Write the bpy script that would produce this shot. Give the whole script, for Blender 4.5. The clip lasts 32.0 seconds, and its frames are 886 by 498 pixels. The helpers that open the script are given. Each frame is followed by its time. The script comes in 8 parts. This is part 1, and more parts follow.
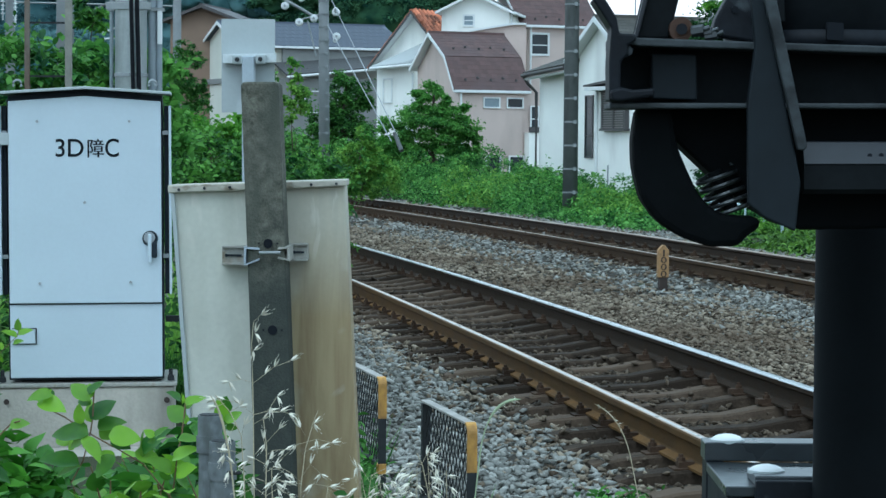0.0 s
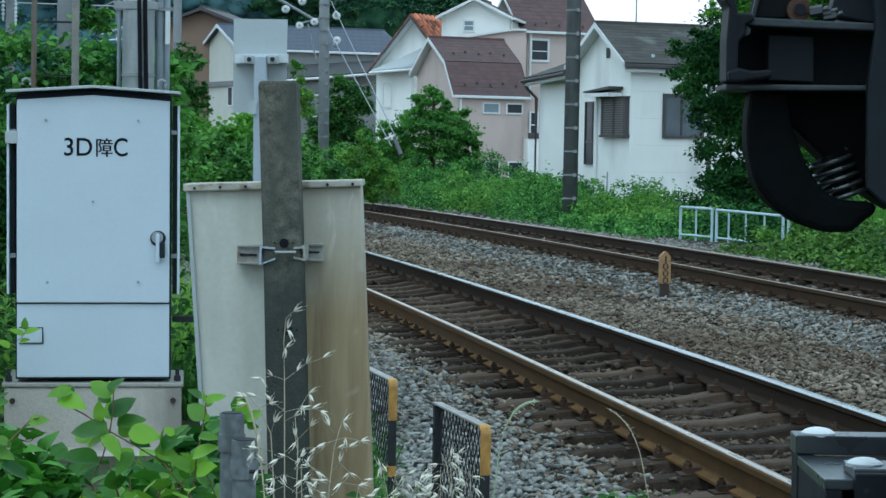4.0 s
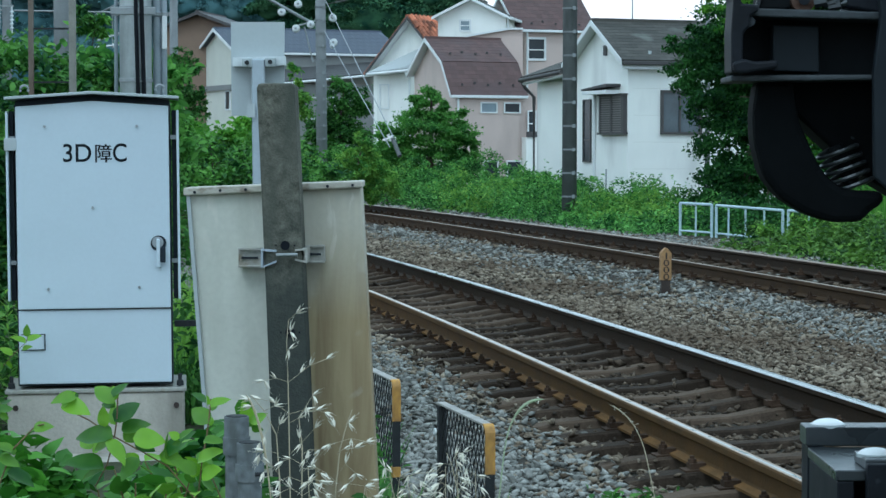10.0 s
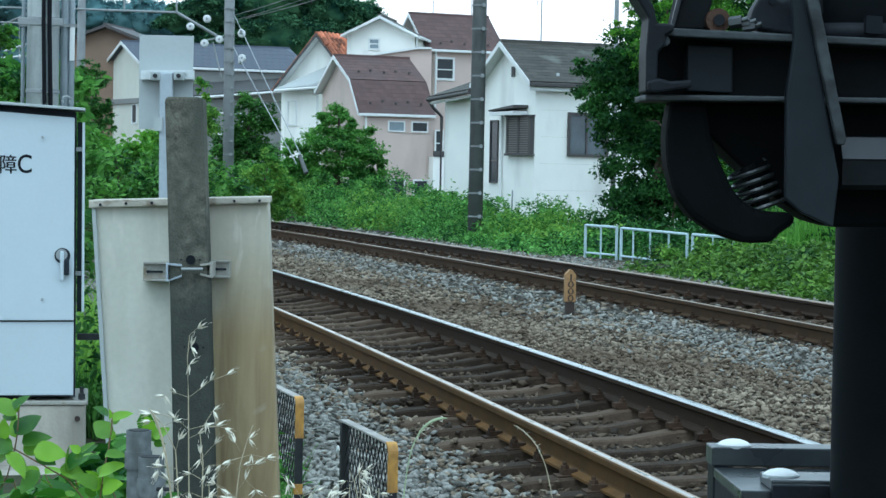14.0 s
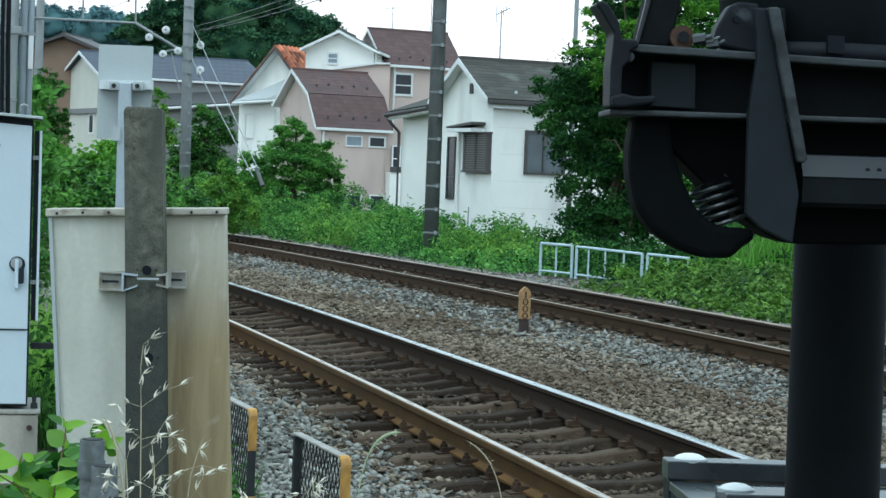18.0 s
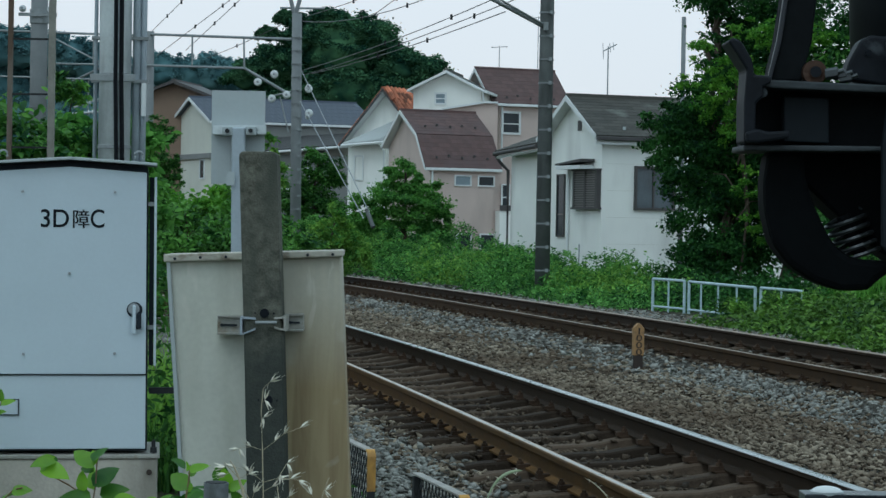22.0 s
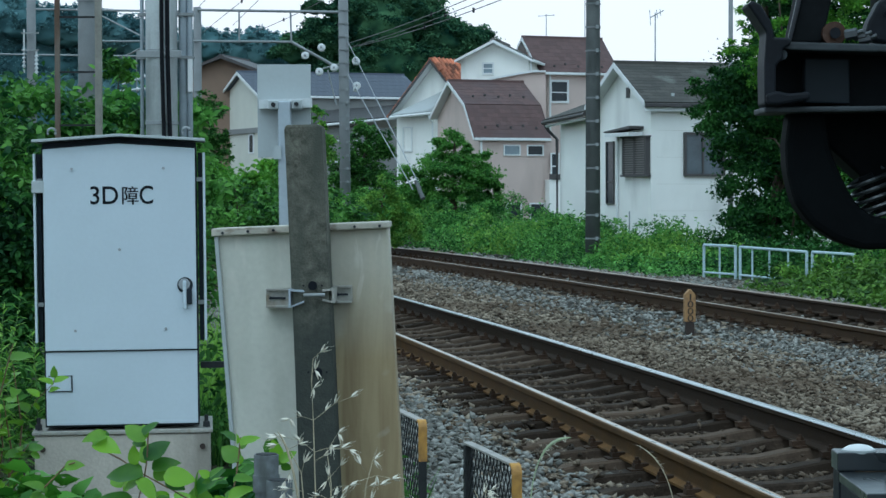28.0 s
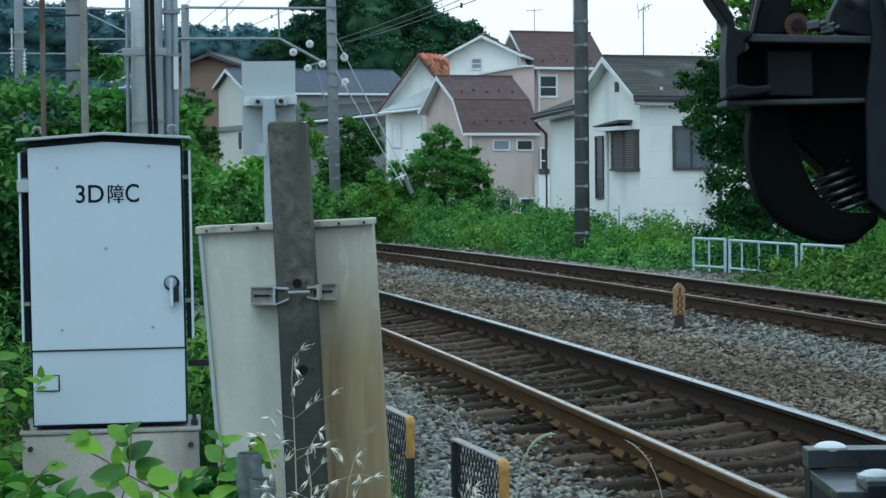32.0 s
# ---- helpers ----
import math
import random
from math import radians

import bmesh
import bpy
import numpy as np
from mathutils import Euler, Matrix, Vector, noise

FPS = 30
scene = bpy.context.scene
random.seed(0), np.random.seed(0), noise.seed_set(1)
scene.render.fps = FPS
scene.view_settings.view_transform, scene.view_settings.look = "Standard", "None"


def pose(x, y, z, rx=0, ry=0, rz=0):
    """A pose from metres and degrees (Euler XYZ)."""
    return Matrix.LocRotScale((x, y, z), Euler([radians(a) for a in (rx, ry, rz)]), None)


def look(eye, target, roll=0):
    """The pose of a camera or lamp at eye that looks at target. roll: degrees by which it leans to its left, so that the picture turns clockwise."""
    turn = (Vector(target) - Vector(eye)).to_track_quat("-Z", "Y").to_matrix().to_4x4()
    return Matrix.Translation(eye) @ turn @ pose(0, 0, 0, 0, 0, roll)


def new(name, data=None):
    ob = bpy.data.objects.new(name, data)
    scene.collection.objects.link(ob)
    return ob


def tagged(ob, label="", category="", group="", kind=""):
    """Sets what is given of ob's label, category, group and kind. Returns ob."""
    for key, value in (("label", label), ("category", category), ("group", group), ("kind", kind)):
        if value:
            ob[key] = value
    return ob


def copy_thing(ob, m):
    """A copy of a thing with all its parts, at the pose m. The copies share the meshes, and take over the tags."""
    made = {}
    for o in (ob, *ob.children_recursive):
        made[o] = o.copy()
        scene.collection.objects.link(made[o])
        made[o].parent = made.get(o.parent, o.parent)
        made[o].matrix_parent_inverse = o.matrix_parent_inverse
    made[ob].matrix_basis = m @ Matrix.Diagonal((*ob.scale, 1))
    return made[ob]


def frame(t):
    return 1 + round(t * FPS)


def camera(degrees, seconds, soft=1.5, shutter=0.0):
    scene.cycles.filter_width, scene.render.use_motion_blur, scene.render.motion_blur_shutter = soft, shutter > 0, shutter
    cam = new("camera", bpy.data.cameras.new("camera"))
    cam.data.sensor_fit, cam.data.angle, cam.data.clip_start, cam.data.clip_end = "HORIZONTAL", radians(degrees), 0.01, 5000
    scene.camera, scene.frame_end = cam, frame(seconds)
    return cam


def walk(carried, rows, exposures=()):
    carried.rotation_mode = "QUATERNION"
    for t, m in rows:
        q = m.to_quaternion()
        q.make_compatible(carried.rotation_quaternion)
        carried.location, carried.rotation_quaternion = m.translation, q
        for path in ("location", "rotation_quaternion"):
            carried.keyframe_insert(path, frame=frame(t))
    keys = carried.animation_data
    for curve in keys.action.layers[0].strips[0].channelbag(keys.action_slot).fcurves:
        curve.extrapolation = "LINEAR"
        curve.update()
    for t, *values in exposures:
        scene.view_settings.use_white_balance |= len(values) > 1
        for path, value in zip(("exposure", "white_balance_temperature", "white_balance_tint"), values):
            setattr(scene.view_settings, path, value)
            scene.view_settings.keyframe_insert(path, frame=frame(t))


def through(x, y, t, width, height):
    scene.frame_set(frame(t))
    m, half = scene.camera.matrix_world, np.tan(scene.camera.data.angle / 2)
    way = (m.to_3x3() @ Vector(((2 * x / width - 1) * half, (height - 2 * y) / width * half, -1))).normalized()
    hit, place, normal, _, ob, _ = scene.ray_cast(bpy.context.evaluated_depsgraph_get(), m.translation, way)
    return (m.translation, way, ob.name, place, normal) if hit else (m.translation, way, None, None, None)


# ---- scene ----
import functools

# ---- camera and its path ----
PATH = [
    (0, pose(0.0570, -0.0269, 1.4182, 87.415, -0.436, 0.231)),
    (0.5, pose(0.0472, -0.0241, 1.4168, 87.382, -0.406, 0.267)),
    (1, pose(0.0430, -0.0308, 1.4159, 87.489, -0.504, 0.422)),
    (1.5, pose(0.0407, -0.0261, 1.4144, 87.560, -0.876, 0.468)),
    (2, pose(0.0461, -0.0381, 1.4182, 87.712, -0.845, 0.660)),
    (2.5, pose(0.0670, -0.0392, 1.4215, 87.001, -1.114, 1.206)),
    (3, pose(0.0155, -0.0180, 1.4107, 87.465, -1.398, 0.640)),
    (3.5, pose(0.0003, -0.0074, 1.4057, 87.523, -1.179, 0.350)),
    (5.5, pose(-0.0065, 0.0075, 1.4032, 87.641, -0.822, 0.079)),
    (6, pose(-0.0065, 0.0076, 1.4027, 87.551, -0.693, 0.197)),
    (6.5, pose(-0.0079, 0.0099, 1.4021, 87.510, -0.629, 0.196)),
    (7, pose(-0.0081, 0.0101, 1.4021, 87.471, -0.626, 0.070)),
    (7.5, pose(-0.0067, 0.0106, 1.4018, 87.514, -0.546, 0.175)),
    (8, pose(-0.0044, 0.0070, 1.4010, 87.492, -0.389, 0.225)),
    (8.5, pose(-0.0029, 0.0107, 1.4016, 87.425, 0.119, 0.131)),
    (9, pose(-0.0002, 0.0079, 1.4016, 87.425, 0.087, 0.001)),
    (9.5, pose(-0.0023, -0.0008, 1.4024, 87.536, 0.065, 0.118)),
    (10, pose(-0.0048, 0.0005, 1.4025, 87.557, -0.032, 0.127)),
    (10.5, pose(-0.0071, 0.0078, 1.4001, 87.545, -0.126, -0.121)),
    (11, pose(-0.0080, 0.0142, 1.3989, 87.436, -0.203, -0.614)),
    (11.5, pose(-0.0096, 0.0169, 1.3984, 87.454, -0.519, -0.740)),
    (12, pose(-0.0115, 0.0086, 1.3991, 87.560, -0.706, -0.964)),
    (12.5, pose(-0.0103, 0.0141, 1.3983, 87.697, -0.746, -1.956)),
    (13, pose(-0.0119, 0.0063, 1.3989, 87.953, -1.175, -2.135)),
    (13.5, pose(-0.0081, 0.0030, 1.4002, 88.030, -1.072, -2.166)),
    (15.5, pose(-0.0082, 0.0085, 1.3995, 88.155, -1.893, -2.724)),
    (16, pose(-0.0074, 0.0104, 1.3994, 88.240, -1.925, -3.523)),
    (16.5, pose(-0.0089, 0.0085, 1.3979, 88.200, -2.196, -3.731)),
    (17, pose(-0.0124, 0.0039, 1.3966, 88.411, -2.608, -3.428)),
    (17.5, pose(-0.0128, 0.0009, 1.3970, 88.482, -2.321, -3.313)),
    (18, pose(-0.0125, -0.0058, 1.3972, 88.471, -2.148, -3.257)),
    (18.5, pose(-0.0089, -0.0040, 1.3986, 88.846, -1.904, -3.417)),
    (19, pose(-0.0080, -0.0051, 1.3998, 89.163, -1.757, -3.374)),
    (19.5, pose(-0.0076, -0.0068, 1.4011, 89.545, -1.786, -3.365)),
    (20, pose(-0.0083, -0.0097, 1.4016, 89.780, -1.974, -3.469)),
    (20.5, pose(-0.0105, -0.0129, 1.4010, 89.851, -1.901, -3.489)),
    (21, pose(-0.0174, -0.0153, 1.3993, 89.792, -2.070, -3.210)),
    (21.5, pose(-0.0250, -0.0167, 1.3976, 89.456, -1.433, -2.440)),
    (22, pose(-0.0274, -0.0197, 1.3975, 89.354, -0.968, -0.546)),
    (22.5, pose(-0.0286, -0.0204, 1.3990, 89.113, -0.546, 0.633)),
    (23, pose(-0.0290, -0.0170, 1.3983, 88.993, -0.431, 0.835)),
    (23.5, pose(-0.0301, -0.0052, 1.3957, 88.760, -0.558, 0.392)),
    (24, pose(-0.0259, 0.0010, 1.3941, 88.462, 0.042, 0.778)),
    (24.5, pose(-0.0238, 0.0014, 1.3940, 88.310, 0.299, 1.239)),
    (25, pose(-0.0224, -0.0034, 1.3942, 88.278, 0.105, 1.289)),
    (25.5, pose(-0.0181, -0.0134, 1.3946, 88.318, 0.266, 1.131)),
    (27.5, pose(-0.0166, -0.0325, 1.3979, 88.493, -0.157, 0.670)),
    (28, pose(-0.0146, -0.0355, 1.3959, 88.614, 0.113, 0.695)),
    (28.5, pose(-0.0119, -0.0361, 1.3980, 88.599, 0.292, 0.658)),
    (29, pose(-0.0111, -0.0340, 1.3981, 88.648, 0.485, 0.614)),
    (29.5, pose(-0.0043, -0.0267, 1.3988, 88.738, 0.293, 0.412)),
    (30, pose(0.0026, -0.0233, 1.4000, 88.773, 0.681, 0.429)),
    (30.5, pose(0.0070, -0.0212, 1.3981, 88.678, 0.783, 0.496)),
    (31, pose(0.0094, -0.0196, 1.3989, 88.635, 0.643, 0.552)),
    (31.5, pose(0.0081, -0.0177, 1.3970, 88.541, 0.623, 0.681)),
    (32, pose(0.0022, -0.0138, 1.3967, 88.503, 0.590, 0.449)),
]
cam = camera(21.66, 32.0, soft=1.5)
EXPOSURE = [(0, 0.37, 5070, 0), (1.5, 0.25, 5070, 0), (3, 0.13, 5070, 0), (6, 0.2, 5070, 0), (9, 0.22, 5070, 0), (11, 0.24, 5070, 0), (12, 0.42, 5070, 0), (13, 0.52, 5070, 0), (16, 0.42, 5350, 0), (17, 0.48, 5400, 0), (18.5, 0.36, 5400, 0), (20, -0.18, 5400, 0), (21, -0.34, 5400, 0), (22, -0.4, 5350, 0), (23, -0.22, 5450, 0), (25, 0.08, 5300, 0), (28, -0.03, 5110, 0), (30, -0.18, 5110, 0), (31, -0.15, 5110, 0), (32, 0.03, 5110, 0)]
walk(cam, PATH, EXPOSURE)

# ---- world and sun: a bright overcast day ----
world = bpy.data.worlds.new("world")
scene.world = world
world.use_nodes = True
wn = world.node_tree.nodes
wl = world.node_tree.links
sky = wn.new("ShaderNodeTexSky")
sky.sky_type = "NISHITA"
sky.sun_disc = False
sky.sun_elevation, sky.sun_rotation = radians(58), radians(200)
sky.air_density, sky.dust_density = 1.0, 4.0
scaled = wn.new("ShaderNodeMix")
scaled.data_type, scaled.blend_type = "RGBA", "MULTIPLY"
scaled.inputs["Factor"].default_value = 1.0
scaled.inputs[7].default_value = (0.11, 0.11, 0.11, 1)
wl.new(sky.outputs["Color"], scaled.inputs[6])
cloud = wn.new("ShaderNodeMix")
cloud.data_type = "RGBA"
cloud.inputs["Factor"].default_value = 0.8
# thin cloud, whitest in the haze above the horizon
where = wn.new("ShaderNodeTexCoord")
height = wn.new("ShaderNodeSeparateXYZ")
wl.new(where.outputs["Generated"], height.inputs[0])
haze = wn.new("ShaderNodeValToRGB")
haze.color_ramp.elements[0].position, haze.color_ramp.elements[1].position = 0.1, 0.2
haze.color_ramp.elements[0].color, haze.color_ramp.elements[1].color = (1.12, 1.02, 0.955, 1), (0.88, 0.962, 0.93, 1)
wl.new(height.outputs["Z"], haze.inputs["Fac"])
wl.new(haze.outputs["Color"], cloud.inputs[7])
wl.new(scaled.outputs[2], cloud.inputs[6])
wl.new(cloud.outputs[2], wn["Background"].inputs["Color"])
wn["Background"].inputs["Strength"].default_value = 1.2
sun = new("sun", bpy.data.lights.new("sun", "SUN"))
sun.data.energy, sun.data.angle, sun.data.color = 0.4, radians(25), (1.0, 0.97, 0.92)
sun.matrix_basis = look((-20, -30, 70), (0, 20, 0))

# ---- materials ----


def mat(name, base, rough=0.7, vary=0.25, size=8.0, bump=0.2, metal=0.0, dark=None, fine=60.0, random_by="", stain=None, spec=0.5):
    """A procedural surface: two scales of noise tint the base colour and lift a fine relief."""
    m = bpy.data.materials.new(name)
    m.use_nodes = True
    nt = m.node_tree
    b = nt.nodes["Principled BSDF"]
    b.inputs["Metallic"].default_value = metal
    b.inputs["Specular IOR Level"].default_value = spec
    co = nt.nodes.new("ShaderNodeTexCoord")
    big = nt.nodes.new("ShaderNodeTexNoise")
    big.inputs["Scale"].default_value, big.inputs["Detail"].default_value = size, 6
    small = nt.nodes.new("ShaderNodeTexNoise")
    small.inputs["Scale"].default_value, small.inputs["Detail"].default_value = fine, 4
    nt.links.new(co.outputs["Object"], big.inputs["Vector"])
    nt.links.new(co.outputs["Object"], small.inputs["Vector"])
    ramp = nt.nodes.new("ShaderNodeValToRGB")
    lo = dark or tuple(c * (1 - vary) for c in base)
    hi = tuple(min(1.0, c * (1 + vary * 0.6)) for c in base)
    ramp.color_ramp.elements[0].position, ramp.color_ramp.elements[1].position = 0.3, 0.7
    ramp.color_ramp.elements[0].color, ramp.color_ramp.elements[1].color = (*lo, 1), (*hi, 1)
    mixed = nt.nodes.new("ShaderNodeMath")
    mixed.operation = "MULTIPLY_ADD"
    mixed.inputs[1].default_value, mixed.inputs[2].default_value = 0.35, 0.0
    add = nt.nodes.new("ShaderNodeMath")
    add.operation = "MULTIPLY_ADD"
    add.inputs[1].default_value = 0.65
    nt.links.new(small.outputs["Fac"], mixed.inputs[0])
    nt.links.new(big.outputs["Fac"], add.inputs[0])
    nt.links.new(mixed.outputs[0], add.inputs[2])
    fac = add.outputs[0]
    if random_by:
        if random_by == "island":
            src = nt.nodes.new("ShaderNodeNewGeometry").outputs["Random Per Island"]
        else:
            src = nt.nodes.new("ShaderNodeObjectInfo").outputs["Random"]
        half = nt.nodes.new("ShaderNodeMath")
        half.operation = "MULTIPLY_ADD"
        half.inputs[1].default_value, half.inputs[2].default_value = 0.5, -0.25
        nt.links.new(src, half.inputs[0])
        tot = nt.nodes.new("ShaderNodeMath")
        tot.operation = "ADD"
        nt.links.new(half.outputs[0], tot.inputs[0])
        nt.links.new(fac, tot.inputs[1])
        fac = tot.outputs[0]
    nt.links.new(fac, ramp.inputs["Fac"])
    colour = ramp.outputs["Color"]
    if stain:
        # long streaks or blotches of another colour: (colour, scale xyz, low, high)
        c2, sc, a, z = stain
        mp = nt.nodes.new("ShaderNodeMapping")
        mp.inputs["Scale"].default_value = sc
        nt.links.new(co.outputs["Object"], mp.inputs["Vector"])
        n3 = nt.nodes.new("ShaderNodeTexNoise")
        n3.inputs["Scale"].default_value, n3.inputs["Detail"].default_value = 1.0, 5
        nt.links.new(mp.outputs[0], n3.inputs["Vector"])
        rg = nt.nodes.new("ShaderNodeMapRange")
        rg.inputs["From Min"].default_value, rg.inputs["From Max"].default_value = a, z
        nt.links.new(n3.outputs["Fac"], rg.inputs["Value"])
        mx = nt.nodes.new("ShaderNodeMix")
        mx.data_type = "RGBA"
        nt.links.new(rg.outputs[0], mx.inputs["Factor"])
        nt.links.new(colour, mx.inputs[6])
        mx.inputs[7].default_value = (*c2, 1)
        colour = mx.outputs[2]
    nt.links.new(colour, b.inputs["Base Color"])
    rr = nt.nodes.new("ShaderNodeMapRange")
    rr.inputs["To Min"].default_value, rr.inputs["To Max"].default_value = max(0.05, rough - 0.12), min(1.0, rough + 0.1)
    nt.links.new(big.outputs["Fac"], rr.inputs["Value"])
    nt.links.new(rr.outputs[0], b.inputs["Roughness"])
    if bump:
        bp = nt.nodes.new("ShaderNodeBump")
        bp.inputs["Strength"].default_value, bp.inputs["Distance"].default_value = bump, 0.01
        nt.links.new(small.outputs["Fac"], bp.inputs["Height"])
        nt.links.new(bp.outputs["Normal"], b.inputs["Normal"])
    return m


def leaf_mat(name, dark, light, rough=0.5, through=0.35, spec=0.5, each=False, clump=1.3, depth=1.5):
    """Leaf green that differs from leaf to leaf and lets some light through."""
    m = bpy.data.materials.new(name)
    m.use_nodes = True
    nt = m.node_tree
    b = nt.nodes["Principled BSDF"]
    b.inputs["Roughness"].default_value = rough
    b.inputs["Specular IOR Level"].default_value = spec
    geo = nt.nodes.new("ShaderNodeNewGeometry")
    co = nt.nodes.new("ShaderNodeTexCoord")
    no = nt.nodes.new("ShaderNodeTexNoise")
    no.inputs["Scale"].default_value, no.inputs["Detail"].default_value = clump, 3
    nt.links.new(co.outputs["Object"], no.inputs["Vector"])
    mx = nt.nodes.new("ShaderNodeMath")
    mx.operation = "MULTIPLY_ADD"
    mx.inputs[1].default_value = 0.75 if each else 0.55
    one = nt.nodes.new("ShaderNodeObjectInfo").outputs["Random"] if each else geo.outputs["Random Per Island"]
    nt.links.new(one, mx.inputs[0])
    sc = nt.nodes.new("ShaderNodeMath")
    sc.operation = "MULTIPLY_ADD"
    sc.inputs[1].default_value, sc.inputs[2].default_value = (0.35, 0.05) if each else (depth, 0.23 - depth / 2)
    nt.links.new(no.outputs["Fac"], sc.inputs[0])
    nt.links.new(sc.outputs[0], mx.inputs[2])
    ramp = nt.nodes.new("ShaderNodeValToRGB")
    ramp.color_ramp.elements[0].position, ramp.color_ramp.elements[1].position = 0.15, 0.85
    ramp.color_ramp.elements[0].color, ramp.color_ramp.elements[1].color = (*dark, 1), (*light, 1)
    nt.links.new(mx.outputs[0], ramp.inputs["Fac"])
    nt.links.new(ramp.outputs["Color"], b.inputs["Base Color"])
    tr = nt.nodes.new("ShaderNodeBsdfTranslucent")
    nt.links.new(ramp.outputs["Color"], tr.inputs["Color"])
    ms = nt.nodes.new("ShaderNodeMixShader")
    ms.inputs[0].default_value = through
    nt.links.new(b.outputs[0], ms.inputs[1])
    nt.links.new(tr.outputs[0], ms.inputs[2])
    nt.links.new(ms.outputs[0], nt.nodes["Material Output"].inputs["Surface"])
    return m


M_BALLAST = mat("ballast_stone", (0.262, 0.222, 0.166), 0.9, 0.5, 3.0, 0.4, dark=(0.07, 0.053, 0.038), random_by="island", stain=((0.12, 0.090, 0.063), (0.3, 0.3, 0.3), 0.45, 0.7), spec=0.12)
M_BALLAST_DARK = mat("dark_ballast_stone", (0.10, 0.077, 0.055), 0.85, 0.7, 3.0, 0.4, random_by="island", spec=0.12)
M_BALLAST_PALE = mat("pale_ballast_stone", (0.275, 0.274, 0.25), 0.9, 0.35, 3.0, 0.4, dark=(0.145, 0.143, 0.128), random_by="island", spec=0.12)
M_BED = mat("ballast_bed", (0.045, 0.04, 0.032), 0.95, 0.5, 14.0, 0.8, fine=45.0, spec=0.12)
# soil colour lowered to make up for missing shade under the plants
M_SOIL = mat("verge_soil", (0.06, 0.06, 0.036), 0.95, 0.5, 3.0, 0.6, dark=(0.022, 0.032, 0.014), spec=0.12)
M_RAIL = mat("rail_rust", (0.03, 0.019, 0.011), 0.75, 0.35, 9.0, 0.25, 0.0, spec=0.12)
M_RAILNEAR = mat("rail_rust_orange", (0.088, 0.05, 0.019), 0.75, 0.4, 5.0, 0.25, 0.0, spec=0.12)
M_RAILMID = mat("rail_rust_brown", (0.052, 0.031, 0.015), 0.75, 0.4, 5.0, 0.25, 0.0, spec=0.12)
M_RAILTOP = mat("rail_polished", (0.56, 0.56, 0.56), 0.3, 0.12, 4.0, 0.02, 1.0)
M_RAILFOOT = mat("rail_foot_rust", (0.14, 0.078, 0.028), 0.85, 0.45, 6.0, 0.3, spec=0.12)
M_RAILTAN = mat("rail_tan_top", (0.42, 0.31, 0.22), 0.42, 0.3, 5.0, 0.05, 0.45, spec=0.3)
M_RAILDULL = mat("rail_worn_top", (0.34, 0.25, 0.19), 0.4, 0.25, 6.0, 0.1, 0.7)
M_SLEEPER = mat("sleeper_weathered", (0.076, 0.056, 0.040), 0.9, 0.6, 9.0, 0.6, random_by="object", spec=0.12)
M_CLIP = mat("rail_clip_rust", (0.06, 0.039, 0.026), 0.8, 0.4, 30.0, 0.3, 0.2, random_by="object", spec=0.12)
M_CABINET = mat("cabinet_paint", (0.52, 0.595, 0.655), 0.5, 0.05, 2.5, 0.03)
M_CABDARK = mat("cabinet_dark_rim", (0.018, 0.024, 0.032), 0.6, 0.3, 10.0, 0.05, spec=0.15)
M_CONCRETE = mat("pale_concrete", (0.45, 0.42, 0.365), 0.9, 0.22, 4.0, 0.3, stain=((0.25, 0.235, 0.2), (4, 4, 1.2), 0.5, 0.7))


def stained_post():
    """Grey-brown concrete with pits, and a black-green water stain that runs down from the strap."""
    m = mat("dark_concrete", (0.135, 0.134, 0.108), 0.92, 0.7, 38.0, 0.35, stain=((0.075, 0.080, 0.066), (9, 9, 1.4), 0.48, 0.66), fine=170.0, spec=0.12)
    nt = m.node_tree
    b = nt.nodes["Principled BSDF"]
    old = b.inputs["Base Color"].links[0].from_socket
    co = nt.nodes.new("ShaderNodeTexCoord")
    sp = nt.nodes.new("ShaderNodeSeparateXYZ")
    nt.links.new(co.outputs["Object"], sp.inputs[0])
    wob = nt.nodes.new("ShaderNodeTexNoise")
    wob.inputs["Scale"].default_value, wob.inputs["Detail"].default_value = 9.0, 6
    nt.links.new(co.outputs["Object"], wob.inputs["Vector"])
    run = nt.nodes.new("ShaderNodeMath")
    run.operation = "MULTIPLY_ADD"
    run.inputs[1].default_value = 0.5
    nt.links.new(wob.outputs["Fac"], run.inputs[0])
    nt.links.new(sp.outputs["Z"], run.inputs[2])
    rg = nt.nodes.new("ShaderNodeMapRange")
    rg.inputs["From Min"].default_value, rg.inputs["From Max"].default_value = 1.52, 1.2
    rg.inputs["To Max"].default_value = 0.85
    nt.links.new(run.outputs[0], rg.inputs["Value"])
    mx = nt.nodes.new("ShaderNodeMix")
    mx.data_type = "RGBA"
    nt.links.new(rg.outputs[0], mx.inputs["Factor"])
    nt.links.new(old, mx.inputs[6])
    mx.inputs[7].default_value = (0.04, 0.046, 0.042, 1)
    nt.links.new(mx.outputs[2], b.inputs["Base Color"])
    return m


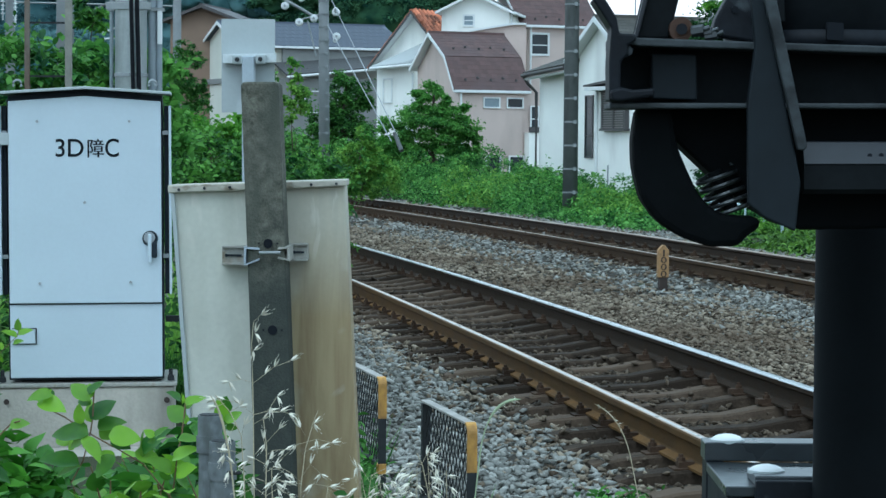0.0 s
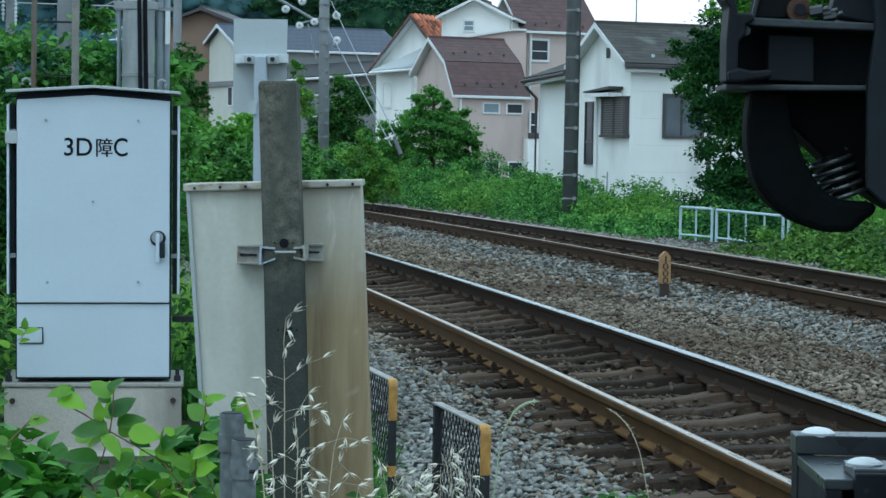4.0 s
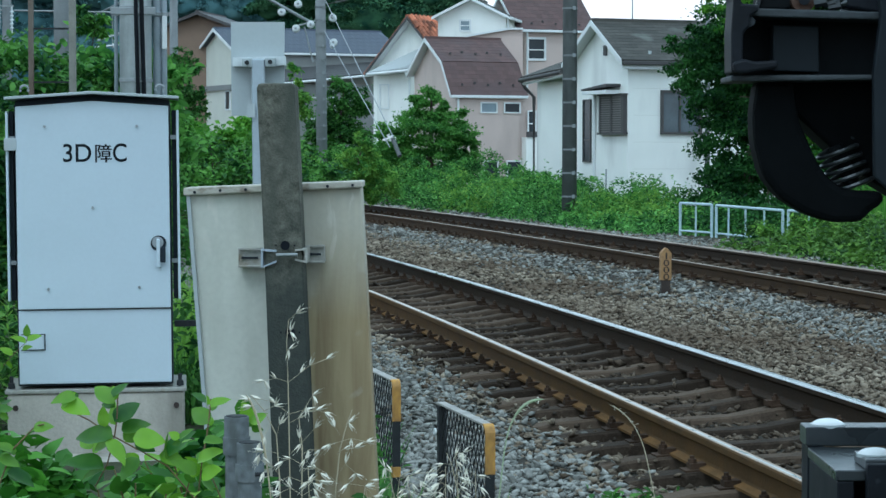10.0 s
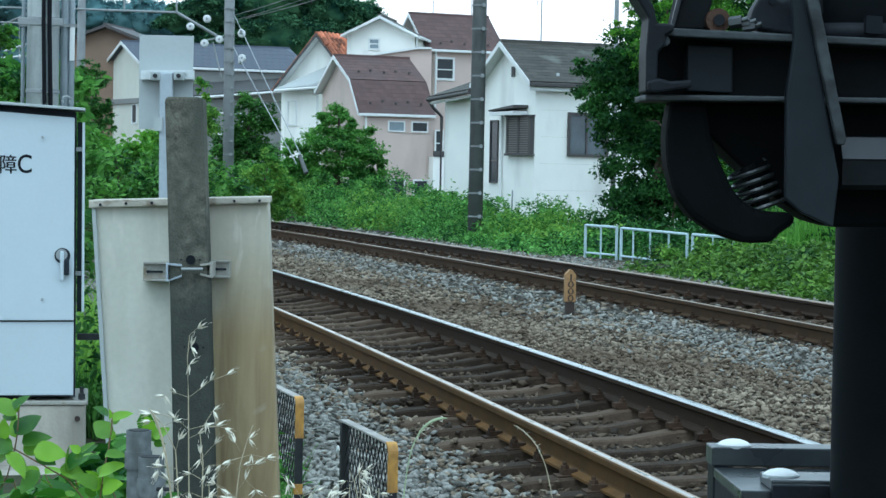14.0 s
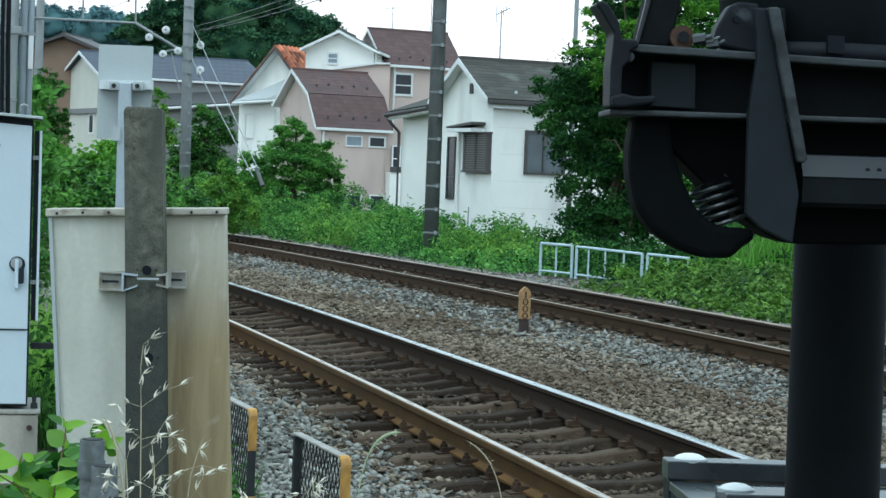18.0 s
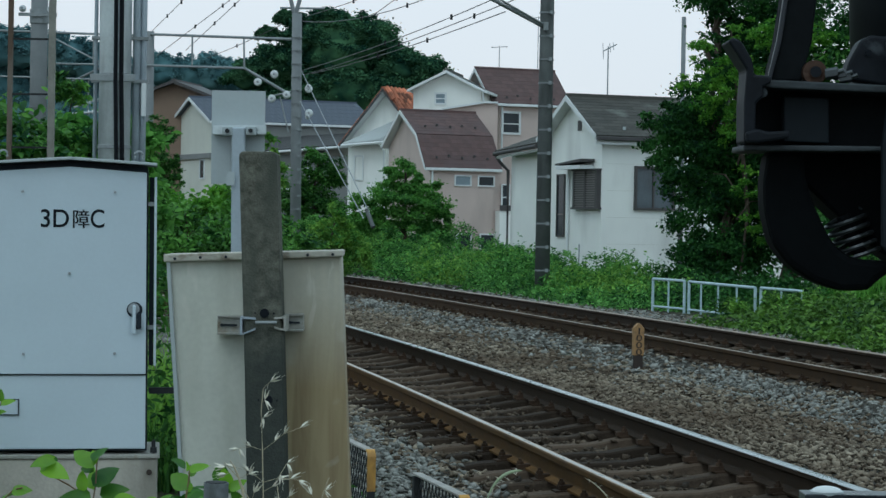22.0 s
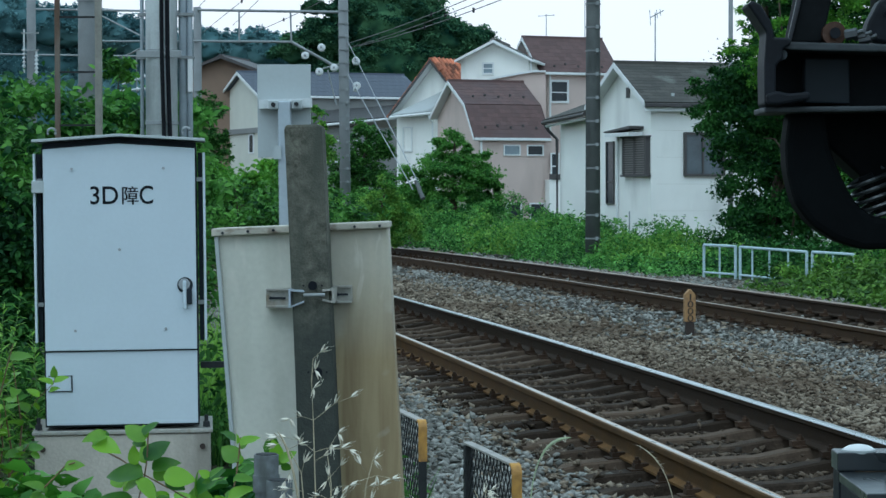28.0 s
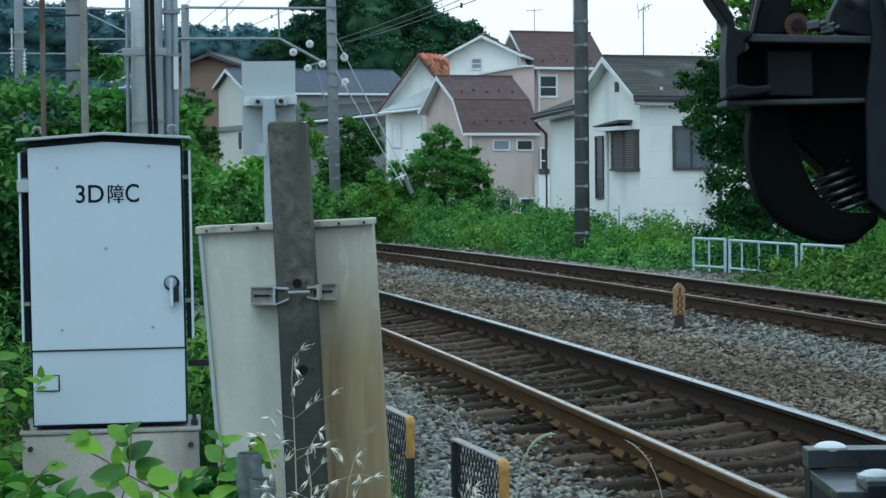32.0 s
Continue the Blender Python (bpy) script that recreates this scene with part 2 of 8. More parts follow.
def stained_box():
    """Cream paint that turns brown towards one side, with pale scuffs and runs."""
    m = mat("cream_panel", (0.56, 0.565, 0.495), 0.6, 0.14, 4.0, 0.05, stain=((0.42, 0.43, 0.36), (7, 7, 1.3), 0.48, 0.72))
    nt = m.node_tree
    b = nt.nodes["Principled BSDF"]
    old = b.inputs["Base Color"].links[0].from_socket
    co = nt.nodes.new("ShaderNodeTexCoord")
    sp = nt.nodes.new("ShaderNodeSeparateXYZ")
    nt.links.new(co.outputs["Object"], sp.inputs[0])
    wob = nt.nodes.new("ShaderNodeTexNoise")
    wob.inputs["Scale"].default_value, wob.inputs["Detail"].default_value = 5.0, 6
    nt.links.new(co.outputs["Object"], wob.inputs["Vector"])
    ma = nt.nodes.new("ShaderNodeMath")
    ma.operation = "MULTIPLY_ADD"
    ma.inputs[1].default_value = 0.22
    nt.links.new(wob.outputs["Fac"], ma.inputs[0])
    nt.links.new(sp.outputs["X"], ma.inputs[2])
    rg = nt.nodes.new("ShaderNodeMapRange")
    rg.inputs["From Min"].default_value, rg.inputs["From Max"].default_value = -0.44, -0.28
    rg.inputs["To Max"].default_value = 0.95
    nt.links.new(ma.outputs[0], rg.inputs["Value"])
    mx = nt.nodes.new("ShaderNodeMix")
    mx.data_type = "RGBA"
    nt.links.new(old, mx.inputs[6])
    # the brown is thin at the top and rich below
    up = nt.nodes.new("ShaderNodeMapRange")
    up.inputs["From Min"].default_value, up.inputs["From Max"].default_value = 1.18, 0.892
    up.inputs["To Min"].default_value, up.inputs["To Max"].default_value = 0.4, 1.0
    nt.links.new(sp.outputs["Z"], up.inputs["Value"])
    both = nt.nodes.new("ShaderNodeMath")
    both.operation = "MULTIPLY"
    nt.links.new(rg.outputs[0], both.inputs[0])
    nt.links.new(up.outputs[0], both.inputs[1])
    nt.links.new(both.outputs[0], mx.inputs["Factor"])
    runs = nt.nodes.new("ShaderNodeMapping")
    runs.inputs["Scale"].default_value = (22, 22, 2.2)
    nt.links.new(co.outputs["Object"], runs.inputs["Vector"])
    streak = nt.nodes.new("ShaderNodeTexNoise")
    streak.inputs["Scale"].default_value, streak.inputs["Detail"].default_value, streak.inputs["Distortion"].default_value = 1.0, 7, 0.6
    nt.links.new(runs.outputs[0], streak.inputs["Vector"])
    rusty = nt.nodes.new("ShaderNodeValToRGB")
    rusty.color_ramp.elements[0].position, rusty.color_ramp.elements[1].position = 0.34, 0.64
    rusty.color_ramp.elements[0].color, rusty.color_ramp.elements[1].color = (0.185, 0.122, 0.050, 1), (0.33, 0.255, 0.13, 1)
    nt.links.new(streak.outputs["Fac"], rusty.inputs["Fac"])
    nt.links.new(rusty.outputs["Color"], mx.inputs[7])
    # scuffs
    sc = nt.nodes.new("ShaderNodeTexNoise")
    sc.inputs["Scale"].default_value, sc.inputs["Detail"].default_value, sc.inputs["Distortion"].default_value = 6.0, 6, 0.3
    nt.links.new(co.outputs["Object"], sc.inputs["Vector"])
    r2 = nt.nodes.new("ShaderNodeMapRange")
    r2.inputs["From Min"].default_value, r2.inputs["From Max"].default_value, r2.inputs["To Max"].default_value = 0.56, 0.68, 0.5
    nt.links.new(sc.outputs["Fac"], r2.inputs["Value"])
    m2 = nt.nodes.new("ShaderNodeMix")
    m2.data_type = "RGBA"
    nt.links.new(r2.outputs[0], m2.inputs["Factor"])
    nt.links.new(mx.outputs[2], m2.inputs[6])
    m2.inputs[7].default_value = (0.52, 0.49, 0.42, 1)
    # chalky marks where something has rubbed the upper part
    mp = nt.nodes.new("ShaderNodeMapping")
    mp.inputs["Rotation"].default_value = (0, 0.5, 0)
    mp.inputs["Scale"].default_value = (26, 5, 7)
    nt.links.new(co.outputs["Object"], mp.inputs["Vector"])
    ch = nt.nodes.new("ShaderNodeTexNoise")
    ch.inputs["Scale"].default_value, ch.inputs["Detail"].default_value, ch.inputs["Distortion"].default_value = 1.0, 4, 0.8
    nt.links.new(mp.outputs[0], ch.inputs["Vector"])
    r3 = nt.nodes.new("ShaderNodeMapRange")
    r3.inputs["From Min"].default_value, r3.inputs["From Max"].default_value, r3.inputs["To Max"].default_value = 0.56, 0.68, 1.0
    nt.links.new(ch.outputs["Fac"], r3.inputs["Value"])
    hi = nt.nodes.new("ShaderNodeMapRange")
    hi.inputs["From Min"].default_value, hi.inputs["From Max"].default_value = 1.028, 1.23
    hi.inputs["To Max"].default_value = 0.65
    nt.links.new(sp.outputs["Z"], hi.inputs["Value"])
    rub = nt.nodes.new("ShaderNodeMath")
    rub.operation = "MULTIPLY"
    nt.links.new(r3.outputs[0], rub.inputs[0])
    nt.links.new(hi.outputs[0], rub.inputs[1])
    m3 = nt.nodes.new("ShaderNodeMix")
    m3.data_type = "RGBA"
    nt.links.new(rub.outputs[0], m3.inputs["Factor"])
    nt.links.new(m2.outputs[2], m3.inputs[6])
    m3.inputs[7].default_value = (0.66, 0.64, 0.57, 1)
    nt.links.new(m3.outputs[2], b.inputs["Base Color"])
    return m


M_GALV = mat("galvanised_steel", (0.29, 0.31, 0.315), 0.6, 0.2, 12.0, 0.08, 0.55)
M_BOX = stained_box()
M_POST = stained_post()
M_GREYPIPE = mat("grey_pipe", (0.30, 0.32, 0.335), 0.6, 0.2, 9.0, 0.08)
M_PLATE = mat("grey_white_plate", (0.40, 0.44, 0.45), 0.5, 0.08, 3.0, 0.04)
M_BLACK = mat("black_paint", (0.0082, 0.0098, 0.0112), 0.7, 0.4, 40.0, 0.0, 0.0, fine=300.0, spec=0.06)
M_BLACKWORN = mat("worn_black_paint", (0.009, 0.011, 0.015), 0.55, 0.5, 60.0, 0.02, 0.0, stain=((0.045, 0.052, 0.058), (70, 70, 70), 0.62, 0.74), fine=300.0, spec=0.14)
M_EDGE = mat("mottled_grey_edge", (0.040, 0.047, 0.052), 0.6, 0.5, 60.0, 0.05, 0.1, stain=((0.012, 0.014, 0.016), (40, 40, 90), 0.5, 0.68), fine=260.0, spec=0.3)
# lighter black for faces that should look lit by the sky
M_LITFACE = mat("lit_face_black_paint", (0.015, 0.018, 0.024), 0.42, 0.4, 20.0, 0.0, fine=200.0, spec=0.4)
M_TUBEDARK = mat("dull_black_tube_paint", (0.015, 0.018, 0.022), 0.48, 0.4, 20.0, 0.0, fine=200.0, spec=0.2)
M_COLUMN = mat("matt_black_paint", (0.0035, 0.0044, 0.0052), 0.75, 0.4, 40.0, 0.0, fine=300.0, spec=0.05)
M_RUST = mat("roller_rust", (0.06, 0.027, 0.013), 0.7, 0.5, 90.0, 0.3, 0.2)
M_TRAY = mat("grey_painted_steel", (0.034, 0.041, 0.046), 0.3, 0.35, 25.0, 0.05, 0.1, stain=((0.02, 0.024, 0.027), (30, 30, 30), 0.5, 0.7))
M_BOLT = mat("white_bolt_cap", (0.72, 0.74, 0.74), 0.45, 0.12, 40.0, 0.05)
M_CAP = mat("weathered_cream_cap", (0.48, 0.455, 0.385), 0.7, 0.25, 14.0, 0.1, stain=((0.20, 0.165, 0.115), (16, 16, 40), 0.54, 0.7))
M_STRAP = mat("strap_plate_paint", (0.34, 0.335, 0.30), 0.6, 0.25, 30.0, 0.1, stain=((0.2, 0.17, 0.12), (30, 30, 30), 0.55, 0.75))
M_CLAMP = mat("bright_zinc_clamp", (0.40, 0.45, 0.52), 0.45, 0.25, 40.0, 0.05, 0.4)
M_SPRING = mat("spring_steel", (0.055, 0.062, 0.066), 0.35, 0.3, 80.0, 0.05, 0.6)
M_YELLOW = mat("worn_yellow_paint", (0.48, 0.26, 0.045), 0.6, 0.3, 20.0, 0.15, stain=((0.20, 0.105, 0.03), (18, 18, 9), 0.46, 0.66))
M_FRAMEDARK = mat("dark_frame_paint", (0.03, 0.032, 0.034), 0.6, 0.3, 20.0, 0.1, spec=0.12)
M_FRAMETOP = mat("weathered_flat_bar", (0.34, 0.32, 0.29), 0.7, 0.35, 15.0, 0.2)
M_MARKER = mat("marker_yellow", (0.33, 0.195, 0.08), 0.8, 0.25, 15.0, 0.2, stain=((0.2, 0.12, 0.06), (14, 14, 14), 0.55, 0.75))
M_MARKERDARK = mat("marker_foot_brown", (0.04, 0.028, 0.022), 0.85, 0.3, 20.0, 0.2)
M_INK = mat("black_lettering_and_holes", (0.010, 0.012, 0.016), 0.8, 0.1, 20.0, 0.0, spec=0.1)
M_WHITERAIL = mat("white_painted_pipe", (0.44, 0.55, 0.6), 0.5, 0.15, 12.0, 0.05)
M_POLE = mat("spun_concrete_pole", (0.122, 0.130, 0.128), 0.85, 0.25, 3.0, 0.2, stain=((0.055, 0.058, 0.056), (3, 3, 0.8), 0.5, 0.7), spec=0.12)
M_POLEPALE = mat("pale_pole", (0.20, 0.213, 0.218), 0.8, 0.2, 3.0, 0.1)
M_GALVPALE = mat("pale_galvanised_tube", (0.58, 0.62, 0.63), 0.5, 0.2, 6.0, 0.06, 0.3, stain=((0.26, 0.28, 0.29), (6, 6, 1.0), 0.5, 0.7))
M_STEELBLUE = mat("grey_blue_steel_tube", (0.37, 0.42, 0.465), 0.5, 0.15, 6.0, 0.05, 0.2)
M_RUSTPOST = mat("rusty_post", (0.105, 0.07, 0.047), 0.85, 0.4, 8.0, 0.2, stain=((0.2, 0.19, 0.165), (5, 5, 1), 0.5, 0.65))
M_RUSTPALE = mat("faded_rusty_post", (0.24, 0.235, 0.205), 0.85, 0.3, 8.0, 0.2, stain=((0.13, 0.095, 0.065), (9, 9, 2), 0.58, 0.75))
M_CABLE = mat("black_cable", (0.006, 0.007, 0.010), 0.6, 0.2, 20.0, 0.0, spec=0.12)
M_WIRE = mat("catenary_wire", (0.10, 0.105, 0.11), 0.5, 0.2, 20.0, 0.0, 0.3)
M_CERAMIC = mat("white_insulator", (0.66, 0.69, 0.70), 0.2, 0.1, 20.0, 0.0)
M_WALLWHITE = mat("white_render_wall", (0.86, 0.865, 0.825), 0.85, 0.06, 1.2, 0.12, stain=((0.66, 0.66, 0.63), (0.8, 0.8, 0.25), 0.55, 0.75))
M_WALLPINK = mat("pink_beige_wall", (0.56, 0.455, 0.41), 0.85, 0.08, 1.2, 0.12, stain=((0.44, 0.36, 0.32), (0.8, 0.8, 0.3), 0.5, 0.75))
M_WALLCREAM = mat("cream_wall", (0.60, 0.60, 0.53), 0.85, 0.08, 1.2, 0.1)
M_WALLDARK = mat("grey_wall", (0.22, 0.225, 0.22), 0.85, 0.15, 1.2, 0.1)
M_WALLBROWN = mat("brown_wall", (0.23, 0.16, 0.115), 0.85, 0.15, 1.2, 0.1)
M_TRIM = mat("white_trim", (0.72, 0.74, 0.74), 0.6, 0.06, 3.0, 0.0)
M_ROOFDARK = mat("dark_grey_roof_slate", (0.07, 0.07, 0.072), 0.7, 0.25, 1.0, 0.2)
M_ROOFBROWN = mat("brown_roof_slate", (0.098, 0.056, 0.052), 0.7, 0.2, 2.5, 0.3, random_by="island", stain=((0.085, 0.055, 0.055), (0.7, 0.7, 0.7), 0.5, 0.7))
M_ROOFGREY = mat("grey_green_roof_slate", (0.056, 0.053, 0.045), 0.75, 0.3, 2.5, 0.3, random_by="island", stain=((0.12, 0.125, 0.11), (1.6, 1.6, 1.6), 0.58, 0.74))
M_ROOFBLUE = mat("blue_grey_roof_slate", (0.085, 0.10, 0.135), 0.7, 0.25, 1.0, 0.2, random_by="object")
M_ROOFORANGE = mat("orange_clay_tile", (0.47, 0.165, 0.085), 0.75, 0.7, 4.0, 0.2, random_by="object")
M_PORCHROOF = mat("pale_grey_porch_roof", (0.36, 0.38, 0.38), 0.6, 0.2, 3.0, 0.1, random_by="object")
M_FASCIA = mat("dark_fascia", (0.065, 0.06, 0.06), 0.6, 0.2, 4.0, 0.0)
M_SHUTTER = mat("brown_shutter", (0.175, 0.165, 0.155), 0.6, 0.2, 6.0, 0.05)
M_GLASS = mat("window_glass_dark", (0.03, 0.038, 0.045), 0.08, 0.3, 1.5, 0.0, spec=0.25)
M_CONDUIT = mat("grey_plastic_conduit", (0.15, 0.165, 0.17), 0.75, 0.4, 30.0, 0.2, stain=((0.09, 0.10, 0.095), (30, 30, 12), 0.46, 0.64), spec=0.2)
M_OATSTEM = mat("tan_oat_stem", (0.42, 0.37, 0.25), 0.75, 0.2, 30.0, 0.1)
M_PATCH = mat("dark_grey_patch", (0.013, 0.017, 0.021), 0.6, 0.2, 60.0, 0.0, spec=0.12)
# grey-blue base colour paints the sky's reflection in the pane
M_GLASSMID = mat("reflection_grey_glass", (0.10, 0.125, 0.145), 0.12, 0.5, 1.2, 0.0, spec=0.4)
M_GLASSPALE = mat("frosted_glass", (0.22, 0.28, 0.32), 0.2, 0.2, 1.5, 0.0)
M_BARK = mat("bark", (0.085, 0.065, 0.048), 0.95, 0.4, 9.0, 0.6)
M_STEM = mat("plant_stem", (0.16, 0.10, 0.05), 0.7, 0.3, 20.0, 0.1)
M_PALESTEM = mat("pale_green_stem", (0.30, 0.36, 0.22), 0.7, 0.2, 30.0, 0.1)
M_HERBSTEM = mat("herb_stem", (0.12, 0.21, 0.06), 0.7, 0.2, 30.0, 0.1)
M_STRAW = mat("dry_oat_straw", (0.66, 0.63, 0.52), 0.8, 0.2, 30.0, 0.1)
L_SHRUB = leaf_mat("knotweed_leaf", (0.016, 0.085, 0.014), (0.23, 0.44, 0.025), 0.4, 0.36, 0.4, each=True)
L_WEED = leaf_mat("weed_leaf", (0.010, 0.055, 0.010), (0.11, 0.29, 0.025), 0.5, 0.25, 0.3)
L_HEDGE = leaf_mat("hedge_leaf", (0.0186, 0.0812, 0.0162), (0.1972, 0.435, 0.0928), 0.7, 0.32, 0.25, clump=2.6, depth=2.6)
L_LIME = leaf_mat("light_green_leaf", (0.05, 0.17, 0.025), (0.27, 0.47, 0.075), 0.65, 0.36, 0.3, clump=2.6, depth=2.2)
L_BUSH = leaf_mat("bush_leaf", (0.014, 0.065, 0.016), (0.15, 0.34, 0.05), 0.6, 0.28, 0.3, clump=3.5, depth=2.4)
L_TREE = leaf_mat("tree_leaf", (0.012, 0.05, 0.014), (0.115, 0.275, 0.045), 0.7, 0.25, 0.2)
L_SPRING = leaf_mat("fresh_light_leaf", (0.04, 0.15, 0.02), (0.20, 0.42, 0.04), 0.6, 0.45, 0.25)
L_ROUND = leaf_mat("round_tree_leaf", (0.0354, 0.1239, 0.026), (0.1888, 0.413, 0.0708), 0.65, 0.4, 0.25)
# conifer green, also used as painted shade in undergrowth and one low shrub
L_DARK = leaf_mat("conifer_and_shaded_leaf", (0.008, 0.032, 0.014), (0.055, 0.155, 0.03), 0.75, 0.25, 0.15)
# both far leaf colours have blue mixed in for distance haze
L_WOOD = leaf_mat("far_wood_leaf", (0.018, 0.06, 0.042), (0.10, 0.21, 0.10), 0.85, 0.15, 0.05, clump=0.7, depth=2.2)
L_HILL = leaf_mat("haze_tinted_hill_leaf", (0.07, 0.15, 0.17), (0.18, 0.32, 0.34), 0.85, 0.2, 0.05, clump=0.3, depth=2.0)
L_NETTLE = leaf_mat("leafy_weed_leaf", (0.01, 0.045, 0.01), (0.17, 0.31, 0.045), 0.6, 0.3, 0.25)
L_HERB = leaf_mat("willowherb_leaf", (0.09, 0.26, 0.03), (0.30, 0.52, 0.08), 0.55, 0.45, 0.3, each=True)
L_GRASS = leaf_mat("grass_blade", (0.03, 0.11, 0.02), (0.14, 0.32, 0.05), 0.55, 0.4)


# ---- mesh helpers ----


def mesh_of(name, verts, faces, material=None, smooth=False):
    me = bpy.data.meshes.new(name)
    me.from_pydata([tuple(v) for v in verts], [], [tuple(f) for f in faces])
    if material:
        me.materials.append(material)
    if smooth:
        me.polygons.foreach_set("use_smooth", [True] * len(me.polygons))
    me.update()
    return me


def big_mesh(name, verts, faces, material):
    """A mesh from numpy arrays in which every face has the same number of corners."""
    me = bpy.data.meshes.new(name)
    n, k = faces.shape
    me.vertices.add(len(verts))
    me.vertices.foreach_set("co", verts.astype(np.float32).ravel())
    me.loops.add(n * k)
    me.loops.foreach_set("vertex_index", faces.astype(np.int32).ravel())
    me.polygons.add(n)
    me.polygons.foreach_set("loop_start", np.arange(0, n * k, k, dtype=np.int32))
    me.update(calc_edges=True)
    me.materials.append(material)
    return me


def done(bm, name, material, smooth=False):
    me = bpy.data.meshes.new(name)
    bmesh.ops.recalc_face_normals(bm, faces=bm.faces)
    bm.to_mesh(me)
    bm.free()
    me.materials.append(material)
    if smooth:
        # sides round, caps flat
        me.polygons.foreach_set("use_smooth", [len(p.vertices) == 4 for p in me.polygons])
    return me


def part(name, bm, material, parent, label="", smooth=False):
    """Links a bmesh or a mesh as one object under parent."""
    me = bm if isinstance(bm, bpy.types.Mesh) else done(bm, name, material, smooth)
    ob = new(name, me)
    ob.parent = parent
    if label:
        ob["label"] = label
    return ob


def thing(name, label, category, at=(0, 0, 0), rz=0.0, group="", kind="", tilt=(0, 0)):
    ob = new(name)
    ob.empty_display_size = 0.1
    ob.matrix_basis = pose(*at, tilt[0], tilt[1], rz)
    return tagged(ob, label, category, group, kind)


def box(bm, x0, y0, z0, x1, y1, z1, bevel=0.0):
    r = bmesh.ops.create_cube(bm, size=1.0)
    vs = r["verts"]
    for v in vs:
        v.co = Vector(((x0 + x1) / 2 + v.co.x * (x1 - x0), (y0 + y1) / 2 + v.co.y * (y1 - y0), (z0 + z1) / 2 + v.co.z * (z1 - z0)))
    if bevel:
        es = list({e for v in vs for e in v.link_edges})
        bmesh.ops.bevel(bm, geom=es, offset=bevel, segments=2, affect="EDGES", profile=0.5)
    return bm


def boxed(*a, **k):
    return box(bmesh.new(), *a, **k)


def rod(bm, a, b, r0, r1=None, n=12):
    """A round bar from a to b."""
    a, b = Vector(a), Vector(b)
    r1 = r0 if r1 is None else r1
    m = Matrix.Translation((a + b) / 2) @ (b - a).to_track_quat("Z", "Y").to_matrix().to_4x4()
    bmesh.ops.create_cone(bm, cap_ends=True, segments=n, radius1=r0, radius2=r1, depth=(b - a).length, matrix=m)
    return bm


def rodded(*a, **k):
    return rod(bmesh.new(), *a, **k)


def tube_path(bm, pts, r, n=8):
    """A round bar along points, with constant or listed radius."""
    pts = [Vector(p) for p in pts]
    rings = []
    for i, p in enumerate(pts):
        d = (pts[min(i + 1, len(pts) - 1)] - pts[max(i - 1, 0)]).normalized()
        q = d.to_track_quat("Z", "Y")
        rr = r[i] if isinstance(r, (list, tuple)) else r
        rings.append([bm.verts.new(p + q @ Vector((rr * math.cos(2 * math.pi * j / n), rr * math.sin(2 * math.pi * j / n), 0))) for j in range(n)])
    for a, b in zip(rings, rings[1:]):
        for j in range(n):
            bm.faces.new((a[j], a[(j + 1) % n], b[(j + 1) % n], b[j]))
    bm.faces.new(rings[0][::-1])
    bm.faces.new(rings[-1])
    return bm


def slab(poly, y0, y1, bevel=0.0):
    """A plate: an outline in x and z, pushed through from y0 to y1."""
    bm = bmesh.new()
    a = [bm.verts.new((x, y0, z)) for x, z in poly]
    b = [bm.verts.new((x, y1, z)) for x, z in poly]
    bm.faces.new(a)
    bm.faces.new(b[::-1])
    for i in range(len(poly)):
        j = (i + 1) % len(poly)
        bm.faces.new((a[i], b[i], b[j], a[j]))
    bmesh.ops.recalc_face_normals(bm, faces=bm.faces)
    if bevel:
        bmesh.ops.bevel(bm, geom=list(bm.edges), offset=bevel, segments=2, affect="EDGES", profile=0.5)
    return bm


def prism(poly, m, thick):
    """A flat outline in x and y, thick along z, laid by the matrix m."""
    bm = bmesh.new()
    a = [bm.verts.new(m @ Vector((x, y, 0))) for x, y in poly]
    b = [bm.verts.new(m @ Vector((x, y, thick))) for x, y in poly]
    bm.faces.new(a)
    bm.faces.new(b[::-1])
    for i in range(len(poly)):
        j = (i + 1) % len(poly)
        bm.faces.new((a[i], b[i], b[j], a[j]))
    return bm


def text_mesh(word, size, material, depth=0.002, width=None, height=None, weight=0.0):
    """Lettering turned into a mesh that stands in x and z, centred, fitted to a width and height."""
    cu = bpy.data.curves.new("lettering", "FONT")
    cu.body, cu.size, cu.extrude, cu.align_x, cu.align_y, cu.offset = word, size, depth, "CENTER", "CENTER", weight
    ob = bpy.data.objects.new("lettering", cu)
    scene.collection.objects.link(ob)
    bpy.context.view_layer.update()
    me = bpy.data.meshes.new_from_object(ob.evaluated_get(bpy.context.evaluated_depsgraph_get()))
    bpy.data.objects.remove(ob)
    if width:
        xs, ys = [v.co.x for v in me.vertices], [v.co.y for v in me.vertices]
        me.transform(Matrix.Translation((-(min(xs) + max(xs)) / 2, -(min(ys) + max(ys)) / 2, 0)))
        me.transform(Matrix.Diagonal((width / (max(xs) - min(xs)), height / (max(ys) - min(ys)), 1, 1)))
    me.transform(Matrix.Rotation(radians(90), 4, "X"))
    me.materials.clear()
    me.materials.append(material)
    return me


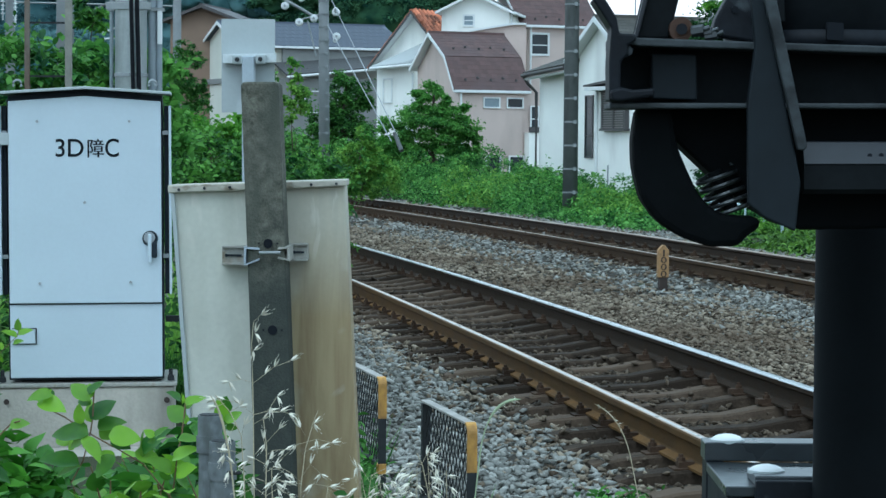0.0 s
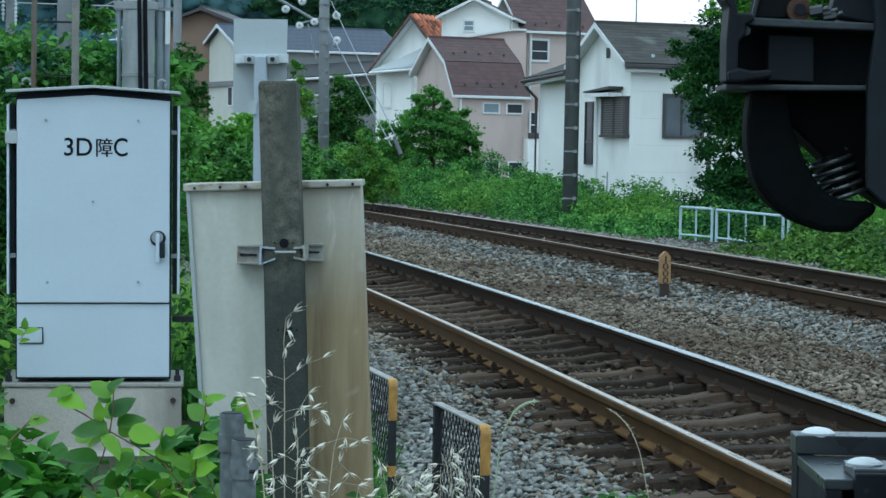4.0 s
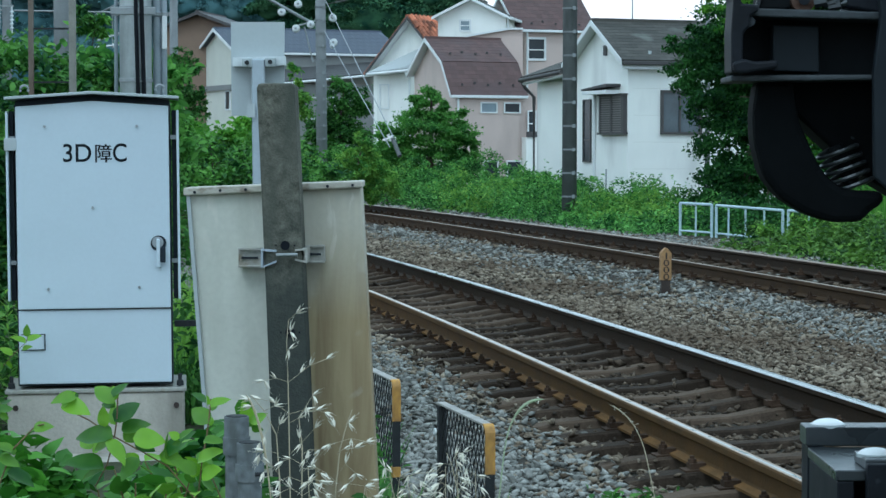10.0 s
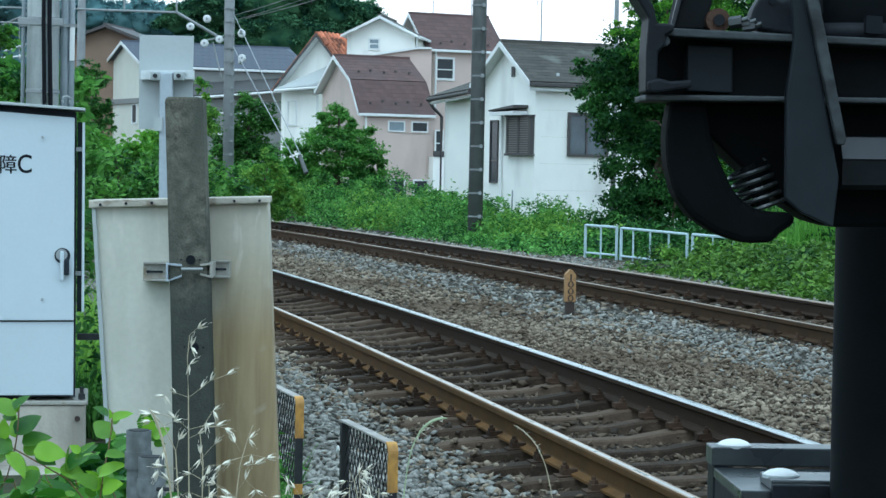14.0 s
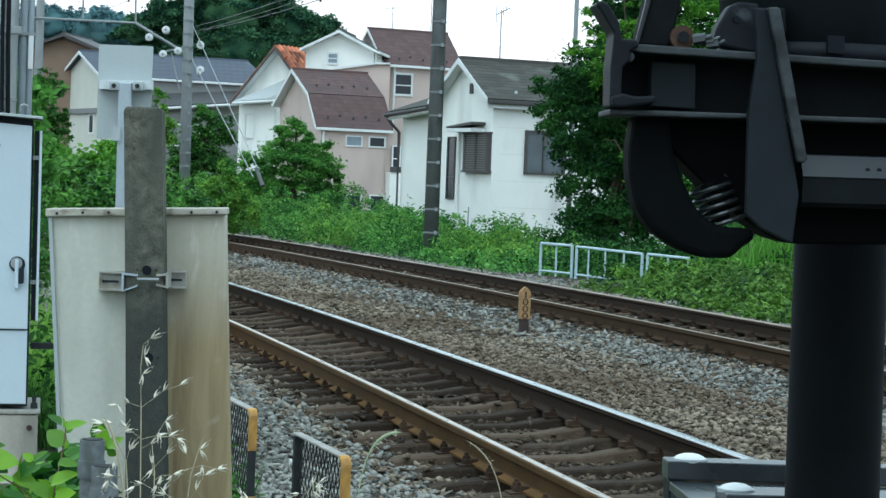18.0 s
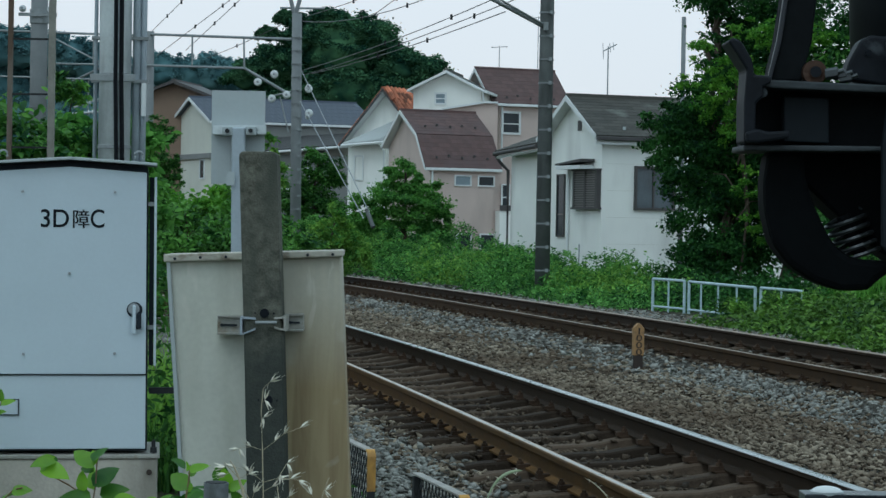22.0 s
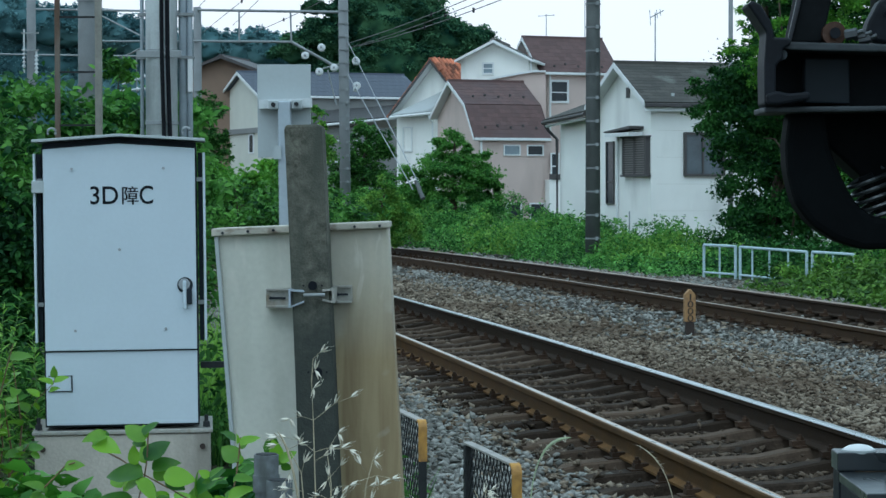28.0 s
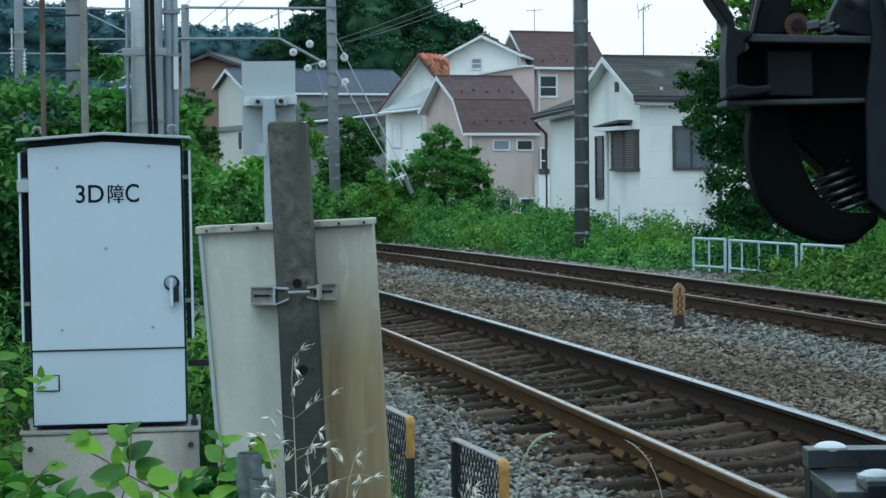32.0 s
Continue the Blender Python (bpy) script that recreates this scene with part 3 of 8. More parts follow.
# ---- foliage ----


def turns(n, rng, up=0.0):
    """n random orthonormal frames; up leans the leaves' normals to the sky."""
    nrm = rng.normal(size=(n, 3))
    nrm[:, 2] = np.abs(nrm[:, 2]) + up
    nrm /= np.linalg.norm(nrm, axis=1)[:, None]
    tan = np.cross(nrm, rng.normal(size=(n, 3)))
    tan /= np.linalg.norm(tan, axis=1)[:, None]
    return tan, np.cross(nrm, tan), nrm


def leaves_at(pts, size, rng, up=0.5, ratio=0.55, spread=0.4, fine=False):
    """Folded leaves at the points, diamonds far off and pointed ovals near by: vertices and triangles."""
    n = len(pts)
    t, b, nn = turns(n, rng, up)
    s = (size * rng.uniform(1 - spread, 1 + spread, n))[:, None]
    w = s * ratio
    if fine:
        rows = ((0.0, 0.0, 0.0), (0.28, 0.42, 0.09), (0.62, 0.40, 0.05), (1.0, 0.0, -0.14))
        side = [pts + t * s * a + b * w * k + nn * s * z for a, k, z in rows[1:3]] + [pts + t * s * a - b * w * k + nn * s * z for a, k, z in rows[1:3]]
        verts = np.stack([pts, *side, pts + t * s - nn * s * 0.14, pts + t * s * 0.45], 1)
        base = (np.arange(n) * 7)[:, None]
        tri = np.concatenate([base + k for k in ([0, 1, 6], [1, 2, 6], [2, 5, 6], [5, 4, 6], [4, 3, 6], [3, 0, 6])], 1).reshape(-1, 3)
        return verts.reshape(-1, 3), tri
    verts = np.stack([pts, pts + t * s * 0.45 + b * w * 0.5 + nn * s * 0.1, pts + t * s - nn * s * 0.12, pts + t * s * 0.45 - b * w * 0.5 + nn * s * 0.1], 1)
    base = (np.arange(n) * 4)[:, None]
    tri = np.concatenate([base + [0, 1, 2], base + [0, 2, 3]], 1).reshape(-1, 3)
    return verts.reshape(-1, 3), tri


def clump_points(centre, radii, n_clumps, per, rng, clump=0.3, shell=0.45, low=-1.0, flat=0.45):
    """Leaf points in many small clumps, more of them near the outside of an ellipsoid."""
    d = rng.normal(size=(n_clumps * 3, 3))
    d /= np.linalg.norm(d, axis=1)[:, None]
    d = d[d[:, 2] > low][:n_clumps]
    r = shell + (1 - shell) * rng.uniform(0, 1, len(d)) ** 0.6
    r *= 1 + 0.16 * np.sin(d[:, 0] * 5 + d[:, 2] * 4) + rng.normal(0, 0.07, len(d))
    c = np.array(centre) + d * r[:, None] * np.array(radii)
    grow = rng.uniform(0.35, 1.15, (len(d), 1, 1))
    off = rng.normal(size=(len(d), per, 3)) * clump * np.mean(radii) * 0.5 * grow
    off[:, :, 2] *= flat
    # sprays reach outwards and hang a little at their ends
    reach = rng.uniform(-0.2, 1.0, (len(d), per)) * clump * np.mean(radii) * 0.7 * grow[:, :, 0]
    off += d[:, None] * reach[:, :, None]
    off[:, :, 2] -= 0.35 * np.maximum(reach, 0)
    return (c[:, None] + off).reshape(-1, 3)


def trunk(base, top, r, rng, limbs=6, reach=0.2):
    bm = bmesh.new()
    base, top = Vector(base), Vector(top)
    mid = [base.lerp(top, k) + Vector((rng.normal(0, 0.03), rng.normal(0, 0.03), 0)) * (top - base).length for k in (0, 0.33, 0.66, 1)]
    tube_path(bm, mid, [r, r * 0.8, r * 0.55, r * 0.2], 8)
    h = (top - base).length
    for i in range(limbs):
        k = 0.3 + 0.6 * i / limbs
        a = base.lerp(top, k)
        ang = i * 2.4 + rng.uniform(0, 0.6)
        d = Vector((math.cos(ang), math.sin(ang), 0.7)) * h * reach * (1 - k * 0.5)
        tube_path(bm, [a, a + d * 0.5 + Vector((0, 0, 0.03 * h)), a + d], [r * 0.4, r * 0.25, r * 0.08], 6)
    return bm


def tree(name, label, category, base, blobs, material, leaf, rng_seed, trunk_r=0.12, clumps=160, per=55, up=0.5, trunk_top=None, group="", low=-0.75, reach=0.12, fine=False):
    """blobs: (centre offset, radii) of the lobes of its crown."""
    rng = np.random.default_rng(rng_seed)
    t = thing(name, label, category, base, group=group)
    top = trunk_top or max(c[2] + 0.5 * r[2] for c, r in blobs)
    part("trunk", trunk((0, 0, -0.1), (0, 0, top), trunk_r, rng, reach=reach), M_BARK, t)
    tot = sum(r[0] * r[2] for _, r in blobs)
    pts = np.concatenate([clump_points(c, r, max(8, int(clumps * r[0] * r[2] / tot)), per, rng, low=low) for c, r in blobs])
    pts[:, 2] = np.maximum(pts[:, 2], 0.02)
    v, f = leaves_at(pts, leaf, rng, up, fine=fine)
    part("crown", big_mesh("crown", v, f, material), material, t)
    return t



# ---- the line: one curve for both tracks ----
X0, HEAD, BEND = 3.555, 0.1395, 0.0019
CX, CY = X0 - math.cos(HEAD) / BEND, -math.sin(HEAD) / BEND
GAUGE = 1.132
SECOND, RISE, CANT = 4.281, 0.0975, 0.0483
PITCH, FIRST = 0.5732, 7.45


def on_line(s, v, z=0.0):
    """A place s metres along the line and v metres to its right."""
    th = HEAD + BEND * s
    return Vector((CX + (1 / BEND + v) * math.cos(th), CY + (1 / BEND + v) * math.sin(th), z))


def line_of(x, y):
    """The way along the line and across it for a place (arrays)."""
    dx, dy = x - CX, y - CY
    return (np.arctan2(dy, dx) - HEAD) / BEND, np.hypot(dx, dy) - 1 / BEND


def ground_z(x, y):
    s, v = line_of(np.asarray(x, float), np.asarray(y, float))
    z = np.interp(v, [-60, -9, -4.2, -2.9, -2.4, -1.3, -0.9, 0.9, 1.4, 2.2, 2.9, 3.3, 5.2, 5.9, 6.6, 8, 14, 60], [-0.1, -0.12, -0.08, -0.06, -0.21, -0.22, -0.24, -0.2, -0.165, -0.19, -0.175, -0.095, -0.06, -0.03, -0.06, 0.0, -0.1, -0.1])
    return z


def ground():
    xs = np.concatenate([np.linspace(-900, -30, 16), np.arange(-24, 20, 0.4), np.linspace(22, 900, 18)])
    ys = np.concatenate([np.linspace(-300, -12, 8), np.arange(-8, 100, 0.5), np.linspace(104, 1500, 20)])
    gx, gy = np.meshgrid(xs, ys)
    gz = ground_z(gx, gy)
    verts = np.stack([gx, gy, gz], -1).reshape(-1, 3)
    w = len(xs)
    i = np.arange(len(ys) - 1)[:, None] * w + np.arange(w - 1)
    f = np.stack([i, i + 1, i + w + 1, i + w], -1).reshape(-1, 4)
    tagged(new("ground", big_mesh("ground", verts, f, M_SOIL)), "soil and weeds beside the railway tracks, darkened for shade under plants", "ground", kind="structure")


def ballast_bed():
    """The darker bed under the stones, a strip that follows the line."""
    ss = np.arange(2, 150, 1.0)
    vs = [-2.5, -2.3, -1.3, -0.9, 0.9, 1.4, 2.2, 2.9, 3.3, 5.2, 5.9, 6.6, 7.2]
    verts, faces = [], []
    for s in ss:
        for v in vs:
            p = on_line(s, v)
            verts.append((p.x, p.y, float(ground_z(p.x, p.y)) + 0.012))
    w = len(vs)
    for i in range(len(ss) - 1):
        for j in range(w - 1):
            a = i * w + j
            faces.append((a, a + 1, a + w + 1, a + w))
    return tagged(new("ballast_bed", mesh_of("ballast_bed", verts, faces, M_BED)), "brown-grey crushed stone ballast under two tracks", "ballast", kind="structure")


RAIL_SHAPE = [(-0.0635, -0.153), (0.0635, -0.153), (0.0635, -0.142), (0.012, -0.128), (0.008, -0.12), (0.008, -0.05), (0.0325, -0.035), (0.0325, -0.008), (0.027, -0.0005), (-0.027, -0.0005), (-0.0325, -0.008), (-0.0325, -0.035), (-0.008, -0.05), (-0.008, -0.12), (-0.012, -0.128), (-0.0635, -0.142)]


def sweep(shape, v0, z0, s0, s1, step):
    verts, faces, n = [], [], len(shape)
    ss = np.arange(s0, s1, step)
    for s in ss:
        for a, b in shape:
            verts.append(on_line(s, v0 + a, z0 + b))
    for i in range(len(ss) - 1):
        for j in range(n):
            faces.append((i * n + j, i * n + (j + 1) % n, (i + 1) * n + (j + 1) % n, (i + 1) * n + j))
    return verts, faces


def rail(label, v0, z0, top, side, body):
    t = thing("rail", label, "rail", group="running rails")
    v, f = sweep(RAIL_SHAPE, v0, z0, 3.0, 170.0, 0.5)
    part("rail_body", mesh_of("rail_body", v, f, body), body, t)
    v, f = sweep([(side * a, b) for a, b in ((-0.0336, -0.012), (-0.0335, -0.008), (-0.028, -0.0005), (-0.018, 0.0012), (0.012, 0.0012), (0.024, -0.001))], v0, z0, 3.0, 170.0, 0.5)
    part("running_surface", mesh_of("running_surface", v, f, top), top, t, "band worn bright by wheels")
    if top is M_RAILTAN:
        v, f = sweep([(-0.010, 0.0015), (-0.008, 0.0022), (0.006, 0.0022), (0.009, 0.0015)], v0, z0, 3.0, 170.0, 0.5)
        part("polished_line", mesh_of("polished_line", v, f, M_RAILTOP), M_RAILTOP, t, "narrow polished line on its top")
        v, f = sweep([(-0.0655, -0.154), (-0.0655, -0.141), (-0.02, -0.127), (-0.02, -0.131)], v0, z0, 3.0, 170.0, 0.5)
        part("rail_foot", mesh_of("rail_foot", v, f, M_RAILFOOT), M_RAILFOOT, t, "orange rusty foot of the rail")


def sleeper_mesh():
    """A concrete sleeper, deeper under the rails and lower at its middle."""
    xs = [-1.0, -0.85, -0.66, -0.46, -0.2, 0.2, 0.46, 0.66, 0.85, 1.0]
    tops = [-0.185, -0.16, -0.153, -0.158, -0.192, -0.192, -0.158, -0.153, -0.16, -0.185]
    wide = [0.105, 0.105, 0.11, 0.105, 0.092, 0.092, 0.105, 0.11, 0.105, 0.105]
    bm = bmesh.new()
    rings = []
    for x, t, w in zip(xs, tops, wide):
        rings.append([bm.verts.new((x, a, z)) for a, z in ((-w, -0.3), (-w * 0.82, t - 0.012), (-w * 0.7, t), (w * 0.7, t), (w * 0.82, t - 0.012), (w, -0.3))])
    for a, b in zip(rings, rings[1:]):
        for i in range(5):
            bm.faces.new((a[i], a[i + 1], b[i + 1], b[i]))
    bm.faces.new(rings[0])
    bm.faces.new(rings[-1][::-1])
    return done(bm, "sleeper", M_SLEEPER)


def clip_mesh():
    """A rail fastening: a base plate, a bent spring leaf and a nut on its bolt."""
    bm = bmesh.new()
    box(bm, -0.045, -0.06, -0.158, 0.05, 0.06, -0.146)
    box(bm, -0.06, -0.035, -0.15, 0.02, 0.035, -0.118)
    rod(bm, (0.0, 0, -0.15), (0.0, 0, -0.082), 0.013, 0.012, 8)
    rod(bm, (0.0, 0, -0.122), (0.0, 0, -0.098), 0.024, 0.022, 6)
    return done(bm, "rail_clip", M_CLIP)


def track(v0, rise, s_near, s_far, label):
    sm, cm = sleeper_mesh(), clip_mesh()
    rng = random.Random(int(v0 * 10) + 3)
    lean = math.degrees(math.atan2(CANT, GAUGE))
    first = None
    n0 = int((s_near - FIRST) / PITCH)
    n1 = int((s_far - FIRST) / PITCH)
    rest_v, rest_f = [], []
    base = np.array([tuple(v.co) for v in sm.vertices])
    polys = [tuple(p.vertices) for p in sm.polygons]
    for k in range(n0, int((140 - FIRST) / PITCH)):
        s = FIRST + k * PITCH + rng.uniform(-0.02, 0.02)
        p = on_line(s, v0, rise + CANT / 2)
        m = pose(*p, 0, -lean, math.degrees(HEAD + BEND * s) + rng.uniform(-0.8, 0.8))
        if k < n1:
            if first is None:
                sl = new("sleeper", sm)
                tagged(sl, label, "railway sleeper", "sleepers of one track")
                for x in (-GAUGE / 2 - 0.095, -GAUGE / 2 + 0.095, GAUGE / 2 - 0.095, GAUGE / 2 + 0.095):
                    c = part("rail_clip", cm, M_CLIP, sl, "rusty rail fastening with a nut")
                    inward = (x < 0) == (abs(x) < GAUGE / 2)
                    c.matrix_basis = pose(x, 0, 0.001, 0, 0, 0 if inward == (x < 0) else 180)
                sl.matrix_basis = m
                first = sl
            else:
                copy_thing(first, m)
        else:
            r = np.array(m)
            rest_f += [tuple(i + len(rest_v) for i in q) for q in polys]
            rest_v += [tuple(r[:3, :3] @ b + r[:3, 3]) for b in base]
    tagged(new("far_sleepers", mesh_of("far_sleepers", rest_v, rest_f, M_SLEEPER)), "weathered concrete sleepers further along the track", "railway sleeper", kind="stuff")


def stones(n, s0, s1, rng, big=0.05):
    """Places and sizes for loose stones over the ballast, thinned where a sleeper shows."""
    s = rng.uniform(s0, s1, n)
    v = rng.uniform(-2.55, 7.0, n)
    far = (v > 6.35) & (rng.uniform(0, 1, n) < 0.45)
    s, v = s[~far], v[~far]
    phase = np.abs((s - FIRST) / PITCH - np.round((s - FIRST) / PITCH)) * PITCH
    for v0 in (0.0, SECOND):
        bare = np.where(v < -0.72, 0.8, 0.95)
        keep = ~((np.abs(v - v0) < 1.02) & (phase < 0.125) & (rng.uniform(0, 1, len(s)) < bare))
        keep &= ~((np.abs(np.abs(v - v0) - GAUGE / 2) < 0.11))
        s, v, phase = s[keep], v[keep], phase[keep]
    th = HEAD + BEND * s
    x, y = CX + (1 / BEND + v) * np.cos(th), CY + (1 / BEND + v) * np.sin(th)
    size = big * rng.uniform(0.5, 1.25, len(s))
    mid = (np.abs(v) < 1.0) | (np.abs(v - SECOND) < 1.0)
    z = ground_z(x, y) + rng.uniform(-0.004, 0.04, len(s)) + np.where((np.abs(v) < 1.02) & (phase < 0.125), 0.045, 0.0) + np.where(mid, -0.005, 0.0)
    return np.stack([x, y, z], -1), size, v, s


def stone_cloud(name, pts, size, rng, material, label):
    n = len(pts)
    gem = np.array([(1, 0, 0), (-1, 0, 0), (0, 1, 0), (0, -1, 0), (0, 0, 1), (0, 0, -1)], float) * 0.68
    tris = np.array([(0, 2, 4), (2, 1, 4), (1, 3, 4), (3, 0, 4), (2, 0, 5), (1, 2, 5), (3, 1, 5), (0, 3, 5)])
    t, b, nn = turns(n, rng, 0.9)
    loc = (gem[None] + rng.uniform(-0.26, 0.26, (n, 6, 3))) * rng.uniform(0.75, 1.2, (n, 6, 1)) * size[:, None, None] * rng.uniform(0.55, 1.3, (n, 1, 3)) * np.array((1.2, 0.95, 0.6))
    loc *= 1.1
    w = pts[:, None] + loc[:, :, :1] * t[:, None] + loc[:, :, 1:2] * b[:, None] + loc[:, :, 2:] * nn[:, None]
    # broken flat, they lie on their broad sides
    w[:, :, 2] = pts[:, None, 2] + (w[:, :, 2] - pts[:, None, 2]) * 0.8
    f = (np.arange(n) * 6)[:, None, None] + tris[None]
    return tagged(new(name, big_mesh(name, w.reshape(-1, 3), f.reshape(-1, 3), material)), label, "ballast", kind="stuff")


def ballast(bed):
    rng = np.random.default_rng(5)
    sets = [stones(112000, 8.5, 24, rng, 0.040), stones(46000, 24, 44, rng, 0.05), stones(14000, 44, 85, rng, 0.085)]
    p, sz, v, s = (np.concatenate([a[i] for a in sets]) for i in range(4))
    shade = np.interp(v, [-2.6, -1.5, -1.15, -0.8, 1.7, 2.5, 2.9, 3.2, 3.5, 5.2, 5.5, 7.0], [0.97, 0.95, 0.66, 0.0, 0.0, 0.1, 0.6, 0.92, 0.25, 0.0, 0.7, 0.85])
    # fewer pale stones over the brown, nearer part of the six-foot
    shade *= np.where((v > 1) & (v < 2.6) & (s < 40), 0.75, 1.0)
    pale = rng.uniform(0, 1, len(v)) < shade
    in_track = ~pale & ((np.abs(v) < 0.8) | (np.abs(v - SECOND) < 0.8))
    brown = ~pale & ~in_track
    stone_cloud("brown_ballast_stones", p[brown], sz[brown], rng, M_BALLAST, "brown dusty crushed stones between the tracks")
    stone_cloud("oily_ballast_stones", p[in_track], sz[in_track], rng, M_BALLAST_DARK, "dark brown crushed stones between the sleepers")
    stone_cloud("pale_ballast_stones", p[pale], sz[pale], rng, M_BALLAST_PALE, "pale grey fresh crushed stones beside the rails")
    shapes = []
    for i in range(6):
        bm = bmesh.new()
        r = bmesh.ops.create_icosphere(bm, subdivisions=1, radius=0.027)
        rr = random.Random(i)
        for q in r["verts"]:
            q.co = Vector((q.co.x * 1.2, q.co.y * rr.uniform(0.8, 1.1), q.co.z * 0.8)) * rr.uniform(0.75, 1.25)
        shapes.append(done(bm, "ballast_stone", M_BALLAST_PALE))
    rr = random.Random(9)
    for i in range(300):
        q = on_line(rr.uniform(9.3, 13.5), rr.uniform(-2.45, -1.15))
        ob = part("ballast_stone", shapes[i % 6], None, bed)
        ob.matrix_basis = pose(q.x, q.y, float(ground_z(q.x, q.y)) + 0.022, rr.uniform(-35, 35), rr.uniform(-35, 35), rr.uniform(0, 360))
        k = rr.uniform(0.55, 1.05)
        ob.scale = (k, k, k)


# ---- beside the line ----


def radius_marker(x, y):
    t = thing("curve_marker", "small yellow-brown marker post with black numerals in the ballast", "marker post", (x, y, -0.168), 8)
    w = 0.058
    part("foot", boxed(-w * 0.8, -0.04, -0.2, w * 0.8, 0.04, 0.17, 0.004), M_MARKERDARK, t, "dark brown lower end")
    part("post", slab([(-w, 0.166), (w, 0.166), (w, 0.46), (w * 0.15, 0.515), (-w * 0.15, 0.515), (-w, 0.46)], -0.045, 0.045, 0.004), M_MARKER, t)
    for i, c in enumerate("1000"):
        n = part("numeral", text_mesh(c, 0.105, M_MARKERDARK, 0.002, 0.018 if c == "1" else 0.064, 0.069, 0.0), M_MARKERDARK, t)
        n.matrix_basis = pose(0, -0.048, 0.43 - i * 0.0755, 0, 0, 0)


def guard_rail():
    """Low white pipe fence beyond the far track, in three bays."""
    def bay(a, b, posts):
        t = thing("guard_fence", "low white painted pipe fence bay by the track", "fence", group="guard fence bays")
        a, b = Vector(a), Vector(b)
        d = b - a
        up = Vector((0, 0, 0.50))
        part("top_rail", rodded(a + up, b + up, 0.022), M_WHITERAIL, t)
        part("lower_rail", rodded(a + Vector((0, 0, 0.04)), b + Vector((0, 0, 0.04)), 0.018), M_WHITERAIL, t)
        for k in posts:
            p = a + d * k
            end = k in (0, 1)
            part("post", rodded(p + Vector((0, 0, -0.45)), p + up, 0.024 if end else 0.016), M_WHITERAIL, t)
    p0, p1 = Vector((3.886, 38.802, 0.52)), Vector((4.324, 38.007, 0.51))
    p2, p3 = Vector((4.387, 37.908, 0.503)), Vector((5.231, 36.216, 0.464))
    p4, p5 = Vector((5.305, 36.117, 0.466)), Vector((5.774, 35.022, 0.452))
    dz = Vector((0, 0, -0.5))
    bay(p0 + dz, p1 + dz, (0, 0.5, 1))
    bay(p2 + dz, p3 + dz, (0, 0.19, 0.45, 0.73, 1))
    bay(p4 + dz, p5 + dz, (0, 0.5, 1))


ground()
bed = ballast_bed()
for v0, z0, top, text in ((-GAUGE / 2, 0.0, M_RAILTAN, "rust-brown steel rail with a tan worn top"), (GAUGE / 2, CANT, M_RAILTOP, "rusty steel rail with a bright worn top"), (SECOND - GAUGE / 2, RISE, M_RAILDULL, "brown rusty rail with a dull worn top"), (SECOND + GAUGE / 2, RISE + CANT, M_RAILDULL, "brown rusty rail with a dull worn top")):
    rail(text, v0, z0, top, 1 if z0 in (CANT, RISE + CANT) else -1, M_RAILNEAR if v0 < 0 else M_RAILMID if z0 == RISE else M_RAIL)
track(0.0, 0.0, 9.0, 62.0, "weathered brown concrete sleeper half sunk in ballast")
track(SECOND, RISE, 19.0, 74.0, "weathered dark concrete sleeper under the far track")
ballast(bed)
radius_marker(2.349, 25.06)
guard_rail()



# ---- foreground: cabinets, posts, guards ----


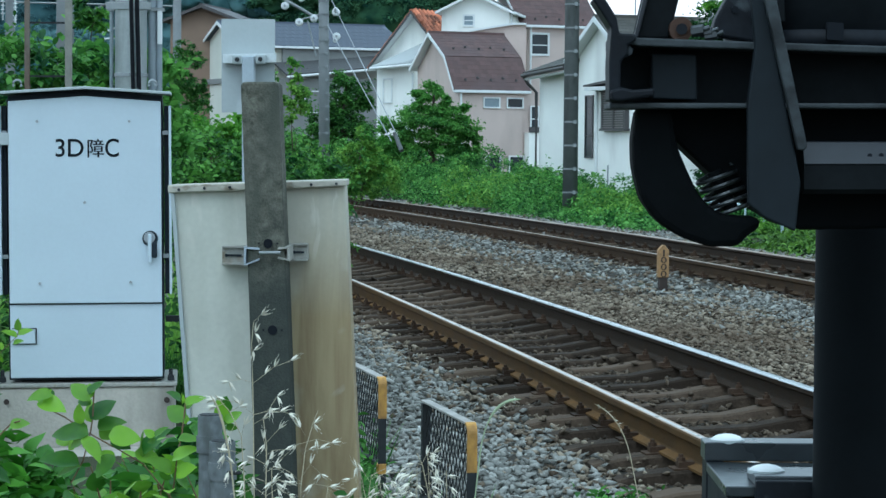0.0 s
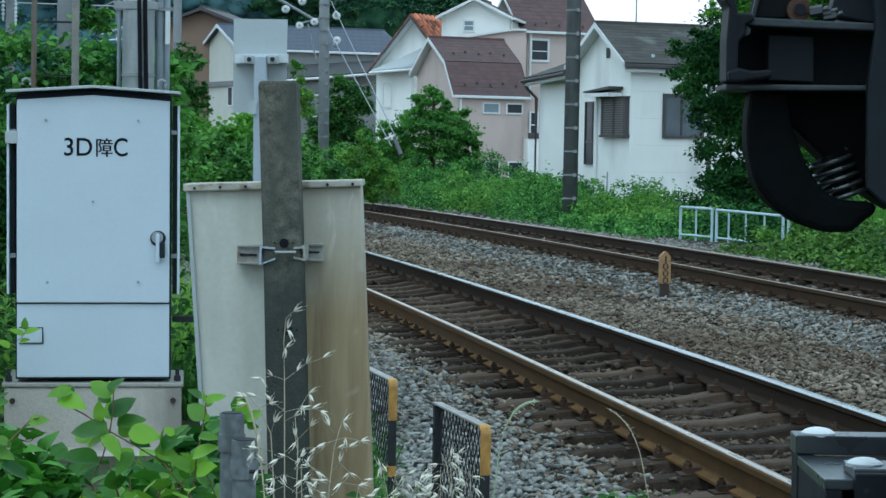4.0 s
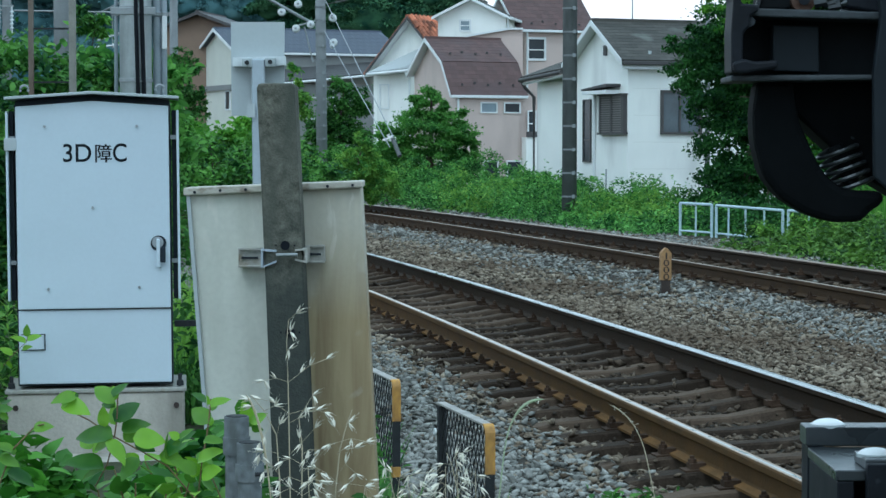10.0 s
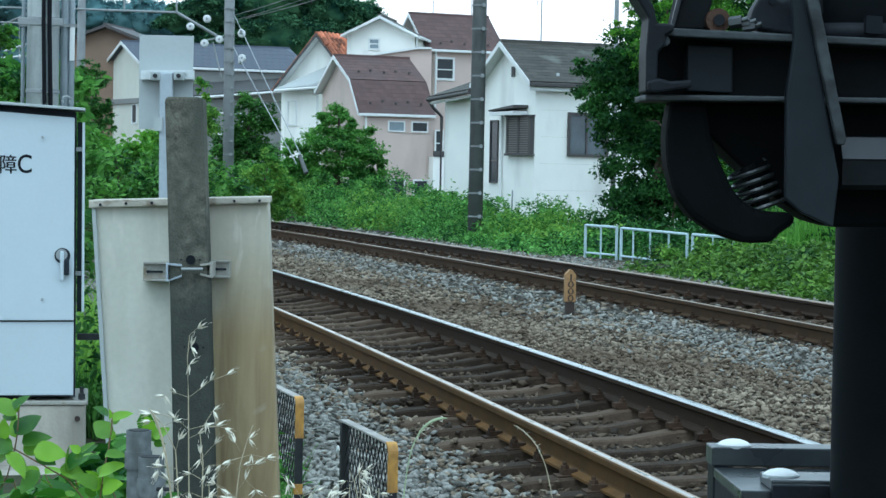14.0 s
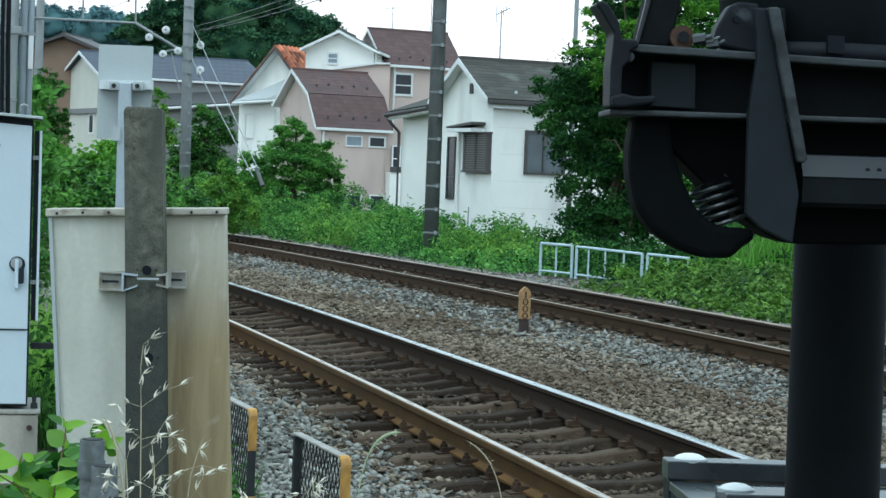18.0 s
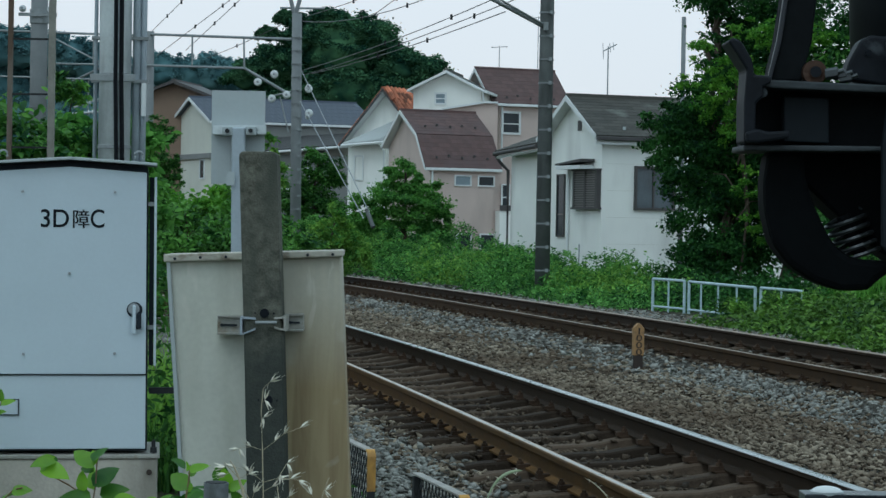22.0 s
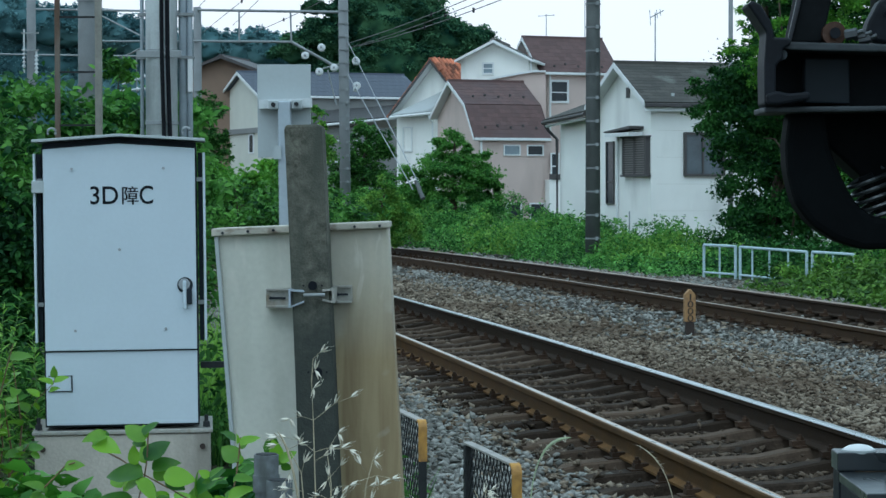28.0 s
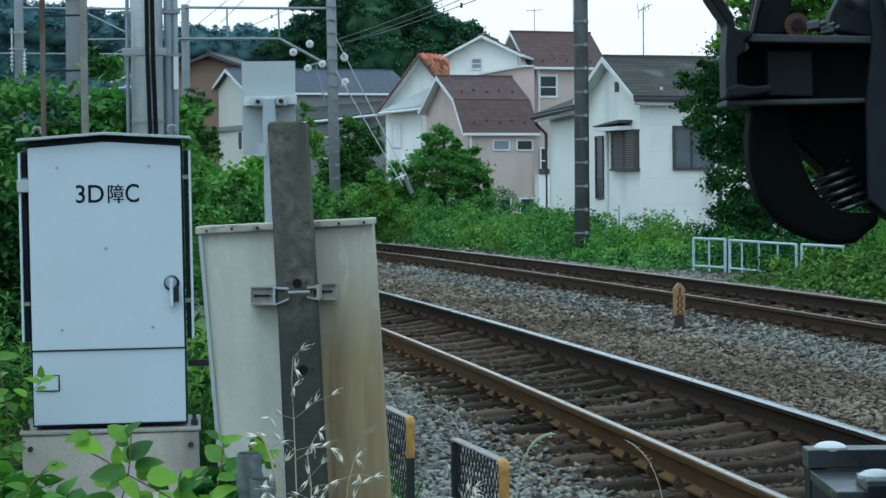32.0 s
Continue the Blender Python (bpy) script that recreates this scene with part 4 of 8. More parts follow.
def relay_cabinet():
    """Equipment cabinet: front at y = 0 of its own space, x to the right, z from the ground."""
    t = thing("relay_cabinet", "pale blue-white steel trackside relay cabinet on a concrete base", "cabinet", (-1.709, 11.2, -0.098), 6.5, tilt=(0.4, -0.5))
    w, zb, zm, zt = 0.365, 0.385, 0.735, 1.72
    part("base", boxed(-0.425, -0.03, -0.1, 0.425, 0.55, 0.325, 0.012), M_CONCRETE, t, "pale concrete base")
    part("footing", boxed(-0.46, -0.34, -0.12, 0.46, -0.032, 0.034, 0.01), M_CONCRETE, t, "low concrete footing")
    part("base_plate", boxed(-0.435, -0.04, 0.327, 0.435, 0.56, 0.346, 0.004), M_STRAP, t)
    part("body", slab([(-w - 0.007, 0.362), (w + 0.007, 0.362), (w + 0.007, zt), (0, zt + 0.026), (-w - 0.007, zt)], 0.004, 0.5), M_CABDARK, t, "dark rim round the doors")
    d = part("door", slab([(-w, zm), (w, zm), (w, zt - 0.009), (0, zt + 0.017), (-w, zt - 0.009)], -0.028, 0.0, 0.004), M_CABINET, t, "pale door with black lettering")
    part("lower_panel", boxed(-w, -0.014, 0.372, w, 0.0, zm - 0.007, 0.003), M_CABINET, t)
    # dark strip paints the shadow that the door's lower edge throws
    part("door_shadow_strip", boxed(-w + 0.002, -0.020, zm - 0.006, w - 0.002, -0.002, zm - 0.001), M_CABDARK, t, "dark strip for the shadow under the door")
    roof = slab([(-0.415, zt + 0.024), (0, zt + 0.05), (0.415, zt + 0.024), (0.415, zt + 0.038), (0, zt + 0.064), (-0.415, zt + 0.038)], -0.07, 0.5, 0.003)
    part("roof", roof, M_PLATE, t, "low pitched steel canopy")
    # near-black block fills the gap, its colour standing in for canopy shade
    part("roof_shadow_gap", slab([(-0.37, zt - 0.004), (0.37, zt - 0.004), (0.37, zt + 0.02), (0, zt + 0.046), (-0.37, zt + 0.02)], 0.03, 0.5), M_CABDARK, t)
    for sx in (-1, 1):
        part("side_shield", boxed(sx * 0.408 - 0.006, -0.01, 0.775, sx * 0.408 + 0.006, 0.05, zt - 0.03, 0.003), M_CABINET, t, "pale side shield standing off the body")
        # added dark filler, coloured like the shade between door and shield
        part("side_gap_filler", boxed(min(sx * 0.379, sx * 0.4), 0.03, 0.775, max(sx * 0.379, sx * 0.4), 0.45, zt - 0.03), M_CABDARK, t, "dark filler for the shade in the gap")
        for z in (0.95, 1.55):
            part("shield_bracket", boxed(min(sx * 0.37, sx * 0.41), 0.01, z, max(sx * 0.37, sx * 0.41), 0.04, z + 0.02), M_GALV, t)
        part("lifting_eye", tube_path(bmesh.new(), [(sx * 0.325 + 0.02 * math.cos(a), 0.05, zt + 0.075 + 0.02 * math.sin(a)) for a in np.linspace(-0.6, 3.75, 10)], 0.006, 6), M_GALV, t)
        part("anchor_bolt", rod(rodded((sx * 0.405, 0.0, 0.35), (sx * 0.405, 0.0, 0.41), 0.01, 0.01, 8), (sx * 0.405, 0.0, 0.352), (sx * 0.405, 0.0, 0.378), 0.02, 0.018, 6), M_FRAMEDARK, t)
        for z in (0.1, 0.26):
            part("base_bolt", rodded((sx * 0.385, -0.045, z), (sx * 0.385, -0.025, z), 0.014, 0.014, 10), M_MARKERDARK, t)
    part("hinge", boxed(-0.42, -0.03, 1.50, -0.36, 0.02, 1.56, 0.004), M_PLATE, t)
    for x, z in ((-0.227, 1.615), (0.213, 1.615), (-0.003, 1.223), (-0.22, 0.832), (0.215, 0.836)):
        part("door_bolt", rodded((x, -0.038, z), (x, -0.026, z), 0.007, 0.007, 8), M_GREYPIPE, d)
    wd = part("lettering", text_mesh("3D", 0.135, M_INK, 0.001, 0.134, 0.088, 0.0013), M_INK, d, "black stencilled characters")
    wd.matrix_basis = pose(-0.073, -0.0285, 1.487)
    for dx in (-0.0012, 0.0012):
        wd = part("lettering", text_mesh("障", 0.105, M_INK, 0.001, 0.077, 0.09, 0.0), M_INK, d, "black stencilled characters")
        wd.matrix_basis = pose(0.052 + dx, -0.0285 - 0.0005 * (dx > 0), 1.485)
    wd = part("lettering", text_mesh("C", 0.135, M_INK, 0.001, 0.066, 0.09, 0.0013), M_INK, d, "black stencilled characters")
    wd.matrix_basis = pose(0.130, -0.0285, 1.487)
    h = part("handle", rodded((0.31, -0.034, 1.047), (0.31, -0.027, 1.047), 0.038, 0.038, 24), M_CABDARK, d, "round escutcheon with a lever")
    part("escutcheon_face", rodded((0.306, -0.037, 1.052), (0.306, -0.0342, 1.052), 0.028, 0.028, 20), M_GREYPIPE, h)
    part("lever", boxed(0.299, -0.06, 0.93, 0.317, -0.036, 1.07, 0.006), M_CABINET, h, "white lever")
    part("lock", boxed(0.317, -0.058, 0.955, 0.343, -0.034, 1.03, 0.006), M_CABDARK, h, "dark padlock")
    pl = part("label_plate", boxed(-w + 0.01, -0.018, 0.54, -0.245, -0.012, 0.61, 0.002), M_CABINET, t)
    for za in (0.536, 0.611):
        part("label_edge", boxed(-w + 0.01, -0.021, za, -0.24, -0.014, za + 0.004), M_CABDARK, pl)
    part("label_edge", boxed(-0.243, -0.021, 0.536, -0.239, -0.014, 0.615), M_CABDARK, pl)
    part("cable_arm", boxed(0.38, 0.1, 0.63, 0.62, 0.13, 0.66), M_FRAMEDARK, t, "dark bar at its side")


def leaning_box():
    """Cream steel box, seen from behind, strapped to a leaning concrete post."""
    t = thing("equipment_box", "weathered cream steel box with brown water stains", "equipment box")
    shape = [(-0.7870, 1.2710), (-0.2650, 1.2940), (-0.2060, 0.1540), (-0.7040, 0.1540)]
    part("panel", slab(shape, 6.93, 7.10, 0.006), M_BOX, t)
    cap = [(-0.7950, 1.2900), (-0.2600, 1.3110), (-0.2600, 1.2910), (-0.7940, 1.2660)]
    c = part("cap", slab(cap, 6.905, 7.12, 0.004), M_CAP, t, "pale capping strip with screws")
    for x, z in [(-0.7600, 1.2770), (-0.6840, 1.2820), (-0.6080, 1.2850), (-0.4440, 1.2920), (-0.3640, 1.2950), (-0.2890, 1.2980)]:
        part("screw", rodded((x, 6.895, z), (x, 6.907, z), 0.0045, 0.004, 8), M_CABDARK, c)
    edge = [(-0.7870, 1.2660), (-0.7760, 1.2670), (-0.6930, 0.1590), (-0.7050, 0.1590)]
    part("edge_strip", slab(edge, 6.915, 6.93), M_PLATE, t, "pale folded edge")
    for pts in ([(-0.6290, 1.1070), (-0.5580, 1.1120), (-0.5580, 1.0580), (-0.6290, 1.0530)], [(-0.4270, 1.1170), (-0.3730, 1.1200), (-0.3710, 1.0700), (-0.4270, 1.0660)]):
        b = part("strap_plate", slab(pts, 6.885, 6.926, 0.003), M_STRAP, t, "grey strap plate with a slot")
        xs = [p[0] for p in pts]
        zs = [p[1] for p in pts]
        for zz in (min(zs) + 0.004, max(zs) - 0.004):
            part("plate_lip", boxed(min(xs) + 0.001, 6.872, zz - 0.003, max(xs) - 0.001, 6.886, zz + 0.003, 0.001), M_STRAP, b)
        part("plate_bolt", rodded((min(xs) + 0.014, 6.876, sum(zs) / 4), (min(xs) + 0.014, 6.886, sum(zs) / 4), 0.005, 0.005, 6), M_CABDARK, b)
        # solid dark bar paints the shade of a slot
        part("slot", boxed(min(xs) + 0.012, 6.88, sum(zs) / 4 - 0.003, max(xs) - 0.012, 6.884, sum(zs) / 4 + 0.003), M_CABDARK, b)
    for pts, w0 in (([(-0.5480, 1.1160), (-0.5030, 1.1130)] + [(-0.5480, 1.0600), (-0.5030, 1.0770)], 1), ([(-0.4490, 1.1150), (-0.4150, 1.1180)] + [(-0.4490, 1.0820), (-0.4150, 1.0750)], -1)):
        (xa, za), (xb, zb), (xc, zc), (xd, zd) = pts
        m = 0.006
        ring = slab([(xb, zb), (xa, za), (xc, zc), (xd, zd), (xd, zd + m), (xa + m, zc + m), (xa + m, za - m), (xb, zb - m)] if w0 > 0 else [(xa, za), (xb, zb), (xd, zd), (xc, zc), (xa, zc + m), (xb - m, zd + m), (xb - m, zb - m), (xa, za - m)], 6.71, 6.88)
        c = part("clamp", ring, M_CLAMP if w0 > 0 else M_STRAP, t, "bright zinc clamp round the post" if w0 > 0 else "dull tan clamp round the post")
        part("clamp_web", boxed(min(xa, xc) + 0.002, 6.74, min(zc, zd) + 0.004, max(xb, xd) - 0.002, 6.87, max(za, zb) - 0.004), M_STRAP, c)
        # solid dark disc paints the shade of a hole
        part("hole", rodded(((xa + xb) / 2, 6.733, (za + zc) / 2), ((xa + xb) / 2, 6.742, (za + zc) / 2), 0.006, 0.006, 8), M_CABDARK, c)
    a, b = [(-0.5030, 1.0990), (-0.4410, 1.1000)]
    part("clamp_bolt", rodded((a[0], 6.7, a[1]), (b[0], 6.7, b[1]), 0.005), M_GALV, t)


def concrete_post():
    t = thing("concrete_post", "dark weathered square concrete post leaning slightly", "post")
    shape = [(-0.5600, 1.5870), (-0.5520, 1.5960), (-0.4580, 1.5970), (-0.4500, 1.5910), (-0.4220, 0.9710), (-0.3890, 0.1630), (-0.5070, 0.1630), (-0.5340, 0.9710)]
    part("shaft", slab(shape, 6.72, 6.88, 0.006), M_POST, t)
    for x, z, r in ((*[(-0.4780, 1.1260)][0], 0.0135), (*[(-0.4640, 0.8730)][0], 0.014)):
        # no real recess: black discs paint the dark inside of the holes
        part("bolt_hole_disc", rodded((x, 6.716, z), (x, 6.74, z), r, r, 16), M_INK, t, "black disc drawn as a bolt hole")
        for s in (-1, 1):
            part("pin_hole_disc", rodded((x + s * 0.027, 6.717, z), (x + s * 0.027, 6.74, z), 0.003, 0.003, 8), M_INK, t)


def plate_on_pole():
    t = thing("sign_back", "grey steel sign plate seen from behind on a thin pole", "sign")
    p = part("plate", slab([(-0.8940, 1.9260), (-0.6740, 1.9260), (-0.6760, 1.5490), (-0.8920, 1.5420)], 9.50, 9.506), M_PLATE, t)
    part("pole", slab([(-0.8020, 1.7720), (-0.7490, 1.7720), (-0.7520, -0.2040), (-0.7880, -0.2040)], 9.40, 9.45, 0.006), M_STEELBLUE, t, "blue-grey square pole")
    b = part("bracket", slab([(-0.8830, 1.7800), (-0.6680, 1.7850), (-0.6680, 1.7480), (-0.8830, 1.7430)], 9.455, 9.499), M_GALVPALE, t, "galvanised cross bracket")
    for pts in ([(-0.8400, 1.7750), (-0.7990, 1.7750), (-0.7990, 1.7380), (-0.8400, 1.7380)], [(-0.7460, 1.7770), (-0.7050, 1.7770), (-0.7050, 1.7400), (-0.7460, 1.7400)]):
        part("clamp", slab(pts, 9.40, 9.454, 0.004), M_PLATE, b)
        cx, cz = sum(q[0] for q in pts) / 4, sum(q[1] for q in pts) / 4
        part("bolt", rodded((cx, 9.385, cz), (cx, 9.4, cz), 0.010, 0.010, 6), M_FRAMEDARK, b)
    part("tag", slab([(-0.8190, 1.5900), (-0.7870, 1.5900), (-0.7870, 1.5350), (-0.8190, 1.5350)], 9.385, 9.398), M_PLATE, t, "small pale tag")


def conduits():
    for (x0, z0, x1, y, label) in ((-0.43, 0.815, -0.377, 4.635, "grey plastic conduit with a collar and clamp"), (-0.463, 0.858, -0.412, 4.72, "grey plastic conduit standing behind another")):
        t = thing("conduit", label, "pipe", ((x0 + x1) / 2, y, -0.08), group="standing conduits")
        r = (x1 - x0) / 2
        part("pipe", rodded((0, 0, 0), (0, 0, z0 + 0.08 - 0.07), r * 0.92, r * 0.92, 36), M_CONDUIT, t)
        part("socket", rodded((0, 0, z0 + 0.08 - 0.075), (0, 0, z0 + 0.08), r, r, 36), M_CONDUIT, t)
        # the pipe is closed; a dark disc paints the shade in its mouth
        part("mouth", rodded((0, 0, z0 + 0.0799), (0, 0, z0 + 0.082), r * 0.85, r * 0.85, 20), M_FRAMEDARK, t)
        band = part("clamp_band", rodded((0, 0, z0 + 0.08 - 0.077), (0, 0, z0 + 0.08 - 0.042), r * 1.1, r * 1.1, 36), M_CONDUIT, t, "clamp band")
        part("bolt", rodded((r * 0.5, -r * 1.15, z0 + 0.02), (r * 1.6, -r * 1.15, z0 + 0.02), 0.004, 0.004, 8), M_FRAMEDARK, band)


def bent_bar(half, top, radius, drop, thick):
    """A flat bar bent round a quarter turn, from the top of a frame down its near end."""
    path = [(-0.01, top - drop), (-0.01, top - radius)]
    path += [(-0.01 + radius * (1 - math.cos(a)), top - radius + radius * math.sin(a)) for a in (0.26, 0.52, 0.79, 1.05, 1.31, math.pi / 2)]
    inner = [(-0.01 + thick, top - drop), (-0.01 + thick, top - radius)]
    r = radius - thick
    inner += [(-0.01 + radius - r * math.cos(a), top - radius + r * math.sin(a)) for a in (0.26, 0.52, 0.79, 1.05, 1.31, math.pi / 2)]
    bm = bmesh.new()
    rows = [[bm.verts.new((x, *q)) for q in ring] for ring in (path, inner) for x in (-half, half)]
    ol, orr, il, ir = rows
    for i in range(len(path) - 1):
        for a, b in ((orr, ol), (il, ir), (ol, il), (ir, orr)):
            bm.faces.new((a[i], a[i + 1], b[i + 1], b[i]))
    for i in (0, -1):
        bm.faces.new((ol[i], orr[i], ir[i], il[i]))
    bmesh.ops.recalc_face_normals(bm, faces=bm.faces)
    return bm


def mesh_guard(x, y, top, length, turn):
    """A low guard panel: a bent flat bar round diamond mesh; x, y is its near end, it runs away along the track."""
    t = thing("mesh_guard", "low black and yellow guard panel with diamond wire mesh", "guard panel", (x, y, 0), turn, group="mesh guard panels")
    h, low = 0.345, -0.15
    part("top_bar", boxed(-0.016, 0.0245, top - 0.008, 0.016, length, top - 0.0006, 0.002), M_FRAMETOP, t, "weathered flat top bar")
    part("near_post", bent_bar(0.016, top, 0.034, 0.155, 0.007), M_YELLOW, t, "yellow painted bend of the frame")
    part("post_shaft", boxed(-0.015, -0.009, low, 0.015, 0.0, top - 0.155, 0.002), M_FRAMEDARK, t)
    part("yellow_band", boxed(-0.016, -0.011, top - h - 0.02, 0.016, 0.023, top - h + 0.02, 0.003), M_YELLOW, t)
    part("far_post", boxed(-0.014, length - 0.03, low, 0.014, length, top - 0.012, 0.003), M_FRAMEDARK, t)
    part("bottom_bar", boxed(-0.015, 0.0, top - h, 0.015, length, top - h + 0.02, 0.003), M_FRAMEDARK, t)
    part("reflector", rodded((-0.026, length - 0.015, top - 0.1), (-0.02, length - 0.015, top - 0.1), 0.012, 0.012, 10), M_BOLT, t)
    bm = bmesh.new()
    z0, z1 = top - h + 0.02, top - 0.012
    step, rise = 0.046, 0.75
    for sgn in (1, -1):
        k = -1.2
        while k < length + 1.2:
            # strand y = k + sgn * rise * (z - z0), clipped to the frame
            ya, yb = k, k + sgn * rise * (z1 - z0)
            pts = []
            for q in np.linspace(0, 1, 15):
                yy, zz = ya + (yb - ya) * q, z0 + (z1 - z0) * q
                if 0.0 <= yy <= length - 0.03:
                    pts.append((0.004 * sgn, yy, zz))
            if len(pts) > 1:
                rod(bm, pts[0], pts[-1], 0.0019, 0.0019, 4)
            k += step
    part("wire_mesh", bm, M_FRAMEDARK, t, "black diamond wire mesh")


def crossing_clamp():
    """Black barrier gear close by: a beam with a hook, gusset, claw and coil spring on a round column."""
    t = thing("barrier_gear", "black painted steel barrier gear on a round column", "barrier")
    Y = 1.172
    web = part("beam_web", slab([(0.1420, 1.4720), (0.3600, 1.4680), (0.3600, 1.4395), (0.1410, 1.4400)], Y + 0.030, Y + 0.046), M_BLACK, t)
    part("top_flange", slab([(0.1430, 1.4750), (0.1517, 1.4741), (0.2101, 1.4724), (0.3600, 1.4688), (0.3600, 1.4648), (0.2103, 1.4684), (0.1519, 1.4698), (0.1431, 1.4714)], Y, Y + 0.046, 0.0009), M_EDGE, web, "grey edge of the flange")
    part("bottom_flange", slab([(0.1380, 1.4404), (0.2114, 1.4408), (0.3600, 1.4417), (0.3600, 1.4386), (0.2115, 1.4381), (0.1381, 1.4372)], Y, Y + 0.046, 0.0009), M_EDGE, web, "grey edge of the flange")
    part("web_plate", slab([(0.1610, 1.4665), (0.1845, 1.4660), (0.1850, 1.4425), (0.1615, 1.4430)], Y + 0.016, Y + 0.030, 0.0008), M_PATCH, web, "grey patch plate")
    hook = part("hook", slab([(0.1283, 1.4933), (0.1312, 1.4951), (0.1353, 1.4930), (0.1409, 1.4840), (0.1424, 1.4760), (0.1511, 1.4758), (0.1512, 1.4723), (0.1467, 1.4698), (0.1469, 1.4652), (0.1433, 1.4612), (0.1430, 1.4414), (0.1374, 1.4412), (0.1371, 1.4614), (0.1382, 1.4787), (0.1333, 1.4860)], Y - 0.006, Y + 0.024, 0.0012), M_BLACKWORN, t, "upturned hook end")
    part("hook_foot", slab([(0.1377, 1.4464), (0.1435, 1.4484), (0.1493, 1.4469), (0.1603, 1.4479), (0.1605, 1.4438), (0.1438, 1.4409), (0.1385, 1.4412)], Y - 0.009, Y + 0.02, 0.0014), M_BLACKWORN, hook, "rounded foot of the hook")
    part("rivet", rodded((0.1470, Y - 0.003, 1.4672), (0.1470, Y + 0.03, 1.4672), 0.0026, 0.0026, 10), M_BLACKWORN, hook)
    blade = part("blade", slab([(0.1510, 1.4740), (0.1555, 1.4950), (0.1620, 1.5420), (0.1790, 1.5420), (0.1745, 1.4950), (0.1695, 1.4740)], Y + 0.012, Y + 0.026, 0.0015), M_BLACK, t, "slanting blade")
    # added strip in a lighter, glossier black paints the blade's highlight
    part("blade_highlight", slab([(0.1510, 1.4745), (0.1555, 1.4950), (0.1620, 1.5420), (0.1645, 1.5420), (0.1580, 1.4950), (0.1530, 1.4745)], Y + 0.008, Y + 0.012, 0.0006), M_LITFACE, blade, "strip for the highlight on its left edge")
    roller = part("roller", rodded((0.1752, Y + 0.006, 1.4788), (0.1752, Y + 0.034, 1.4788), 0.0062, 0.0062, 22), M_RUST, t, "rusty roller")
    part("roller_pin", rodded((0.1752, Y + 0.003, 1.4788), (0.1752, Y + 0.006, 1.4788), 0.0030, 0.0026, 10), M_BLACKWORN, roller)
    for x, z, r in ((0.1835, 1.4775, 0.0030), (0.1878, 1.4768, 0.0024), (0.1905, 1.4752, 0.0026)):
        nut = part("nut", rodded((x - 0.003, Y + 0.004, z), (x + 0.003, Y + 0.002, z + 0.001), r, r, 6), M_SPRING, t, "dull steel nut")
        part("stud", rodded((x + 0.003, Y + 0.002, z + 0.001), (x + 0.006, Y + 0.001, z + 0.002), r * 0.5, r * 0.5, 8), M_SPRING, nut)
    lug = part("lug", slab([(0.1913, 1.4760), (0.1935, 1.4850), (0.1995, 1.4962), (0.2047, 1.4988), (0.2150, 1.4981), (0.2158, 1.4720)], Y + 0.010, Y + 0.026, 0.0014), M_BLACKWORN, t)
    # black disc in place of a hole, its colour giving the shade inside
    part("lug_hole_disc", rodded((0.2033, Y + 0.0085, 1.4894), (0.2033, Y + 0.0105, 1.4894), 0.0018, 0.0018, 12), M_INK, lug)
    part("lug_tail", slab([(0.2151, 1.4963), (0.2289, 1.4963), (0.2301, 1.4830), (0.2156, 1.4824)], Y + 0.010, Y + 0.024, 0.0014), M_BLACK, lug)
    gusset = part("gusset", slab([(0.2095, 1.4946), (0.2164, 1.4943), (0.2327, 1.4180), (0.2364, 1.4001), (0.2340, 1.3748), (0.2176, 1.3820), (0.2095, 1.3890), (0.2085, 1.4409), (0.2120, 1.4699)], Y - 0.0070, Y - 0.0006, 0.001), M_PATCH, t, "flat gusset plate")
    part("gusset_edge", slab([(0.2154, 1.4945), (0.2204, 1.4950), (0.2219, 1.4937), (0.2388, 1.4188), (0.2373, 1.4163), (0.2339, 1.4168)], Y - 0.0120, Y - 0.0066, 0.0009), M_EDGE, gusset, "lighter grey edge")
    tube = part("upper_tube", rodded((0.260, 1.236, 1.474), (0.254, 1.239, 1.642), 0.0545, None, 40), M_TUBEDARK, t, "broad black tube", smooth=True)
    part("tube_collar", rodded((0.260, 1.236, 1.4702), (0.260, 1.236, 1.4795), 0.0560, None, 40), M_BLACKWORN, tube, "welded collar", smooth=True)
    # black plate paints the dark inside of a slot
    part("slot", slab([(0.2505, 1.4830), (0.2590, 1.4825), (0.2590, 1.4735), (0.2505, 1.4740)], 1.176, 1.186), M_INK, tube, "black plate drawn as a slot in the tube")
    side = [(1.168, 1.4090), (1.168, 1.3965), (1.171, 1.3940), (1.192, 1.3940), (1.194, 1.4190), (1.180, 1.4205), (1.176, 1.4200)]
    bar = mesh_of("arm_bar", [(x, y, z + 0.001 * k) for k, x in ((0, 0.2385), (1, 0.36)) for y, z in side], [tuple(range(7)), tuple(range(13, 6, -1))] + [(i, 7 + i, 7 + (i + 1) % 7, (i + 1) % 7) for i in range(7)], M_BLACK)
    arm = part("arm_bar", bar, None, t, "horizontal arm with a sloping top face")
    # lighter strip paints the sky's light on top; the bar stays darker
    ledge = [(1.1676, 1.4094), (1.1757, 1.4204), (1.1800, 1.4209), (1.1930, 1.4196), (1.1800, 1.4204), (1.1760, 1.4198), (1.1682, 1.4090)]
